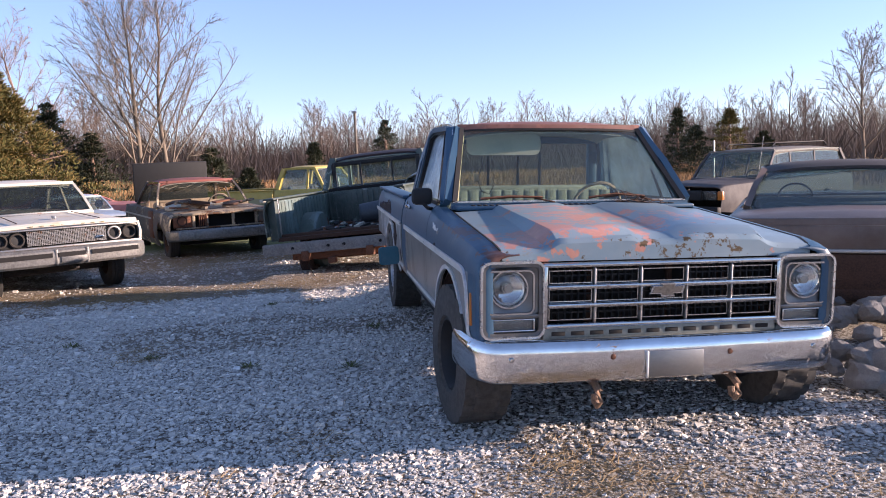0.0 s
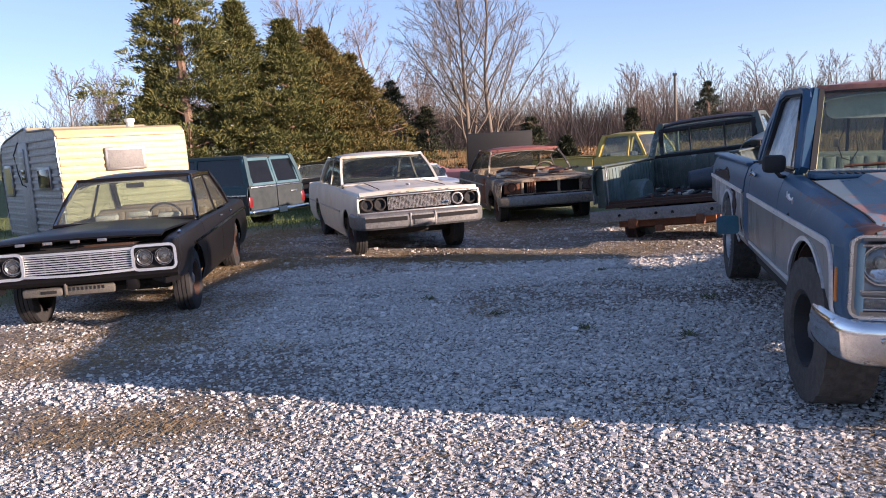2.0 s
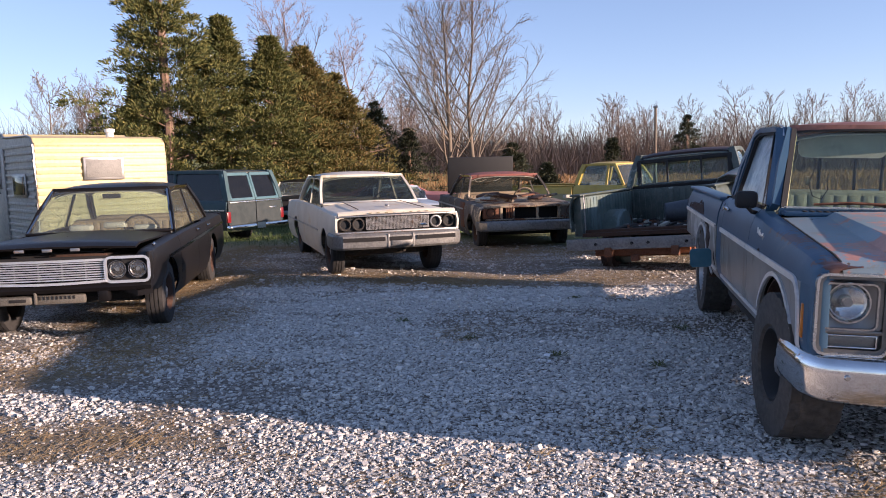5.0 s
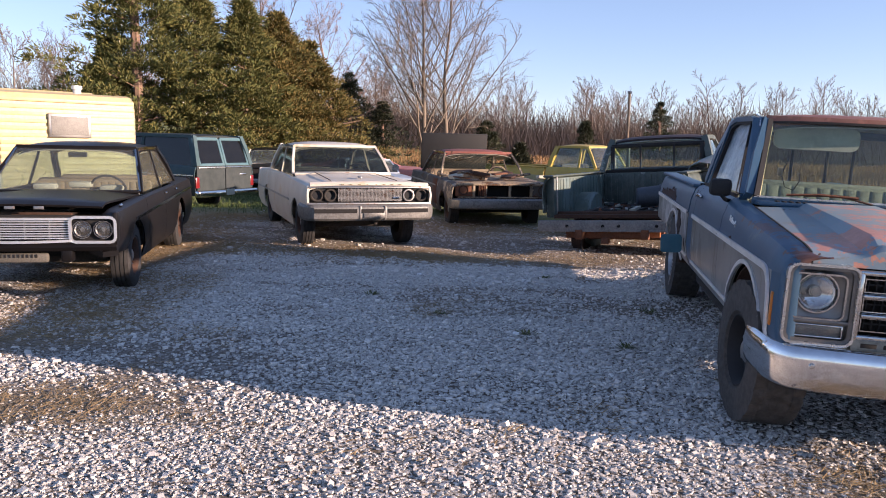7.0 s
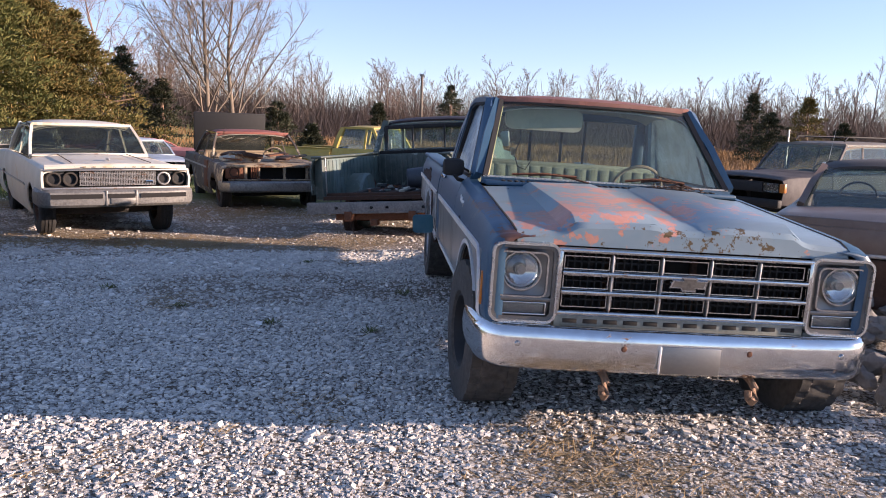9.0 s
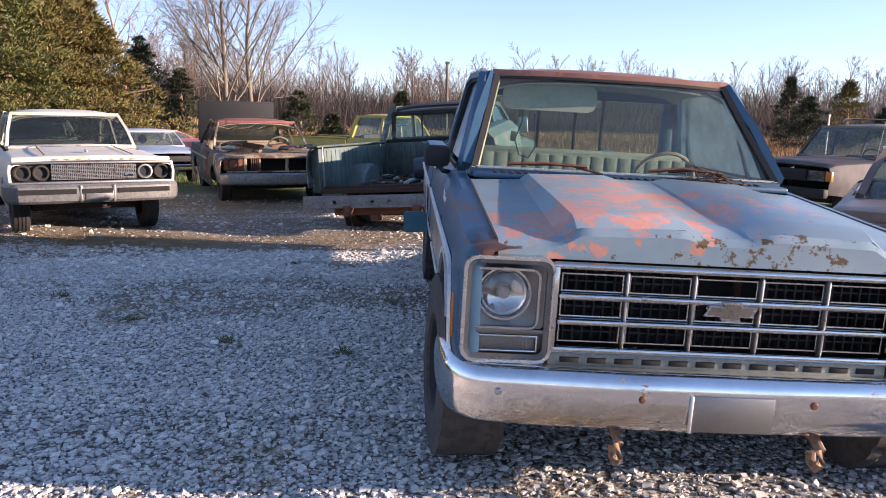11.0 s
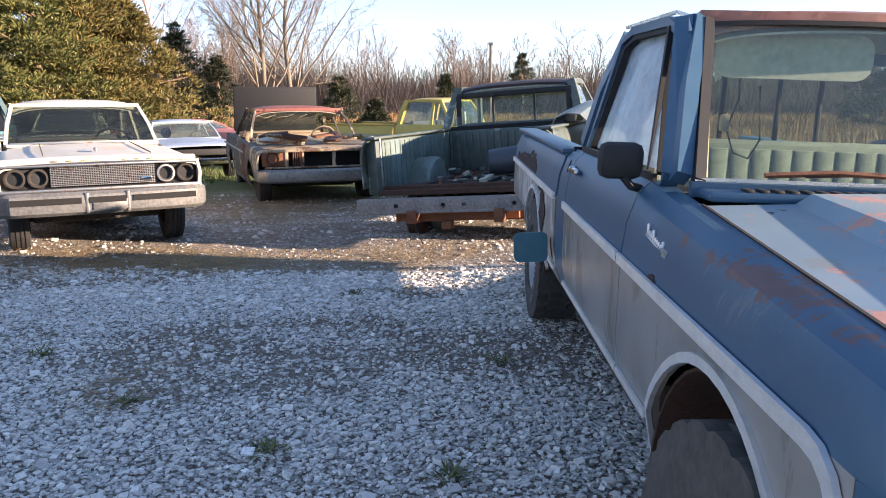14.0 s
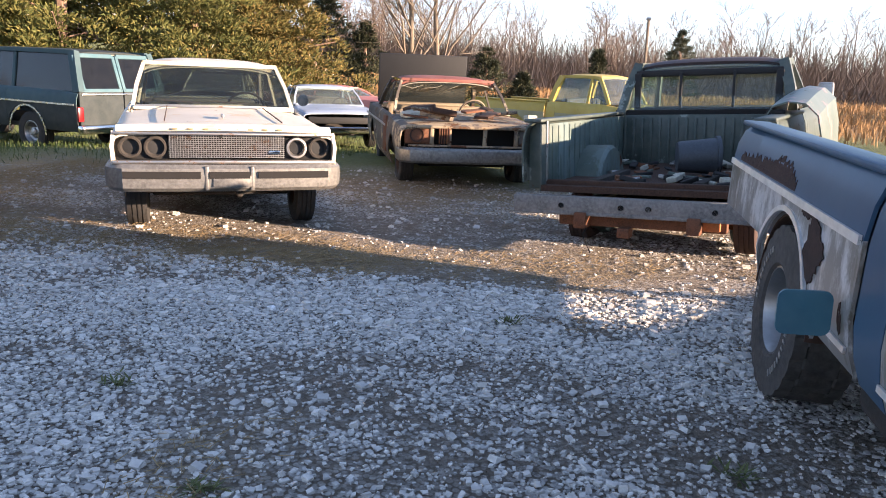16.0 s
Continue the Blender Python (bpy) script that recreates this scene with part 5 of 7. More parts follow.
    for x in (-0.52, 0.52):
        part("hood_crease", sweep(rect(0.008, 0.010), [(x, 0.35, 0.955), (x * 0.95, 1.6, 1.005)]), RUST_DARK, T)
    part("hood_ornament", B(((0.0, 0.62, 0.985), (0.025, 0.16, 0.03), 0.01)), CHROME_WORN, T)
    part("screen_trim", sweep(rect(0.02, 0.02), [(-0.80, 1.68, 1.0), (-0.4, 1.61, 1.01), (0, 1.59, 1.012), (0.4, 1.61, 1.01), (0.80, 1.68, 1.0)]), CHROME_WORN, T)
    part("interior_mirror", B(((0.05, 2.2, 1.36), (0.22, 0.02, 0.055), 0.012)), CHROME, T)
    part("dash_paper", B(((0.05, 1.98, 1.0), (0.55, 0.2, 0.03), 0.01)), PALE_TRIM, T)
    part("front_axle", B(((0, 0.92, 0.36), (1.3, 0.14, 0.12), 0.04), ((0.1, 0.5, 0.40), (0.06, 0.9, 0.06), 0.02)), UNDER, T)
    part("door_mirror", lathe([(-0.02, 0.0), (-0.02, 0.06), (0.03, 0.04), (0.05, 0.0)], 16, axis="y"), CHROME, T).location = (0.98, 1.85, 1.08)


NOSE = 0.905  # the nose parts are drawn for a wider shell
had = set(white.children)
white_front(white)
for ob in set(white.children) - had:
    if abs(ob.location.x) > 0.01:
        ob.location.x *= NOSE
    else:
        for q in (ob, *ob.children):
            q.data.transform(Matrix.Diagonal((NOSE, 1, 1, 1)))

WRECK = paint("rusted_brown_paint", (0.045, 0.036, 0.030), (0.085, 0.066, 0.050), 0.10, (0.17, 0.075, 0.035), 0.7, (0.40, 0.32, 0.21), 0.06, 0.35, 12.0)
WRECK_ROOF = paint("rusted_red_roof_paint", (0.23, 0.06, 0.045), (0.30, 0.10, 0.075), 0.08, (0.12, 0.05, 0.03), 0.7, None, 0, 0.25, 13.0)
WRECK_HOOD = paint("peeled_tan_hood", (0.20, 0.145, 0.09), (0.38, 0.30, 0.20), 0.14, (0.16, 0.075, 0.035), 0.8, (0.09, 0.07, 0.055), 0.10, 0.2, 17.0)
wreck, KS = sedan("wrecked_sedan", pose(-2.35, 13.5, -0.08, 0, 0, 24), "rusted-out stripped sedan with a gaping front end and red roof", 0.97, 5.2, 0.86, 0.92, 0.90, (0.90, 3.90), (1.65, 2.12, 3.45, 4.15), 1.40, WRECK, WRECK_ROOF, WRECK_HOOD, (2.8,), 0.33, sides=False, screen=False, interior=SEAT_TAN)


def wreck_front(T):
    bumper(T, 0.94, -0.06, 0.50, 0.19, 0.35, 0.05, plain("tarnished_bumper_steel", (0.24, 0.24, 0.235), 0.40, 0.75, 0.5, 5))
    part("engine_bay", B(((0, 0.35, 0.64), (1.7, 0.1, 0.40), 0.02)), DARK, T)
    sp = bmesh.new()
    block(sp, (0, 0.02, 0.845), (1.75, 0.06, 0.04), 0.015)
    block(sp, (0.0, -0.02, 0.615), (1.7, 0.05, 0.025), 0.01)
    for x in (-0.55, -0.33, 0.12, 0.52):
        block(sp, (x, 0.03, 0.73), (0.05, 0.04, 0.22), 0.012)
    part("radiator_support", sp, WRECK_HOOD, T, "bare rusty radiator support")
    for s in (-1, 1):
        part("lamp_panel", B(((s * 0.72, 0.05, 0.735), (0.34, 0.05, 0.21), 0.03)), RUST if s < 0 else WRECK, T)
        part("lamp_hole", lathe([(0.05, 0.0), (0.04, 0.06), (0.0, 0.07), (-0.01, 0.085), (0.01, 0.09)], 20, axis="y"), RUST_DARK, T).location = (s * 0.74, 0.02, 0.74)
    for k in range(5):
        part("grille_fragment", B(((-0.46 + k * 0.03, -0.0, 0.735), (0.014, 0.03, 0.19), 0.005)), RUST, T)
    random.seed(31)
    for k in range(16):
        x, y = random.uniform(-0.75, 0.75), random.uniform(0.1, 1.4)
        ob = part("scrap_piece", B(((0, 0, 0), (random.uniform(0.12, 0.5), random.uniform(0.06, 0.25), random.uniform(0.02, 0.07)), 0.012)), random.choice([RUST, RUST_DARK, WRECK_HOOD, PALE_TRIM]), T)
        ob.matrix_local = pose(x, y, 0.955 + 0.03 * (k % 3), random.uniform(-12, 12), random.uniform(-12, 12), random.uniform(0, 180))
    for k in range(4):
        x = -0.6 + k * 0.36
        ob = part("sagging_headliner", thicken(grid([[(x + a * 0.17 - 0.1, 2.15 + 0.3 * b_, 1.30 - 0.05 * math.sin(a * 1.6 + k) - 0.03 * b_) for a in range(3)] for b_ in range(4)]), 0.004), PALE_TRIM, T, "torn pale headliner hanging down")
    part("door_remnant", B(((-0.95, 1.72, 0.62), (0.05, 0.4, 0.5), 0.02)), RUST, T, "orange rusted door edge standing open")
    lid = part("raised_trunk_lid", B(((0, 0, 0.42), (1.56, 0.05, 0.84), 0.05)), BLACK_PLASTIC, T, "raised dark trunk lid")
    lid.matrix_local = pose(-0.05, 4.45, 0.95, 8, 0, 0)
    steering(T, 0.36, 1.95, 0.95, 0.19, 30, SEAT_TAN)
    for s in (-1, 1):
        part("side_trim", sweep(rect(0.03, 0.012), [(s * 0.975, y, 0.74) for y in (1.6, 3.0, 5.0)], Vector((s, 0, 0))), CHROME_WORN, T)


wreck_front(wreck)

# ---- the green pickup ----
GREEN = paint("dark_green_paint", (0.028, 0.050, 0.045), (0.06, 0.085, 0.075), 0.03, (0.13, 0.055, 0.03), 0.5, (0.20, 0.24, 0.22), 0.0, 0.3, 15.0)
PALE_GREEN = paint("pale_green_bed_paint", (0.050, 0.085, 0.078), (0.11, 0.145, 0.125), 0.05, (0.14, 0.06, 0.03), 0.6, (0.10, 0.15, 0.15), 0.08, 0.2, 18.0, (1, 1, 0.4))
green_pose = pose(-0.33, 10.3, -0.03, 0, 0, -15) @ pose(0, 5.5, 0.0, 0, 0, 180) @ pose(0, 0, 0, 0, 4.0, 0)
green, GS = pickup("pickup_truck", green_pose, "dark green pickup, tailgate gone, with rubbish in its bed", GREEN, GREEN, GREEN, GREEN, TRIM)
greenhouse(green, GREEN, plain("dark_maroon_roof", (0.045, 0.030, 0.030), 0.6), (0.87, 0.87), (0.72, 0.74), (1.44, 1.93, 2.80, 3.02), (1.14, 1.14), 1.70, (), 0.035, 0.06, GLASS_CAB)


def green_details(T):
    for x, y in ((-0.82, 0.64), (0.82, 0.64)):
        wheel(T, x, y, 0.36, 0.2, 0.2)
    for x in (-0.72, 0.72):
        wheel(T, x, 4.62, 0.27, 0.19, 0.15, 0, RUST_DARK, plain("rusted_tyre", (0.06, 0.035, 0.028), 0.95), False)
    for s in (-1, 1):
        for k in range(15):
            part("bed_wall_rib", B(((s * 0.812, 3.3 + k * 0.14, 0.86), (0.02, 0.035, 0.5), 0.008)), PALE_GREEN, T)
        part("bed_wall_skin", B(((s * 0.818, 4.24, 0.86), (0.012, 2.2, 0.54), 0.003)), PALE_GREEN, T, "pale chalky bed wall")
        part("rear_post", B(((s * 0.90, 5.37, 0.87), (0.15, 0.06, 0.58), 0.012)), GREEN, T)
        part("post_edge", B(((s * 0.815, 5.385, 0.87), (0.018, 0.03, 0.57), 0.006)), CHROME_WORN, T)
        part("bed_wheelhouse", lathe([(-0.12, 0.0), (-0.12, 0.40), (-0.09, 0.43), (0.12, 0.43), (0.12, 0.0)], 28), PALE_GREEN, T).location = (s * 0.69, 4.3, 0.46)
    wood = plain("weathered_grey_beam", (0.21, 0.20, 0.19), 0.85, 0, 0.5, 6, 0.5)
    bm_ = part("rear_beam", B(((-0.03, 5.52, 0.475), (2.16, 0.08, 0.15), 0.012), ((-0.03, 5.52, 0.41), (2.0, 0.09, 0.03), 0.008)), wood, T, "weathered grey beam bolted across the tail")
    for x in (-0.6, -0.1, 0.12, 0.62):
        part("beam_hole", lathe([(-0.005, 0.0), (-0.005, 0.022), (0.005, 0.022)], 12, axis="y"), DARK, bm_).location = (x, 5.565, 0.475)
    part("bed_sill", B(((0, 5.37, 0.615), (1.66, 0.06, 0.10), 0.015)), RUST_DARK, T)
    part("rear_frame", B(((-0.45, 5.0, 0.36), (0.10, 1.2, 0.13), 0.01), ((0.45, 5.0, 0.36), (0.10, 1.2, 0.13), 0.01), ((0, 5.42, 0.35), (1.35, 0.08, 0.10), 0.01), ((0, 4.62, 0.27), (1.3, 0.14, 0.14), 0.05)), RUST, T, "bare rusty rear frame and axle")
    part("hitch_tube", B(((0.1, 5.5, 0.27), (0.10, 0.12, 0.08), 0.01)), RUST, T)
    part("orange_bracket", B(((-0.52, 5.46, 0.37), (0.22, 0.06, 0.11), 0.01)), plain("orange_primer", (0.48, 0.16, 0.05), 0.8), T, "orange-primed bracket")
    part("hanging_wire", tube([(0.45, 5.3, 0.33), (0.5, 5.36, 0.2), (0.42, 5.4, 0.06)], 0.006, 5), BLACK_PLASTIC, T)
    bw = bmesh.new()
    for x in (-0.72, -0.28, 0.26, 0.72):
        block(bw, (x, 2.93, 1.37), (0.028 if abs(x) < 0.5 else 0.07, 0.03, 0.42), 0.006)
    block(bw, (0, 2.95, 1.17), (1.5, 0.05, 0.08), 0.015)
    block(bw, (0, 2.89, 1.575), (1.5, 0.05, 0.07), 0.015)
    part("rear_window_frame", bw, BLACK_PLASTIC, T)
    for k in range(18):
        part("headboard_rib", B(((-0.79 + k * 0.093, 3.145, 0.86), (0.03, 0.02, 0.5), 0.006)), GREEN, T)
    hd = bmesh.new()
    block(hd, (1.08, 1.75, 1.32), (0.16, 0.06, 0.26), 0.025)
    tube([(0.93, 1.8, 1.15), (1.08, 1.77, 1.2)], 0.012, 6, hd)
    tube([(0.90, 1.8, 1.42), (1.08, 1.77, 1.4)], 0.012, 6, hd)
    part("door_mirror", hd, CHROME_WORN, T)
    hd = bmesh.new()
    block(hd, (-1.08, 1.75, 1.32), (0.16, 0.06, 0.26), 0.025)
    part("door_mirror", hd, CHROME_WORN, T)
    bench(T, 2.62, 0.80, 1.5, INTERIOR, 0.42)
    # a pale fender standing on the bed rail
    arc = [(-0.80, 1.14), (-0.82, 1.34), (-0.88, 1.44), (-1.00, 1.48), (-1.14, 1.46), (-1.24, 1.36), (-1.28, 1.15), (-1.29, 0.92)]
    rows = [[(x + 0.05 * f, 3.05 + 1.45 * f, z - 0.07 - 0.08 * f - 0.05 * f * f) for x, z in arc] for f in [k / 8 for k in range(9)]]
    fn = part("loose_fender", thicken(grid(rows), 0.012), paint("pale_green_fender", (0.085, 0.120, 0.105), (0.13, 0.165, 0.145), 0.03, seed=30, primer=(0.34, 0.20, 0.19), primer_cover=0.04), T, "pale green fender with pink primer leaning on the bed")
    part("fender_edge", B(((-0.86, 4.47, 1.16), (0.14, 0.05, 0.10), 0.01)), DARK, fn)


green_details(green)


def at_bed(x, y, z):
    return green.matrix_world @ Matrix.Translation((x, y, z))


PAIL = plain("dark_grey_plastic", (0.055, 0.065, 0.08), 0.5)
bk = thing("bucket", at_bed(-0.22, 4.35, 0.80) @ pose(0, 0, 0, 0, 0, 200), "dark grey plastic bucket lying on its side", "bucket")
part("shell", lathe([(-0.18, 0.0), (-0.18, 0.13), (0.18, 0.165), (0.18, 0.175), (0.16, 0.178), (0.15, 0.165), (-0.17, 0.135)], 28), PAIL, bk)
part("rim", lathe([(0.15, 0.163), (0.15, 0.182), (0.185, 0.182), (0.185, 0.163)], 28), PAIL, bk)
part("handle", tube([(0.17, 0.17 * math.cos(a), 0.17 * math.sin(a) - 0.02) for a in [math.pi * (1 + i / 12) for i in range(13)]], 0.005, 5), ALU, bk)
random.seed(41)
for k in range(60):
    y = random.uniform(3.4, 5.3)
    ob = new("bed_debris", mesh_of("bed_debris", B(((0, 0, 0), (random.uniform(0.05, 0.22), random.uniform(0.03, 0.10), random.uniform(0.015, 0.05)), 0.008)), random.choice([RUST_DARK, PALE_TRIM, ALU, RUST, BLACK_PLASTIC, PALE_GREEN])))
    ob.matrix_world = at_bed(random.uniform(-0.75, 0.75), y, 0.65 + random.uniform(0, 0.02)) @ pose(0, 0, 0, random.uniform(-15, 15), random.uniform(-15, 15), random.uniform(0, 360))
    tagged(ob, "scrap of metal or litter lying in the truck bed", "debris", "litter in the truck bed")

# ---- yellow pickup ----
YELLOW = paint("dull_yellow_paint", (0.42, 0.29, 0.045), (0.50, 0.37, 0.08), 0.03, (0.15, 0.07, 0.03), 0.5, None, 0, 0.2, 24.0)
TAN = paint("dull_tan_paint", (0.30, 0.27, 0.15), (0.36, 0.33, 0.20), 0.03, (0.15, 0.07, 0.03), 0.6, None, 0, 0.25, 26.0)
yel, YS = pickup("pickup_truck", pose(0.6, 22.1, -0.34, 0, 0, 62), "dull yellow old pickup with a tan bed side", YELLOW, TAN, YELLOW, YELLOW, TRIM)
greenhouse(yel, YELLOW, YELLOW, (0.86, 0.86), (0.72, 0.74), (1.44, 1.80, 2.80, 3.0), (1.18, 1.18), 1.80, (2.0,), 0.05, 0.06, GLASS)
bench(yel, 2.62, 0.85, 1.5, INTERIOR, 0.42)
for x, y in ((-0.83, 0.64), (0.83, 0.64), (-0.83, 4.16), (0.83, 4.16)):
    wheel(yel, x, y, 0.36, 0.2, 0.2)

# ---- square wagon on the grass ----
TEAL = paint("teal_blue_paint", (0.045, 0.085, 0.10), (0.06, 0.105, 0.12), 0.0, rough=0.7, dust=0.10, spec=0.12, seed=21)
TEAL_GREY = paint("grey_lower_paint", (0.030, 0.040, 0.042), (0.045, 0.055, 0.058), 0.0, rough=0.7, dust=0.10, spec=0.12, seed=22)
PALE_BLUE = paint("pale_blue_paint", (0.06, 0.13, 0.16), (0.08, 0.16, 0.19), 0.0, rough=0.7, dust=0.15, spec=0.12, seed=23)


def square_wagon():
    T = thing("square_wagon", pose(-14.94, 17.76, -0.32, 0, 0, -103), "teal and grey square-cut wagon with rear barn doors on grass", "station wagon")
    S = truck_shell(0, 5.5)
    for s in (-1, 1):
        for y0, y1, nm in ((0.0, 1.58, "front_fender"), (1.58, 2.7, "front_door"), (2.7, 3.6, "rear_door"), (3.6, 5.5, "quarter_panel")):
            p = part(nm, S.panel(y0, y1, 3, 6, s), TEAL, T)
            part("lower_panel", S.panel(y0, y1, 0, 3, s), TEAL_GREY, p)
        part("side_trim", sweep(rect(0.03, 0.012), side_strip(S, 3, 0.1, 5.45, s), Vector((s, 0, 0))), TRIM, T)
        part("arch_trim", sweep(rect(0.03, 0.014), [(s * 1.0, 4.16 - 0.5 * math.cos(a), 0.36 + 0.5 * math.sin(a)) for a in [math.pi * k / 16 for k in range(17)]], Vector((s, 0, 0))), TRIM, T)
    part("hood", S.panel(0.015, 1.42, 7, 12, 0), TEAL, T)
    part("floor_pan", B(((0, 2.75, 0.5), (1.8, 5.2, 0.08)), ((0, 4.16, 0.4), (1.4, 0.14, 0.14), 0.04)), UNDER, T)
    greenhouse(T, TEAL, TEAL_GREY, (0.88, 0.90), (0.76, 0.79), (1.44, 1.95, 5.25, 5.46), (1.13, 1.13), 1.85, (2.75, 3.7), 0.03, 0.07, GLASS_DARK, False)
    for s in (-1, 1):
        d = part("barn_door", B(((s * 0.475, 5.50, 0.82), (0.93, 0.05, 0.66), 0.02)), TEAL_GREY, T, "grey rear barn door with a pale blue window frame")
        up = bmesh.new()
        for c, sz in (((s * 0.46, 0, 0.03), (0.90, 0.05, 0.08)), ((s * 0.44, 0, 0.66), (0.80, 0.05, 0.08)), ((s * 0.04, 0, 0.34), (0.07, 0.05, 0.66)), ((s * 0.83, 0, 0.34), (0.10, 0.05, 0.66))):
            block(up, c, sz, 0.02)
        u = part("window_surround", up, PALE_BLUE, d, "pale blue window surround")
        u.matrix_local = pose(0, 5.50, 1.13, 18, 0, 0)
        gl = part("rear_glass", pane([(s * 0.06, 0, 0.06), (s * 0.80, 0, 0.06), (s * 0.74, 0, 0.63), (s * 0.06, 0, 0.63)]), GLASS_DARK, d)
        gl.matrix_local = pose(0, 5.50, 1.13, 18, 0, 0)
        part("tail_lamp", B(((s * 0.93, 5.49, 0.76), (0.12, 0.09, 0.26), 0.02)), RED_LENS, T, "red tail lamp")
    part("rear_bumper", B(((0, 5.58, 0.50), (2.02, 0.16, 0.16), 0.04)), CHROME, T)
    part("licence_plate", B(((0.0, 5.67, 0.52), (0.28, 0.01, 0.14), 0.01)), PALE_TRIM, T)
    part("door_trim_line", B(((0, 5.535, 1.10), (1.8, 0.02, 0.03), 0.006)), TRIM, T)
    part("tail_badge", B(((-0.6, 5.53, 0.92), (0.24, 0.01, 0.04), 0.004)), TRIM, T)
    bench(T, 2.7, 0.85, 1.5, INTERIOR, 0.5, "front_seat")
    bench(T, 4.2, 0.85, 1.5, INTERIOR, 0.5, "rear_seat")
    for x, y in ((-0.83, 0.64), (0.83, 0.64), (-0.83, 4.16), (0.83, 4.16)):
        wheel(T, x, y, 0.37, 0.22, 0.2, 0, ALU)


square_wagon()


# ---- travel trailer ----
def travel_trailer():
    cream = plain("cream_ribbed_aluminium", (0.60, 0.47, 0.23), 0.5, 0.0, 0.22, 2.5, 0.1)
    silver = plain("silver_ribbed_aluminium", (0.37, 0.36, 0.33), 0.55, 0.2, 0.35, 2.5, 0.1)
    T = thing("travel_trailer", pose(-9.1, 9.2, 0.0, 0, 0, -32), "small cream and silver travel trailer with ribbed aluminium skin", "trailer")
    L, Wd, z0, z1 = 3.8, 2.0, 0.36, 2.12
    out = [(0.0, z0), (0.03, z0 + 0.5), (0.03, z1 - 0.35), (0.0, z1 - 0.13), (-0.09, z1 - 0.03), (-0.25, z1 + 0.005), (-1.6, z1 + 0.03), (-1.75, z1 + 0.10), (-2.2, z1 + 0.06), (-3.2, z1 - 0.05), (-3.55, z1 - 0.14), (-3.72, z1 - 0.32), (-3.82, z1 - 0.7), (-3.74, z0 + 0.4), (-3.6, z0)]
    bm = grid([[(x, y, z) for x, z in out] for y in (0.0, Wd)])
    part("wrap_skin", thicken(bm, 0.02), cream, T, "cream end and roof skin")
    for y, nm in ((0.0, "door_side"), (Wd, "far_side")):
        bm = bmesh.new()
        bm.faces.new([bm.verts.new((x, y, z)) for x, z in out])
        side = part(nm, thicken(bm, 0.02), silver, T, "dull silver ribbed side", False)
        if y == 0.0:
            for k in range(15):
                z = z0 + 0.06 + k * 0.112
                x1 = -3.6 - 0.12 * min(1, k / 5) if k < 10 else -3.74 + (k - 10) * 0.05
                part("side_rib", B((((x1 - 0.02) / 2, -0.012, z), (abs(x1) - 0.06, 0.016, 0.05), 0.008)), silver, side)
    for k in range(16):
        part("end_rib", B(((0.036 if 3 < k < 13 else 0.026, Wd / 2, z0 + 0.06 + k * 0.105), (0.02, Wd - 0.03, 0.055), 0.008)), cream, T)
    part("corner_trim", tube([(x + 0.01, -0.005, z) for x, z in out], 0.018, 6), ALU, T)
    wf = part("end_window", B(((0.06, 0.98, 1.62), (0.04, 0.62, 0.36), 0.012)), ALU, T, "end window in a grey frame")
    part("window_pane", B(((0.075, 0.98, 1.62), (0.02, 0.54, 0.28), 0.004)), plain("grey_screen", (0.20, 0.19, 0.17), 0.6), wf)
    dr = part("door", B(((-1.95, -0.022, 1.20), (0.62, 0.03, 1.55), 0.02)), silver, T)
    ja = part("louvre_window", B(((-1.95, -0.045, 1.60), (0.26, 0.03, 0.56), 0.01)), ALU, dr)
    for k in range(5):
        part("louvre_pane", B(((-1.95, -0.062, 1.40 + k * 0.10), (0.22, 0.012, 0.075), 0.003)), PALE_TRIM if k > 1 else GLASS_DARK, ja)
    sw = part("side_window", B(((-0.75, -0.03, 1.38), (0.72, 0.03, 0.36), 0.01)), ALU, T)
    part("window_pane", B(((-0.75, -0.048, 1.38), (0.64, 0.01, 0.28), 0.003)), GLASS_DARK, sw)
    yw = part("side_window", B(((-3.15, -0.03, 1.35), (0.5, 0.03, 0.55), 0.01)), ALU, T)
    part("window_pane", B(((-3.15, -0.048, 1.35), (0.42, 0.01, 0.47), 0.003)), plain("yellowed_curtain", (0.55, 0.45, 0.16), 0.8), yw)
    part("awning_cord", tube([(-2.2, -0.03, 2.0), (-2.45, -0.06, 1.8), (-2.35, -0.05, 1.5), (-2.1, -0.06, 1.28), (-1.9, -0.05, 1.25)], 0.01, 5), BLACK_PLASTIC, T)
    part("roof_vent", lathe([(0.0, 0.06), (0.08, 0.06), (0.09, 0.08), (0.14, 0.08), (0.15, 0.0)], 20, axis="y"), plain("white_vent", (0.7, 0.7, 0.68), 0.5), T).matrix_local = pose(-0.5, 1.3, z1 + 0.0, 90, 0, 0)
    part("antenna", tube([(-1.6, 0.3, z1), (-1.6, 0.3, z1 + 0.22)], 0.006, 5), ALU, T)
    part("chassis", B(((-1.8, Wd / 2, 0.32), (3.6, 1.7, 0.10), 0.01)), UNDER, T)
    part("tongue_jack", tube([(-3.4, 1.0, 0.33), (-4.4, 1.0, 0.33), (-4.4, 1.0, 0.0)], 0.03, 8), RUST_DARK, T)
    for y in (0.16, Wd - 0.16):
        h_ = part("wheel", lathe([(-0.08, 0.16), (-0.09, 0.28), (-0.06, 0.31), (0.06, 0.31), (0.09, 0.28), (0.08, 0.16), (0.02, 0.12), (0.02, 0.0)], 28, axis="y"), RUBBER, T)
        h_.location = (-1.5, y, 0.31)
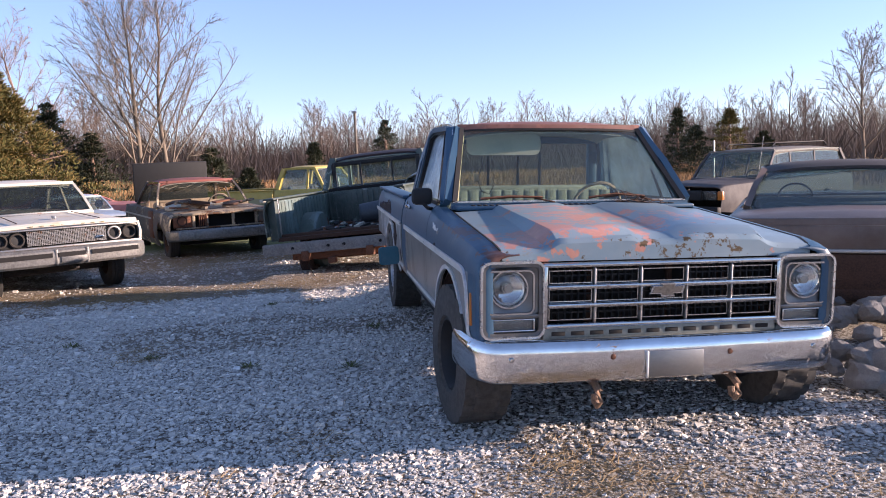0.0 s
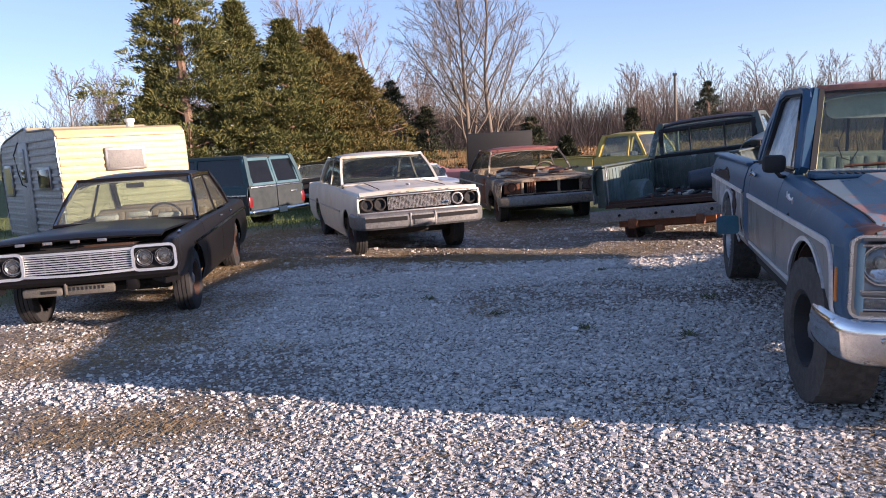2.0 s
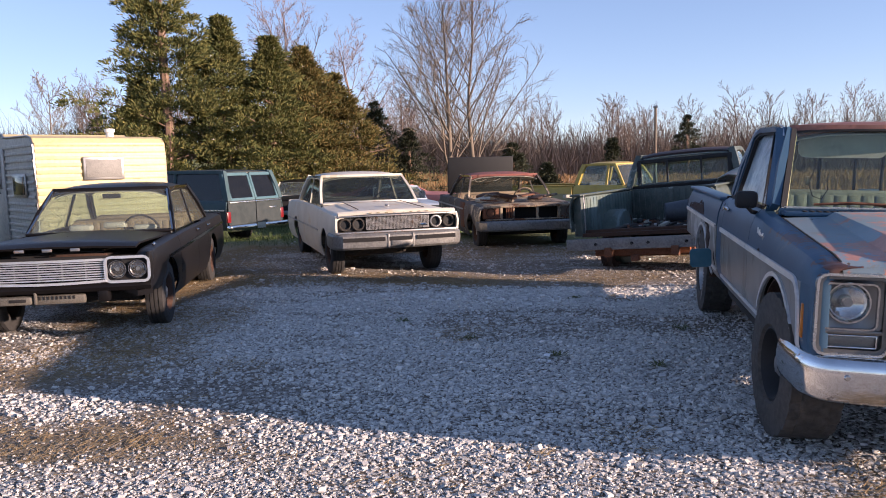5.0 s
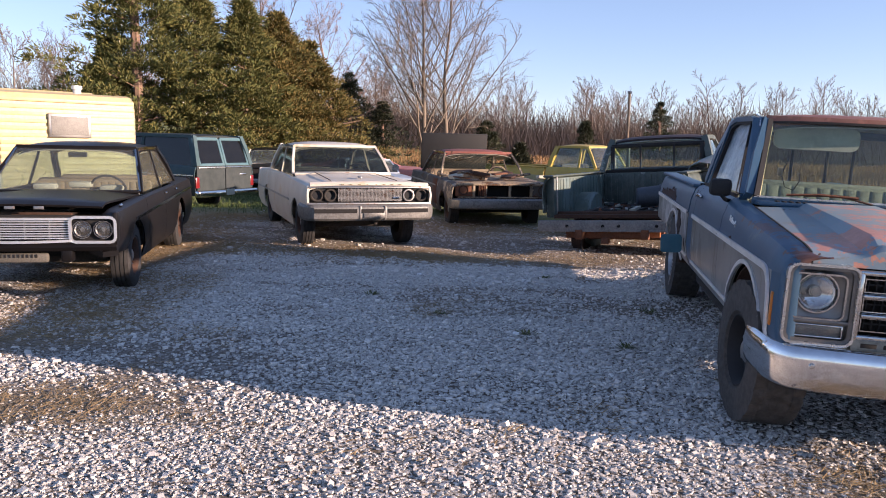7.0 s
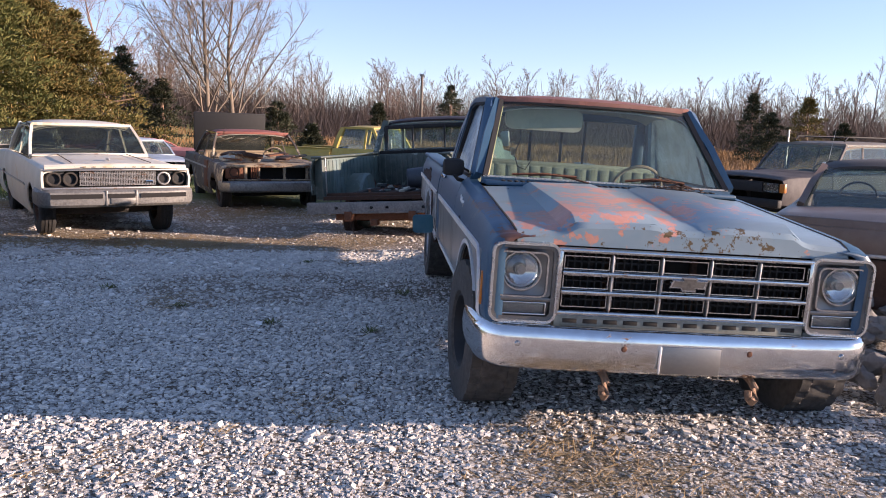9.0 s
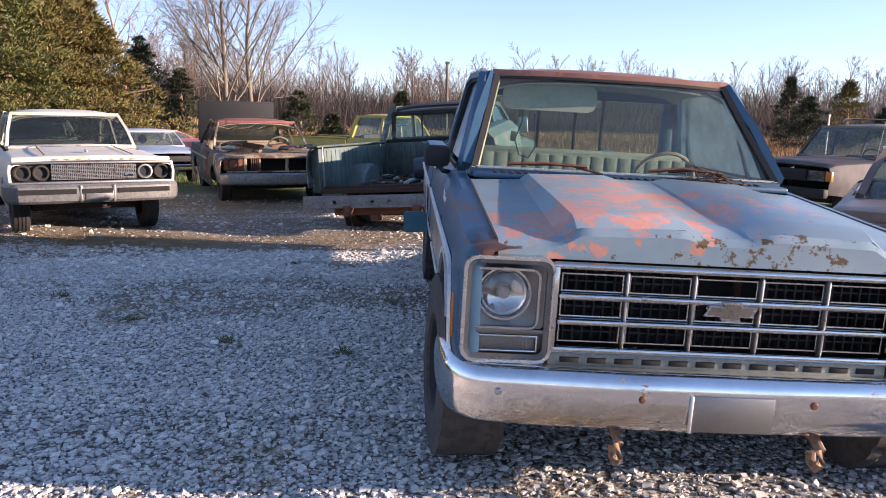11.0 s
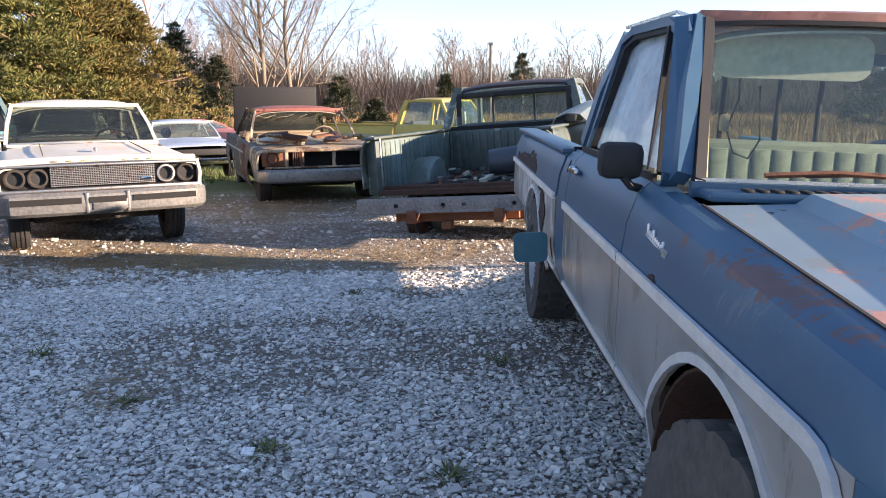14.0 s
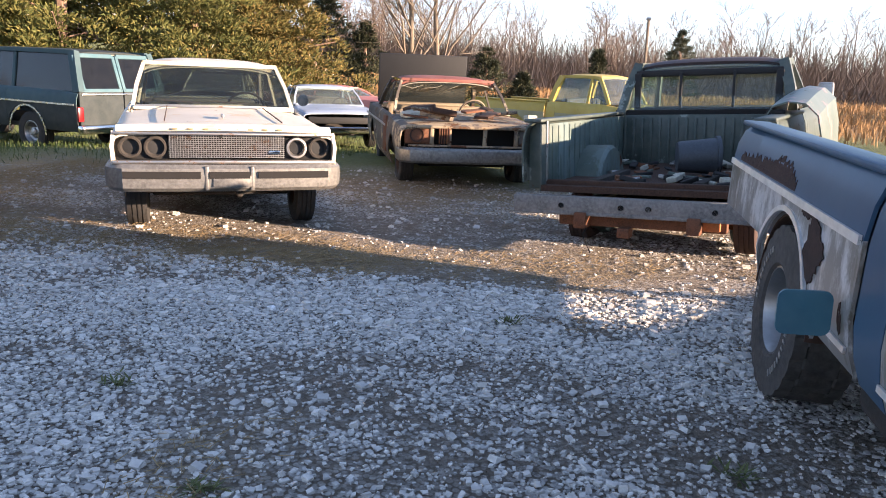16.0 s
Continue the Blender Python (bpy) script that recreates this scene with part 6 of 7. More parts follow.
    part("corner_leg", B(((-0.15, 0.2, 0.17), (0.06, 0.06, 0.34), 0.008), ((-0.15, 1.8, 0.17), (0.06, 0.06, 0.34), 0.008)), RUST_DARK, T)


travel_trailer()

# ---- cars beyond and beside ----
BROWN = paint("faded_brown_paint", (0.10, 0.066, 0.052), (0.16, 0.11, 0.09), 0.03, (0.15, 0.065, 0.035), 0.42, None, 0, 0.25, 33.0)
brown, _ = sedan("sedan_car", pose(6.45, 10.2, -0.03, 0, 0, 150), "faded brown sedan seen from its rusty bumperless tail", 0.98, 5.4, 0.86, 0.92, 0.96, (0.9, 4.2), (1.75, 2.3, 3.55, 4.15), 1.32, BROWN, plain("dark_vinyl_roof", (0.05, 0.042, 0.04), 0.8), None, (2.9,), 0.335)
part("rusty_tail", B(((0, 5.40, 0.50), (1.80, 0.05, 0.36), 0.03), ((0, 5.38, 0.36), (1.5, 0.10, 0.12), 0.03)), RUST_DARK, brown, "rusted tail panel where the bumper was")
part("tail_trim", B(((0, 5.42, 0.70), (1.84, 0.02, 0.03), 0.006)), CHROME_WORN, brown)
bars(brown, -0.60, -0.30, 5.425, 0.80, 0.022, 9, CHROME, "script_bar")
part("tail_upper", B(((0, 5.395, 0.80), (1.84, 0.04, 0.20), 0.03)), BROWN, brown)

DUSK = paint("dull_dark_blue_paint", (0.05, 0.045, 0.05), (0.10, 0.09, 0.09), 0.02, (0.13, 0.06, 0.035), 0.65, None, 0, 0.2, 36.0, spec=0.12)
wag, _ = sedan("station_wagon", pose(5.7, 13.4, -0.05, 0, 0, -60), "dusty dark wagon with a roof rack", 0.90, 4.6, 0.92, 0.96, 0.98, (0.8, 3.5), (1.5, 1.95, 4.35, 4.55), 1.50, DUSK, plain("tan_faded_roof", (0.20, 0.17, 0.14), 0.7), None, (2.4, 3.3), 0.34, top_w=0.84)
for s in (-1, 1):
    part("rack_rail", tube([(s * 0.5, 2.2, 1.54), (s * 0.5, 2.3, 1.62), (s * 0.5, 4.1, 1.62), (s * 0.5, 4.2, 1.54)], 0.014, 6), BLACK_PLASTIC, wag)
    part("headlight", B(((s * 0.66, -0.01, 0.74), (0.28, 0.04, 0.16), 0.01)), LENS, wag)
    part("indicator_lamp", B(((s * 0.86, 0.02, 0.74), (0.10, 0.06, 0.15), 0.01)), AMBER_LENS, wag)
for y in (2.5, 3.2, 3.9):
    part("rack_bar", B(((0, y, 1.61), (1.0, 0.04, 0.02), 0.005)), BLACK_PLASTIC, wag)
part("grille", B(((0, 0.02, 0.74), (0.95, 0.05, 0.18), 0.01)), BLACK_PLASTIC, wag)
part("front_bumper", B(((0, -0.06, 0.48), (1.78, 0.12, 0.14), 0.03)), BLACK_PLASTIC, wag)
part("aerial", tube([(0.7, 1.4, 0.97), (0.75, 1.5, 1.75)], 0.004, 5), ALU, wag)

SKY_BLUE = paint("silver_blue_paint", (0.30, 0.36, 0.45), (0.42, 0.48, 0.56), 0.01, rough=0.35, dust=0.15, seed=40)
ltb, _ = sedan("sedan_car", pose(-6.3, 19.3, -0.3, 0, 0, 34), "silvery blue low car parked behind the row", 0.92, 4.9, 0.80, 0.86, 0.86, (0.9, 3.7), (1.8, 2.3, 3.3, 4.0), 1.25, SKY_BLUE, SKY_BLUE, None, (2.9,), 0.32)
bumper(ltb, 0.9, -0.05, 0.45, 0.13)
part("grille", B(((0, 0.02, 0.64), (1.6, 0.05, 0.14), 0.02)), BLACK_PLASTIC, ltb)
PINK = paint("faded_red_paint", (0.42, 0.13, 0.115), (0.52, 0.22, 0.19), 0.02, rough=0.5, dust=0.2, seed=43)
red, _ = sedan("sedan_car", pose(-6.6, 25.6, -0.3, 0, 0, 82), "faded pinkish red long car at the back of the row", 0.95, 5.2, 0.84, 0.88, 0.88, (0.9, 3.8), (1.8, 2.3, 3.4, 4.1), 1.15, PINK, PINK, None, (2.9,), 0.33)
bumper(red, 0.93, -0.05, 0.45, 0.14)
part("grille", B(((0, 0.02, 0.66), (1.6, 0.05, 0.14), 0.02)), BLACK_PLASTIC, red)
old, _ = sedan("sedan_car", pose(-11.25, 21.9, -0.3, 0, 0, 20), "black and white old car with a dark hood on grass", 0.95, 5.0, 0.86, 0.92, 0.9, (0.9, 3.8), (1.7, 2.2, 3.4, 4.0), 1.42, WHITE, BLACK, BLACK, (2.9,), 0.33, fender=WHITE)
part("grille", B(((0, 0.02, 0.66), (1.75, 0.06, 0.30), 0.02)), DARK, old)
bumper(old, 0.93, -0.05, 0.45, 0.14, mat=CHROME_WORN)
RUSTY = paint("rust_red_paint", (0.20, 0.07, 0.045), (0.28, 0.11, 0.07), 0.12, (0.13, 0.06, 0.03), 0.75, (0.55, 0.52, 0.47), 0.04, 0.25, 46.0)
edge, _ = sedan("rusty_car", pose(-10.75, 7.35, -0.02, 0, 0, 80), "rust-red car with a pale roof at the grass edge", 0.9, 4.6, 0.84, 0.88, 0.88, (0.85, 3.5), (1.5, 1.95, 3.2, 3.8), 1.4, RUSTY, WHITE, None, (2.6,), 0.32)
bumper(edge, 0.88, -0.08, 0.5, 0.15, mat=CHROME_WORN)
part("grille", B(((0, 0.02, 0.66), (1.6, 0.05, 0.24), 0.02)), RUST_DARK, edge)


# ---- trees ----
def grow(seed, height, spread=0.5, limbs=14, twigs=8, fine=5, trunk_r=None, lean=0.0, clear=0.18, levels=3, droop=0.0, bulk=1.0, segs=(5, 3, 2)):
    """A bare tree as vertices and faces: a tapered trunk, limbs, branches and twigs."""
    rnd = random.Random(seed)
    V, F = [], []

    def limb(p, d, length, r0, r1, sides, count, wander):
        pts = [p]
        for i in range(count):
            d = (d + Vector((rnd.gauss(0, wander), rnd.gauss(0, wander), rnd.gauss(0, wander * 0.6) + 0.06 - droop))).normalized()
            p = p + d * (length / count)
            pts.append(p)
        base = len(V)
        for i, q in enumerate(pts):
            r = lerp(r0, r1, i / count)
            dd = (pts[min(i + 1, count)] - pts[max(i - 1, 0)]).normalized()
            u = dd.orthogonal().normalized()
            w = dd.cross(u)
            for k in range(sides):
                a = 2 * math.pi * k / sides
                V.append(tuple(q + (u * math.cos(a) + w * math.sin(a)) * r))
        for i in range(count):
            for k in range(sides):
                k2 = (k + 1) % sides
                F.append((base + i * sides + k, base + i * sides + k2, base + (i + 1) * sides + k2, base + (i + 1) * sides + k))
        return pts

    def fork(pts, length, r, level):
        count = (limbs, twigs, fine)[level]
        for i in range(count):
            f = lerp(clear if level == 0 else 0.2, 0.98, (i + rnd.random()) / count)
            j = min(len(pts) - 2, int(f * (len(pts) - 1)))
            q = pts[j].lerp(pts[j + 1], f * (len(pts) - 1) - j)
            along_ = (pts[j + 1] - pts[j]).normalized()
            a = rnd.uniform(0, 2 * math.pi)
            u = along_.orthogonal().normalized()
            out = (u * math.cos(a) + along_.cross(u) * math.sin(a))
            d = (along_ * rnd.uniform(0.75, 1.25) + out * (0.55 + spread * rnd.uniform(0.5, 1.1)) + Vector((0, 0, 0.25))).normalized()
            ln = length * (0.62 if level == 0 else 0.45) * (1.12 - 0.75 * f) * rnd.uniform(0.75, 1.2)
            rr = max(0.004 * bulk, r * (1 - f * 0.8) * 0.42)
            kid = limb(q, d, ln, rr, rr * 0.25, (5, 3, 3)[level], segs[level], (0.13, 0.16, 0.18)[level])
            if level + 1 < levels:
                fork(kid, ln, rr, level + 1)

    r = trunk_r or height * 0.016
    pts = limb(Vector((0, 0, -0.15)), Vector((lean, 0, 1)).normalized(), height, r, r * 0.12, 7, 9, 0.045)
    cut = len(F)
    fork(pts, height, r, 0)
    return V, F, cut


BARK = bark_like("grey_bark", (0.115, 0.09, 0.068), (0.23, 0.185, 0.14))
BARK_RED = bark_like("reddish_bark", (0.16, 0.10, 0.07), (0.30, 0.20, 0.14))
WOOD_FAR = bark_like("far_wood_bark", (0.095, 0.068, 0.052), (0.20, 0.145, 0.11), 3)
NEEDLES = island("cedar_needles", [(0.055, 0.085, 0.020), (0.10, 0.13, 0.028), (0.16, 0.165, 0.036), (0.085, 0.11, 0.024), (0.20, 0.16, 0.04)], 0.85, 20)
NEEDLES_DARK = island("dark_cedar_needles", [(0.022, 0.034, 0.016), (0.04, 0.05, 0.022), (0.065, 0.065, 0.028)], 0.85, 20)
NEEDLES_BROWN = island("browning_cedar_needles", [(0.075, 0.10, 0.024), (0.12, 0.13, 0.03), (0.17, 0.14, 0.035), (0.09, 0.11, 0.026), (0.24, 0.14, 0.036)], 0.85, 20)


def raw(name, V, F, mat, parent=None, sm=True):
    me = bpy.data.meshes.new(name)
    me.from_pydata(V, [], F)
    me.materials.append(mat)
    if sm:
        me.shade_smooth()
    ob = new(name, me)
    if parent:
        ob.parent = parent
    return ob


def bare_tree(x, y, h, seed, label, mat=None, name="bare_tree", **kw):
    t = thing(name, pose(x, y, land(x, y), 0, 0, seed * 40), label, "tree", "bare winter trees")
    V, F, cut = grow(seed, h, **kw)
    used = max(max(f) for f in F[:cut]) + 1
    raw("trunk", V[:used], F[:cut], mat or BARK, t)
    raw("crown", V[used:], [tuple(i - used for i in f) for f in F[cut:]], mat or BARK, t)
    return t


def cedar(x, y, h, r, seed, label, mat, clumps=260, blades=46, base=0.06, name="cedar_tree"):
    """A red cedar: trunk, ragged limbs, and a crown of many small sprays."""
    rnd = random.Random(seed)
    t = thing(name, pose(x, y, land(x, y) - 0.05, 0, 0, 0), label, "tree", "cedar trees")
    part("trunk", tube([(0, 0, 0), (0.06, 0.03, h * 0.3), (-0.03, 0.02, h * 0.65), (0, 0, h * 0.96)], 0.05 + h * 0.011, 7), BARK_RED, t)
    V, F = [], []
    for c in range(clumps):
        tier = rnd.random() ** 0.85 * h / 0.6
        f = min(0.995, base + (1 - base) * ((math.floor(tier) + 0.5 + rnd.gauss(0, 0.30)) * 0.6 / h))
        a = rnd.uniform(0, 2 * math.pi)
        lob = 0.95 + 0.22 * math.sin(3 * a + seed + 2.5 * f) + 0.45 * noise.noise((math.cos(a) * 1.5, math.sin(a) * 1.5, f * 6 + seed))
        R = r * lob * min(1.0, (1.02 - f) * 1.22) * (0.6 + 0.4 * min(1, f * 5)) * (0.72 + 0.5 * abs(math.sin(f * h * 1.9 + 2 * a + seed)))
        q = R * math.sqrt(rnd.uniform(0.10, 1.0))
        cx, cy, cz = q * math.cos(a), q * math.sin(a), f * h
        if c % 22 == 0:
            part("limb", tube([(0, 0, cz - q * 0.25), (cx * 0.6, cy * 0.6, cz - q * 0.08), (cx, cy, cz)], 0.022, 4), BARK_RED, t)
        size = rnd.uniform(0.16, 0.33) * (0.6 + 0.4 * (1 - f)) * (0.75 + r * 0.13)
        for _ in range(blades):
            u, v, w = rnd.gauss(0, 0.62), rnd.gauss(0, 0.62), rnd.gauss(0, 0.28)
            px, py, pz = cx + u * size, cy + v * size, max(0.1, cz + w * size)
            d = Vector((math.cos(a) * 0.5 + u * 0.8, math.sin(a) * 0.5 + v * 0.8, 0.55 + w * 0.6 + rnd.gauss(0, 0.3))).normalized()
            s = d.cross(Vector((rnd.gauss(0, 1), rnd.gauss(0, 1), rnd.gauss(0, 1)))).normalized()
            L, W = rnd.uniform(0.09, 0.21), rnd.uniform(0.014, 0.032)
            b0 = len(V)
            o = Vector((px, py, pz))
            V += [tuple(o), tuple(o + d * L * 0.45 + s * W), tuple(o + d * L), tuple(o + d * L * 0.45 - s * W)]
            F.append((b0, b0 + 1, b0 + 2, b0 + 3))
    raw("crown", V, F, mat, t, False)
    return t


CEDARS = [(-17.5, 24.5, 10.4, 3.1, 1, NEEDLES), (-16.2, 26.3, 7.6, 3.1, 2, NEEDLES), (-14.8, 27.4, 6.9, 3.3, 3, NEEDLES), (-14.1, 28.9, 6.7, 3.2, 4, NEEDLES_BROWN), (-13.3, 30.2, 5.7, 2.9, 5, NEEDLES_BROWN), (-17.9, 22.9, 4.0, 1.6, 6, NEEDLES), (-18.9, 24.9, 5.2, 1.8, 16, NEEDLES), (-13.4, 35.3, 4.9, 1.9, 7, NEEDLES_DARK), (-11.9, 35.9, 3.6, 1.7, 8, NEEDLES_DARK), (-8.2, 44.0, 2.9, 1.5, 9, NEEDLES_DARK), (-5.6, 39.3, 1.7, 0.8, 10, NEEDLES_DARK), (2.0, 59.7, 4.6, 1.9, 11, NEEDLES_DARK), (24.5, 49.2, 4.2, 1.8, 12, NEEDLES_BROWN), (21.5, 50.6, 4.4, 1.5, 13, NEEDLES_DARK), (20.5, 45.6, 3.1, 1.8, 14, NEEDLES_DARK), (-2.7, 46.5, 3.0, 1.0, 15, NEEDLES_DARK), (27.6, 50.5, 2.6, 1.6, 17, NEEDLES_DARK)]
for x, y, h, r, sd, mt in CEDARS:
    near = y < 33
    cedar(x, y, h, r, sd, {"cedar_needles": "green shaggy red cedar with a ragged pointed crown", "browning_cedar_needles": "olive cedar with browning orange sprays", "dark_cedar_needles": "small dark green cedar at the field edge"}[mt.name], mt, int(190 + 52 * h) if near else 150, 78 if near else 50)

bare_tree(-9.4, 34.6, 9.4, 21, "tall bare grey tree with a fan of fine twigs", limbs=26, twigs=12, fine=9, spread=0.5, clear=0.10, lean=-0.10, trunk_r=0.14, bulk=2.4)
bare_tree(-8.2, 34.8, 9.8, 22, "tall bare grey tree leaning slightly, dense fine twigs", limbs=26, twigs=12, fine=9, spread=0.5, clear=0.10, lean=0.12, trunk_r=0.13, bulk=2.4)
bare_tree(-17.7, 35.6, 9.6, 23, "bare reddish tree spreading behind the cedars", BARK_RED, limbs=22, twigs=10, fine=8, spread=0.7, clear=0.2, bulk=2.6)
bare_tree(-15.5, 39.2, 8.2, 24, "bare reddish tree with wide open branches", BARK_RED, limbs=20, twigs=10, fine=8, spread=0.7, clear=0.2, bulk=2.6)
bare_tree(-57.6, 47.4, 7.4, 25, "small bare tree on the grassy rise", limbs=20, twigs=9, fine=6, spread=0.6, bulk=5)
bare_tree(-62.5, 51.0, 6.8, 26, "bare grey tree on the grassy rise", limbs=20, twigs=9, fine=6, spread=0.6, bulk=5)
bare_tree(-15.4, 9.6, 10.5, 27, "big bare tree with overhanging branches", limbs=16, twigs=8, fine=6, spread=0.9, clear=0.3)
bare_tree(31.3, 45.2, 7.8, 28, "round-headed bare tree at the field edge", limbs=24, twigs=10, fine=7, spread=0.7, clear=0.15, bulk=4)
bare_tree(23.0, 27.5, 9.0, 29, "bare tree with arching twigs", limbs=14, twigs=8, fine=6, spread=0.9)

for k, (x, y, h) in enumerate(((-40, 68, 6.5), (-47, 62, 5.5), (-53, 58, 7.0), (-59, 54, 5.0), (-66, 50, 6.5), (-71, 44, 6.0))):
    bare_tree(x, y, h, 60 + k, "bare grey tree on the crest of the grassy rise", limbs=16, twigs=8, fine=5, spread=0.7, bulk=6, segs=(4, 2, 1))


def wood_belt():
    """The far belt of winter woods: many bare trees and brush as one mass."""
    rnd = random.Random(77)
    kinds = []
    for k in range(6):
        V, F, c = grow(200 + k, 8.0, spread=0.45, limbs=12, twigs=7, fine=3, clear=0.3 if k % 2 else 0.12, bulk=6.0, trunk_r=0.13, levels=3, segs=(4, 2, 1))
        kinds.append((np.array(V), np.array(F)))
    VV, FF, base = [], [], 0
    for k in range(330):
        # From 275 on: unseen trees added behind the camera, to darken chrome reflections.
        az = radians(rnd.uniform(-42, 44)) if k < 275 else radians(rnd.uniform(125, 300))
        d = rnd.uniform(74, 118) + (22 if az > radians(6) else 0) - (45 if k >= 275 else 0)
        x, y = d * math.sin(az), d * math.cos(az)
        if x < -38 and 0 < y < 60:
            continue
        v, f = kinds[k % 6]
        s = rnd.uniform(0.55, 1.05) * (1.0 if rnd.random() < 0.7 else 0.7)
        a = rnd.uniform(0, 6.28)
        R = np.array([[math.cos(a), -math.sin(a), 0], [math.sin(a), math.cos(a), 0], [0, 0, 1]])
        VV.append(v @ R.T * s + np.array([x, y, land(x, y)]))
        FF.append(f + base)
        base += len(v)
    V = np.vstack(VV)
    F = np.vstack(FF)
    ob = raw("winter_woods", V.tolist(), F.tolist(), WOOD_FAR)
    tagged(ob, "belt of bare grey-brown winter woods beyond the field", "woods", kind="stuff")
    V, F = [], []
    for k in range(34000):
        az = radians(rnd.uniform(-46, 46))
        d = rnd.uniform(70, 150)
        x, y = d * math.sin(az), d * math.cos(az)
        if x < -38 and y < 60:
            continue
        z = land(x, y)
        h = rnd.uniform(1.0, 6.4) * rnd.uniform(0.6, 1.0)
        lx, ly = rnd.gauss(0, 0.4) * h, rnd.gauss(0, 0.4) * h
        w = rnd.uniform(0.03, 0.075)
        b0 = len(V)
        V += [(x - w, y, z), (x + w, y, z), (x + lx + w * 0.3, y + ly, z + h), (x, y + w, z), (x + lx, y + ly, z + h)]
        F += [(b0, b0 + 1, b0 + 2), (b0 + 1, b0 + 3, b0 + 4)]
    ob = raw("brush", V, F, WOOD_FAR, None, False)
    tagged(ob, "tangle of bare brush and saplings below the woods", "brush", kind="stuff")


wood_belt()
po = thing("utility_pole", pose(-0.3, 62, land(-0.3, 62)), "grey wooden utility pole with a small cap", "pole")
part("shaft", tube([(0, 0, 0), (0, 0, 5.4)], 0.10, 8), BARK, po)
part("cap", B(((0, 0, 5.5), (0.35, 0.3, 0.2), 0.04)), ALU, po)
po = thing("fence_post", pose(19.0, 40, land(19, 40)), "thin pale metal post standing in brush", "post")
part("shaft", tube([(0, 0, 0), (0.03, 0, 2.2)], 0.045, 6), ALU, po)


# ---- loose ground cover ----
def scatter_stones():
    rnd = random.Random(9)
    bm = bmesh.new()
    bmesh.ops.create_cube(bm, size=1.5)
    bmesh.ops.triangulate(bm, faces=bm.faces[:])
    base_v = np.array([v.co[:] for v in bm.verts])
    base_f = np.array([[v.index for v in f.verts] for f in bm.faces])
    bm.free()
    shapes = []
    r2 = np.random.RandomState(4)
    for k in range(24):
        v = (base_v + 0.42 * (r2.rand(8, 3) - 0.5)) * (1 + 0.3 * (r2.rand(8, 1) - 0.5)) * np.array([1.0, 0.55 + 0.4 * r2.rand(), 0.35 + 0.35 * r2.rand()])
        shapes.append(v)
    VV, FF, base, made = [], [], 0, 0
    while made < 112000:
        u = rnd.random()
        if u < 0.34:
            x, y = rnd.gauss(-1.0, 2.3), rnd.triangular(-1.2, 5.2, 3.4)
        elif u < 0.74:
            x, y = rnd.uniform(-5.5, 0.7), rnd.uniform(4.6, 9.2)
        else:
            x, y = rnd.uniform(-8.0, 4.0), rnd.uniform(2.0, 14.5)
        if rnd.random() > gravelly(x, y) or rnd.random() < strawy(x, y) * 0.8:
            continue
        if rnd.random() < 0.70 * bare(x, y):
            continue
        made += 1
        s = 0.0062 + 0.011 * rnd.random() ** 2.0 + (0.014 if rnd.random() < 0.025 else 0)
        s *= 1.3 if y > 8 else (0.72 if y < 3.6 else 1.0)
        a, bt = rnd.uniform(0, 6.28), rnd.gauss(0, 0.3)
        ca, sa, cb, sb = math.cos(a), math.sin(a), math.cos(bt), math.sin(bt)
        R = np.array([[ca, -sa * cb, sa * sb], [sa, ca * cb, -ca * sb], [0, sb, cb]])
        VV.append(shapes[made % 24] @ R.T * s + np.array([x, y, land(x, y) + s * 0.25]))
        FF.append(base_f + base)
        base += 8
    ob = raw("gravel_stones", np.vstack(VV).tolist(), np.vstack(FF).tolist(), island("crushed_limestone", [(0.42, 0.40, 0.38), (0.74, 0.71, 0.67), (0.60, 0.57, 0.53), (0.93, 0.90, 0.85), (0.50, 0.475, 0.445), (0.84, 0.79, 0.72)], 0.9, 45, 0.3), None, False)
    tagged(ob, "loose pale crushed limestone gravel", "gravel", kind="stuff")


def scatter_blades(name, label, cat, mat, count, box, keep, length, lie, width):
    rnd = random.Random(len(name) * 13)
    V, F, made, tries = [], [], 0, 0
    while made < count and tries < count * 12:
        tries += 1
        x, y = rnd.uniform(box[0], box[1]), rnd.uniform(box[2], box[3])
        if rnd.random() > keep(x, y):
            continue
        made += 1
        z = land(x, y)
        a = rnd.uniform(0, 6.28)
        L = rnd.uniform(*length)
        up = rnd.uniform(*lie)
        d = Vector((math.cos(a) * (1 - up), math.sin(a) * (1 - up), up)).normalized()
        s = Vector((-math.sin(a), math.cos(a), 0)) * width * (0.6 + 0.8 * rnd.random()) + Vector((0, 0, width * 0.4))
        o = Vector((x, y, z + 0.004 + (0 if up > 0.3 else rnd.random() * 0.022)))
        b0 = len(V)
        V += [tuple(o - s), tuple(o + s), tuple(o + d * L + s * 0.3), tuple(o + d * L - s * 0.3)]
        F.append((b0, b0 + 1, b0 + 2, b0 + 3))
    ob = raw(name, V, F, mat, None, False)
    tagged(ob, label, cat, kind="stuff")


scatter_stones()
scatter_blades("straw_litter", "dry trampled straw and leaf litter on gravel", "straw", island("dry_straw", [(0.34, 0.24, 0.11), (0.52, 0.40, 0.20), (0.42, 0.29, 0.13), (0.28, 0.18, 0.09)], 0.9, 30), 42000, (-8, 2.2, 2.6, 13.5), lambda x, y: strawy(x, y), (0.03, 0.12), (0.0, 0.14), 0.0022)
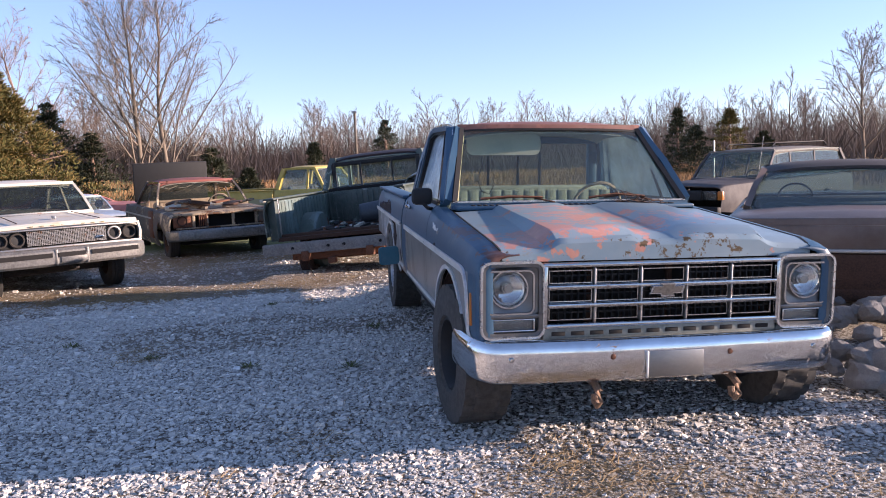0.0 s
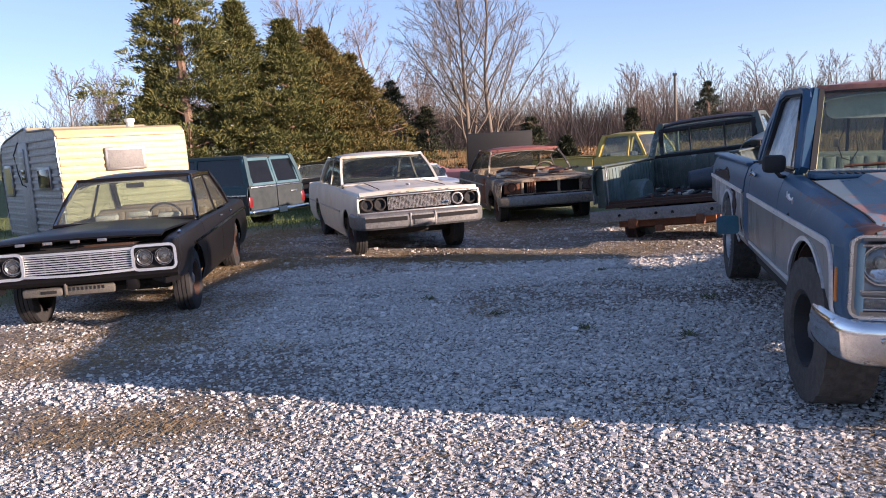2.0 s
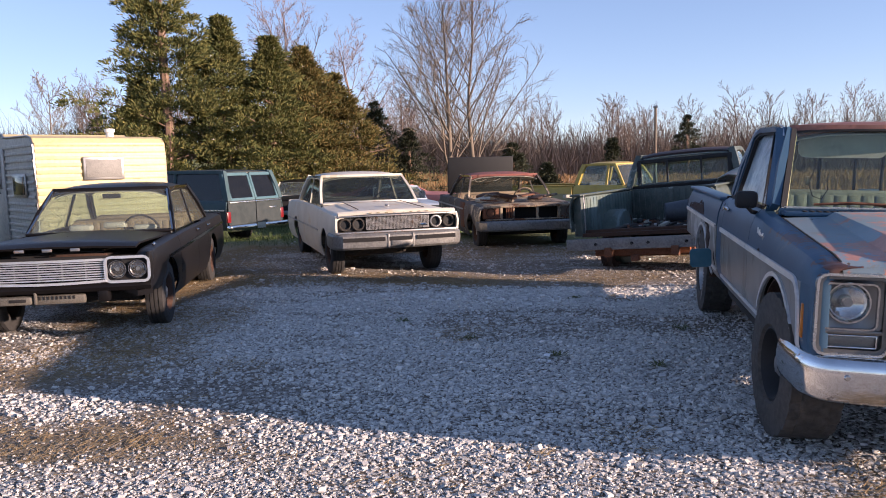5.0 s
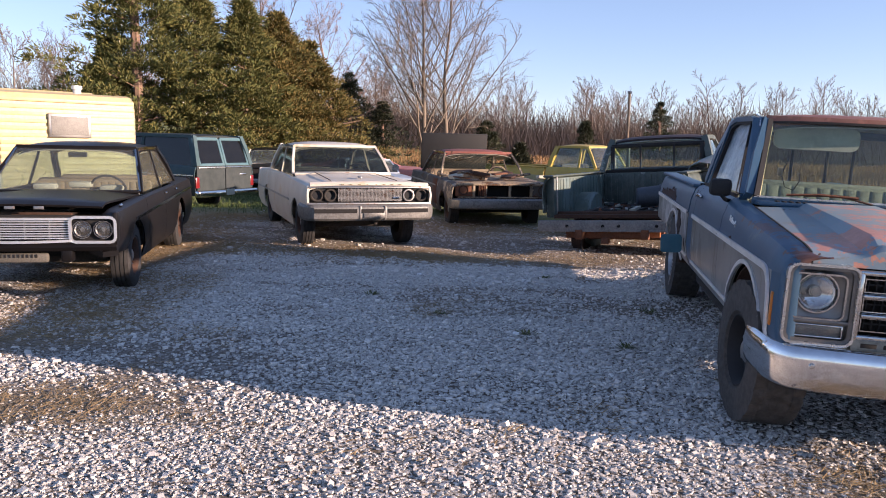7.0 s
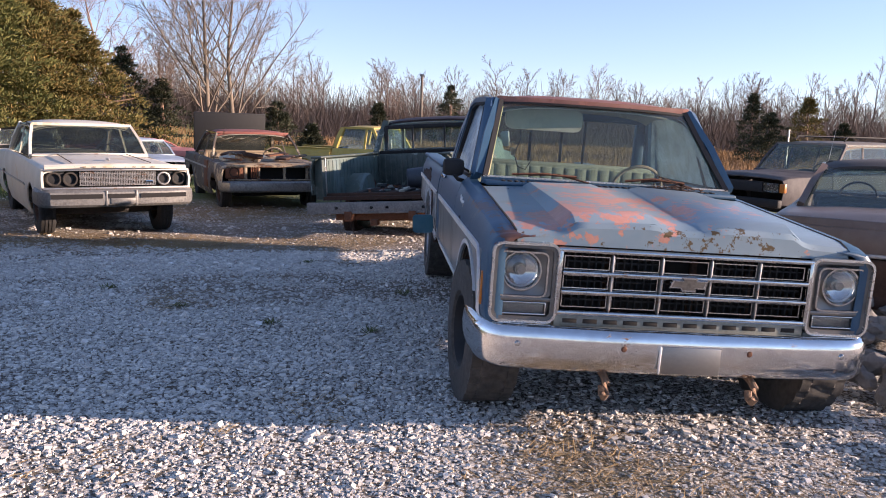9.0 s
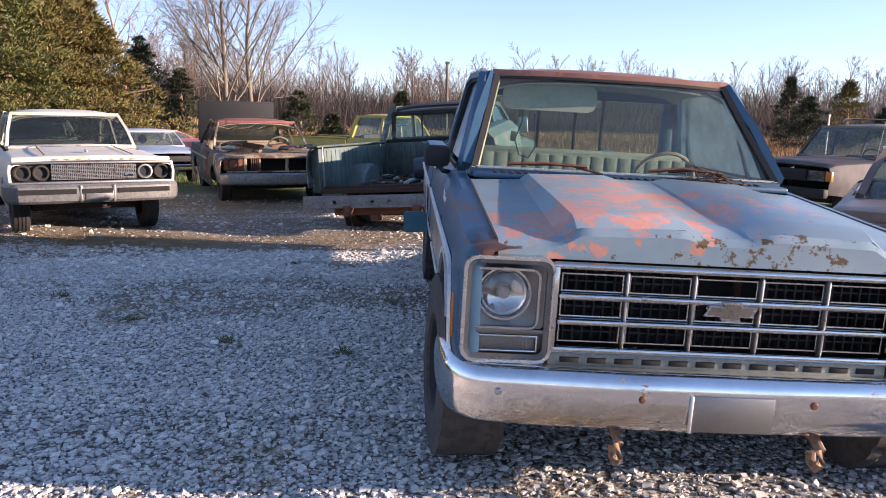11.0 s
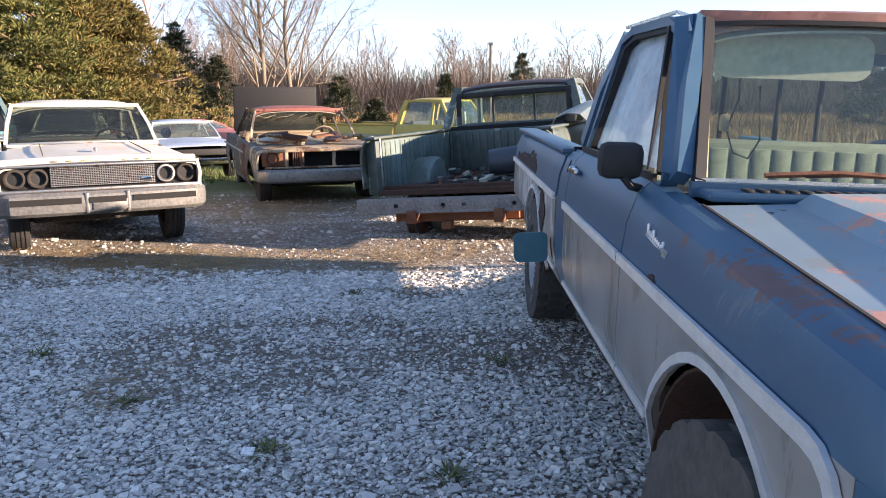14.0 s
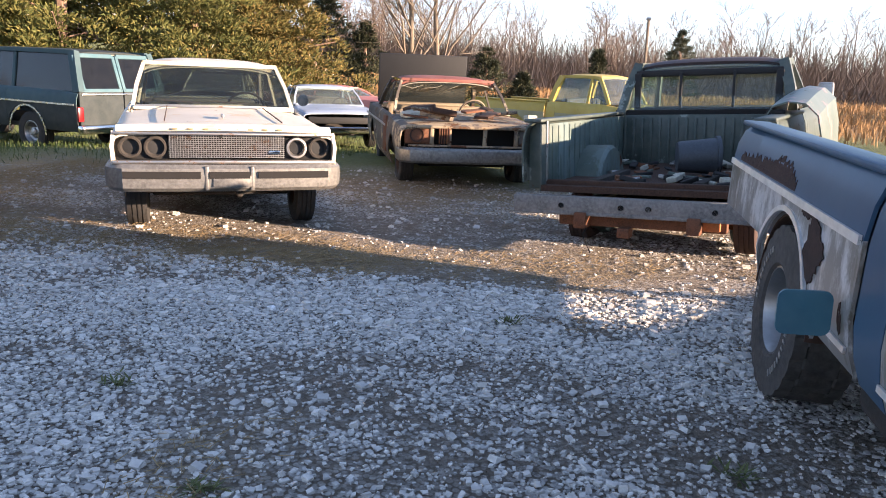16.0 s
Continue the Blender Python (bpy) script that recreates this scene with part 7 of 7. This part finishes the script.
scatter_blades("grass_blades", "short winter grass, green with dry tips", "grass", island("winter_grass", [(0.06, 0.10, 0.022), (0.11, 0.15, 0.035), (0.20, 0.19, 0.06), (0.08, 0.12, 0.03)], 0.85, 30), 42000, (-24, -5, 5, 26), lambda x, y: 1 - gravelly(x, y), (0.05, 0.12), (0.5, 0.9), 0.006)
scatter_blades("dry_field_grass", "tall dry orange-brown field grass", "grass", island("dry_field_grass", [(0.34, 0.19, 0.075), (0.42, 0.26, 0.11), (0.26, 0.145, 0.06)], 0.9, 10), 30000, (-26, 30, 30, 66), lambda x, y: 1.0 if y > 33 else 0.3, (0.2, 0.5), (0.65, 0.95), 0.02)

weeds = [(-0.93, 5.75), (-0.15, 5.55), (-1.75, 6.2), (-1.05, 8.4), (-2.6, 6.9), (0.05, 6.9)]
WEED = island("weed_leaf", [(0.06, 0.09, 0.02), (0.10, 0.12, 0.03), (0.15, 0.14, 0.05)], 0.8, 30)
for i, (x, y) in enumerate(weeds):
    rnd = random.Random(i)
    V, F = [], []
    for k in range(46):
        a, L = rnd.uniform(0, 6.28), rnd.uniform(0.03, 0.09)
        d = Vector((math.cos(a), math.sin(a), rnd.uniform(0.1, 0.7))).normalized()
        o = Vector((rnd.gauss(0, 0.03), rnd.gauss(0, 0.03), 0.005))
        s = Vector((-math.sin(a), math.cos(a), 0)) * 0.006
        b0 = len(V)
        V += [tuple(o), tuple(o + d * L * 0.5 + s), tuple(o + d * L), tuple(o + d * L * 0.5 - s)]
        F.append((b0, b0 + 1, b0 + 2, b0 + 3))
    ob = raw("weed_tuft", V, F, WEED, None, False)
    ob.location = (x, y, land(x, y))
    tagged(ob, "small green weed tuft growing in gravel", "weed", "weeds in the gravel")

# broken rock heaped beside the blue pickup
ROCK = plain("grey_broken_rock", (0.21, 0.20, 0.19), 0.92, 0, 0.45, 5, 0.5, depth=0.02)
rock_meshes = []
for k in range(8):
    rnd = random.Random(50 + k)
    bm = bmesh.new()
    bmesh.ops.create_icosphere(bm, subdivisions=2, radius=1.0)
    for v in bm.verts:
        c = v.co.copy()
        v.co = c * (1 + 0.38 * noise.noise(c * 1.1 + Vector((k * 7, 0, 0)))) * 1.0
        v.co = Vector((round(v.co.x * 2.2) / 2.2 * 0.5 + v.co.x * 0.5, v.co.y * rnd.uniform(0.75, 0.8), v.co.z * 0.66))
    rock_meshes.append(mesh_of("rock", bm, ROCK))
rnd = random.Random(3)
# Added rocks carry the heap on unseen, keeping low sun from under the truck.
for i in range(230):
    x, y = rnd.uniform(2.66, 4.3), rnd.uniform(3.2, 7.4)
    if x < 2.8 and y > 3.7:
        continue
    s = rnd.uniform(0.04, 0.08) if i % 3 == 0 else rnd.uniform(0.07, 0.13)
    ob = new("rock", rock_meshes[i % 8])
    heap = 0.36 * max(0, 1 - abs(x - 3.4) / 0.9) * smooth(3.3, 4.7, y) * smooth(7.6, 6.6, y)
    ob.matrix_world = pose(x, y, land(x, y) + s * 0.35 + heap, rnd.uniform(-25, 25), rnd.uniform(-25, 25), rnd.uniform(0, 360)) @ Matrix.Diagonal((s, s, s, 1))
    tagged(ob, "angular grey rock in a heap on gravel", "rock", "heap of broken rock")
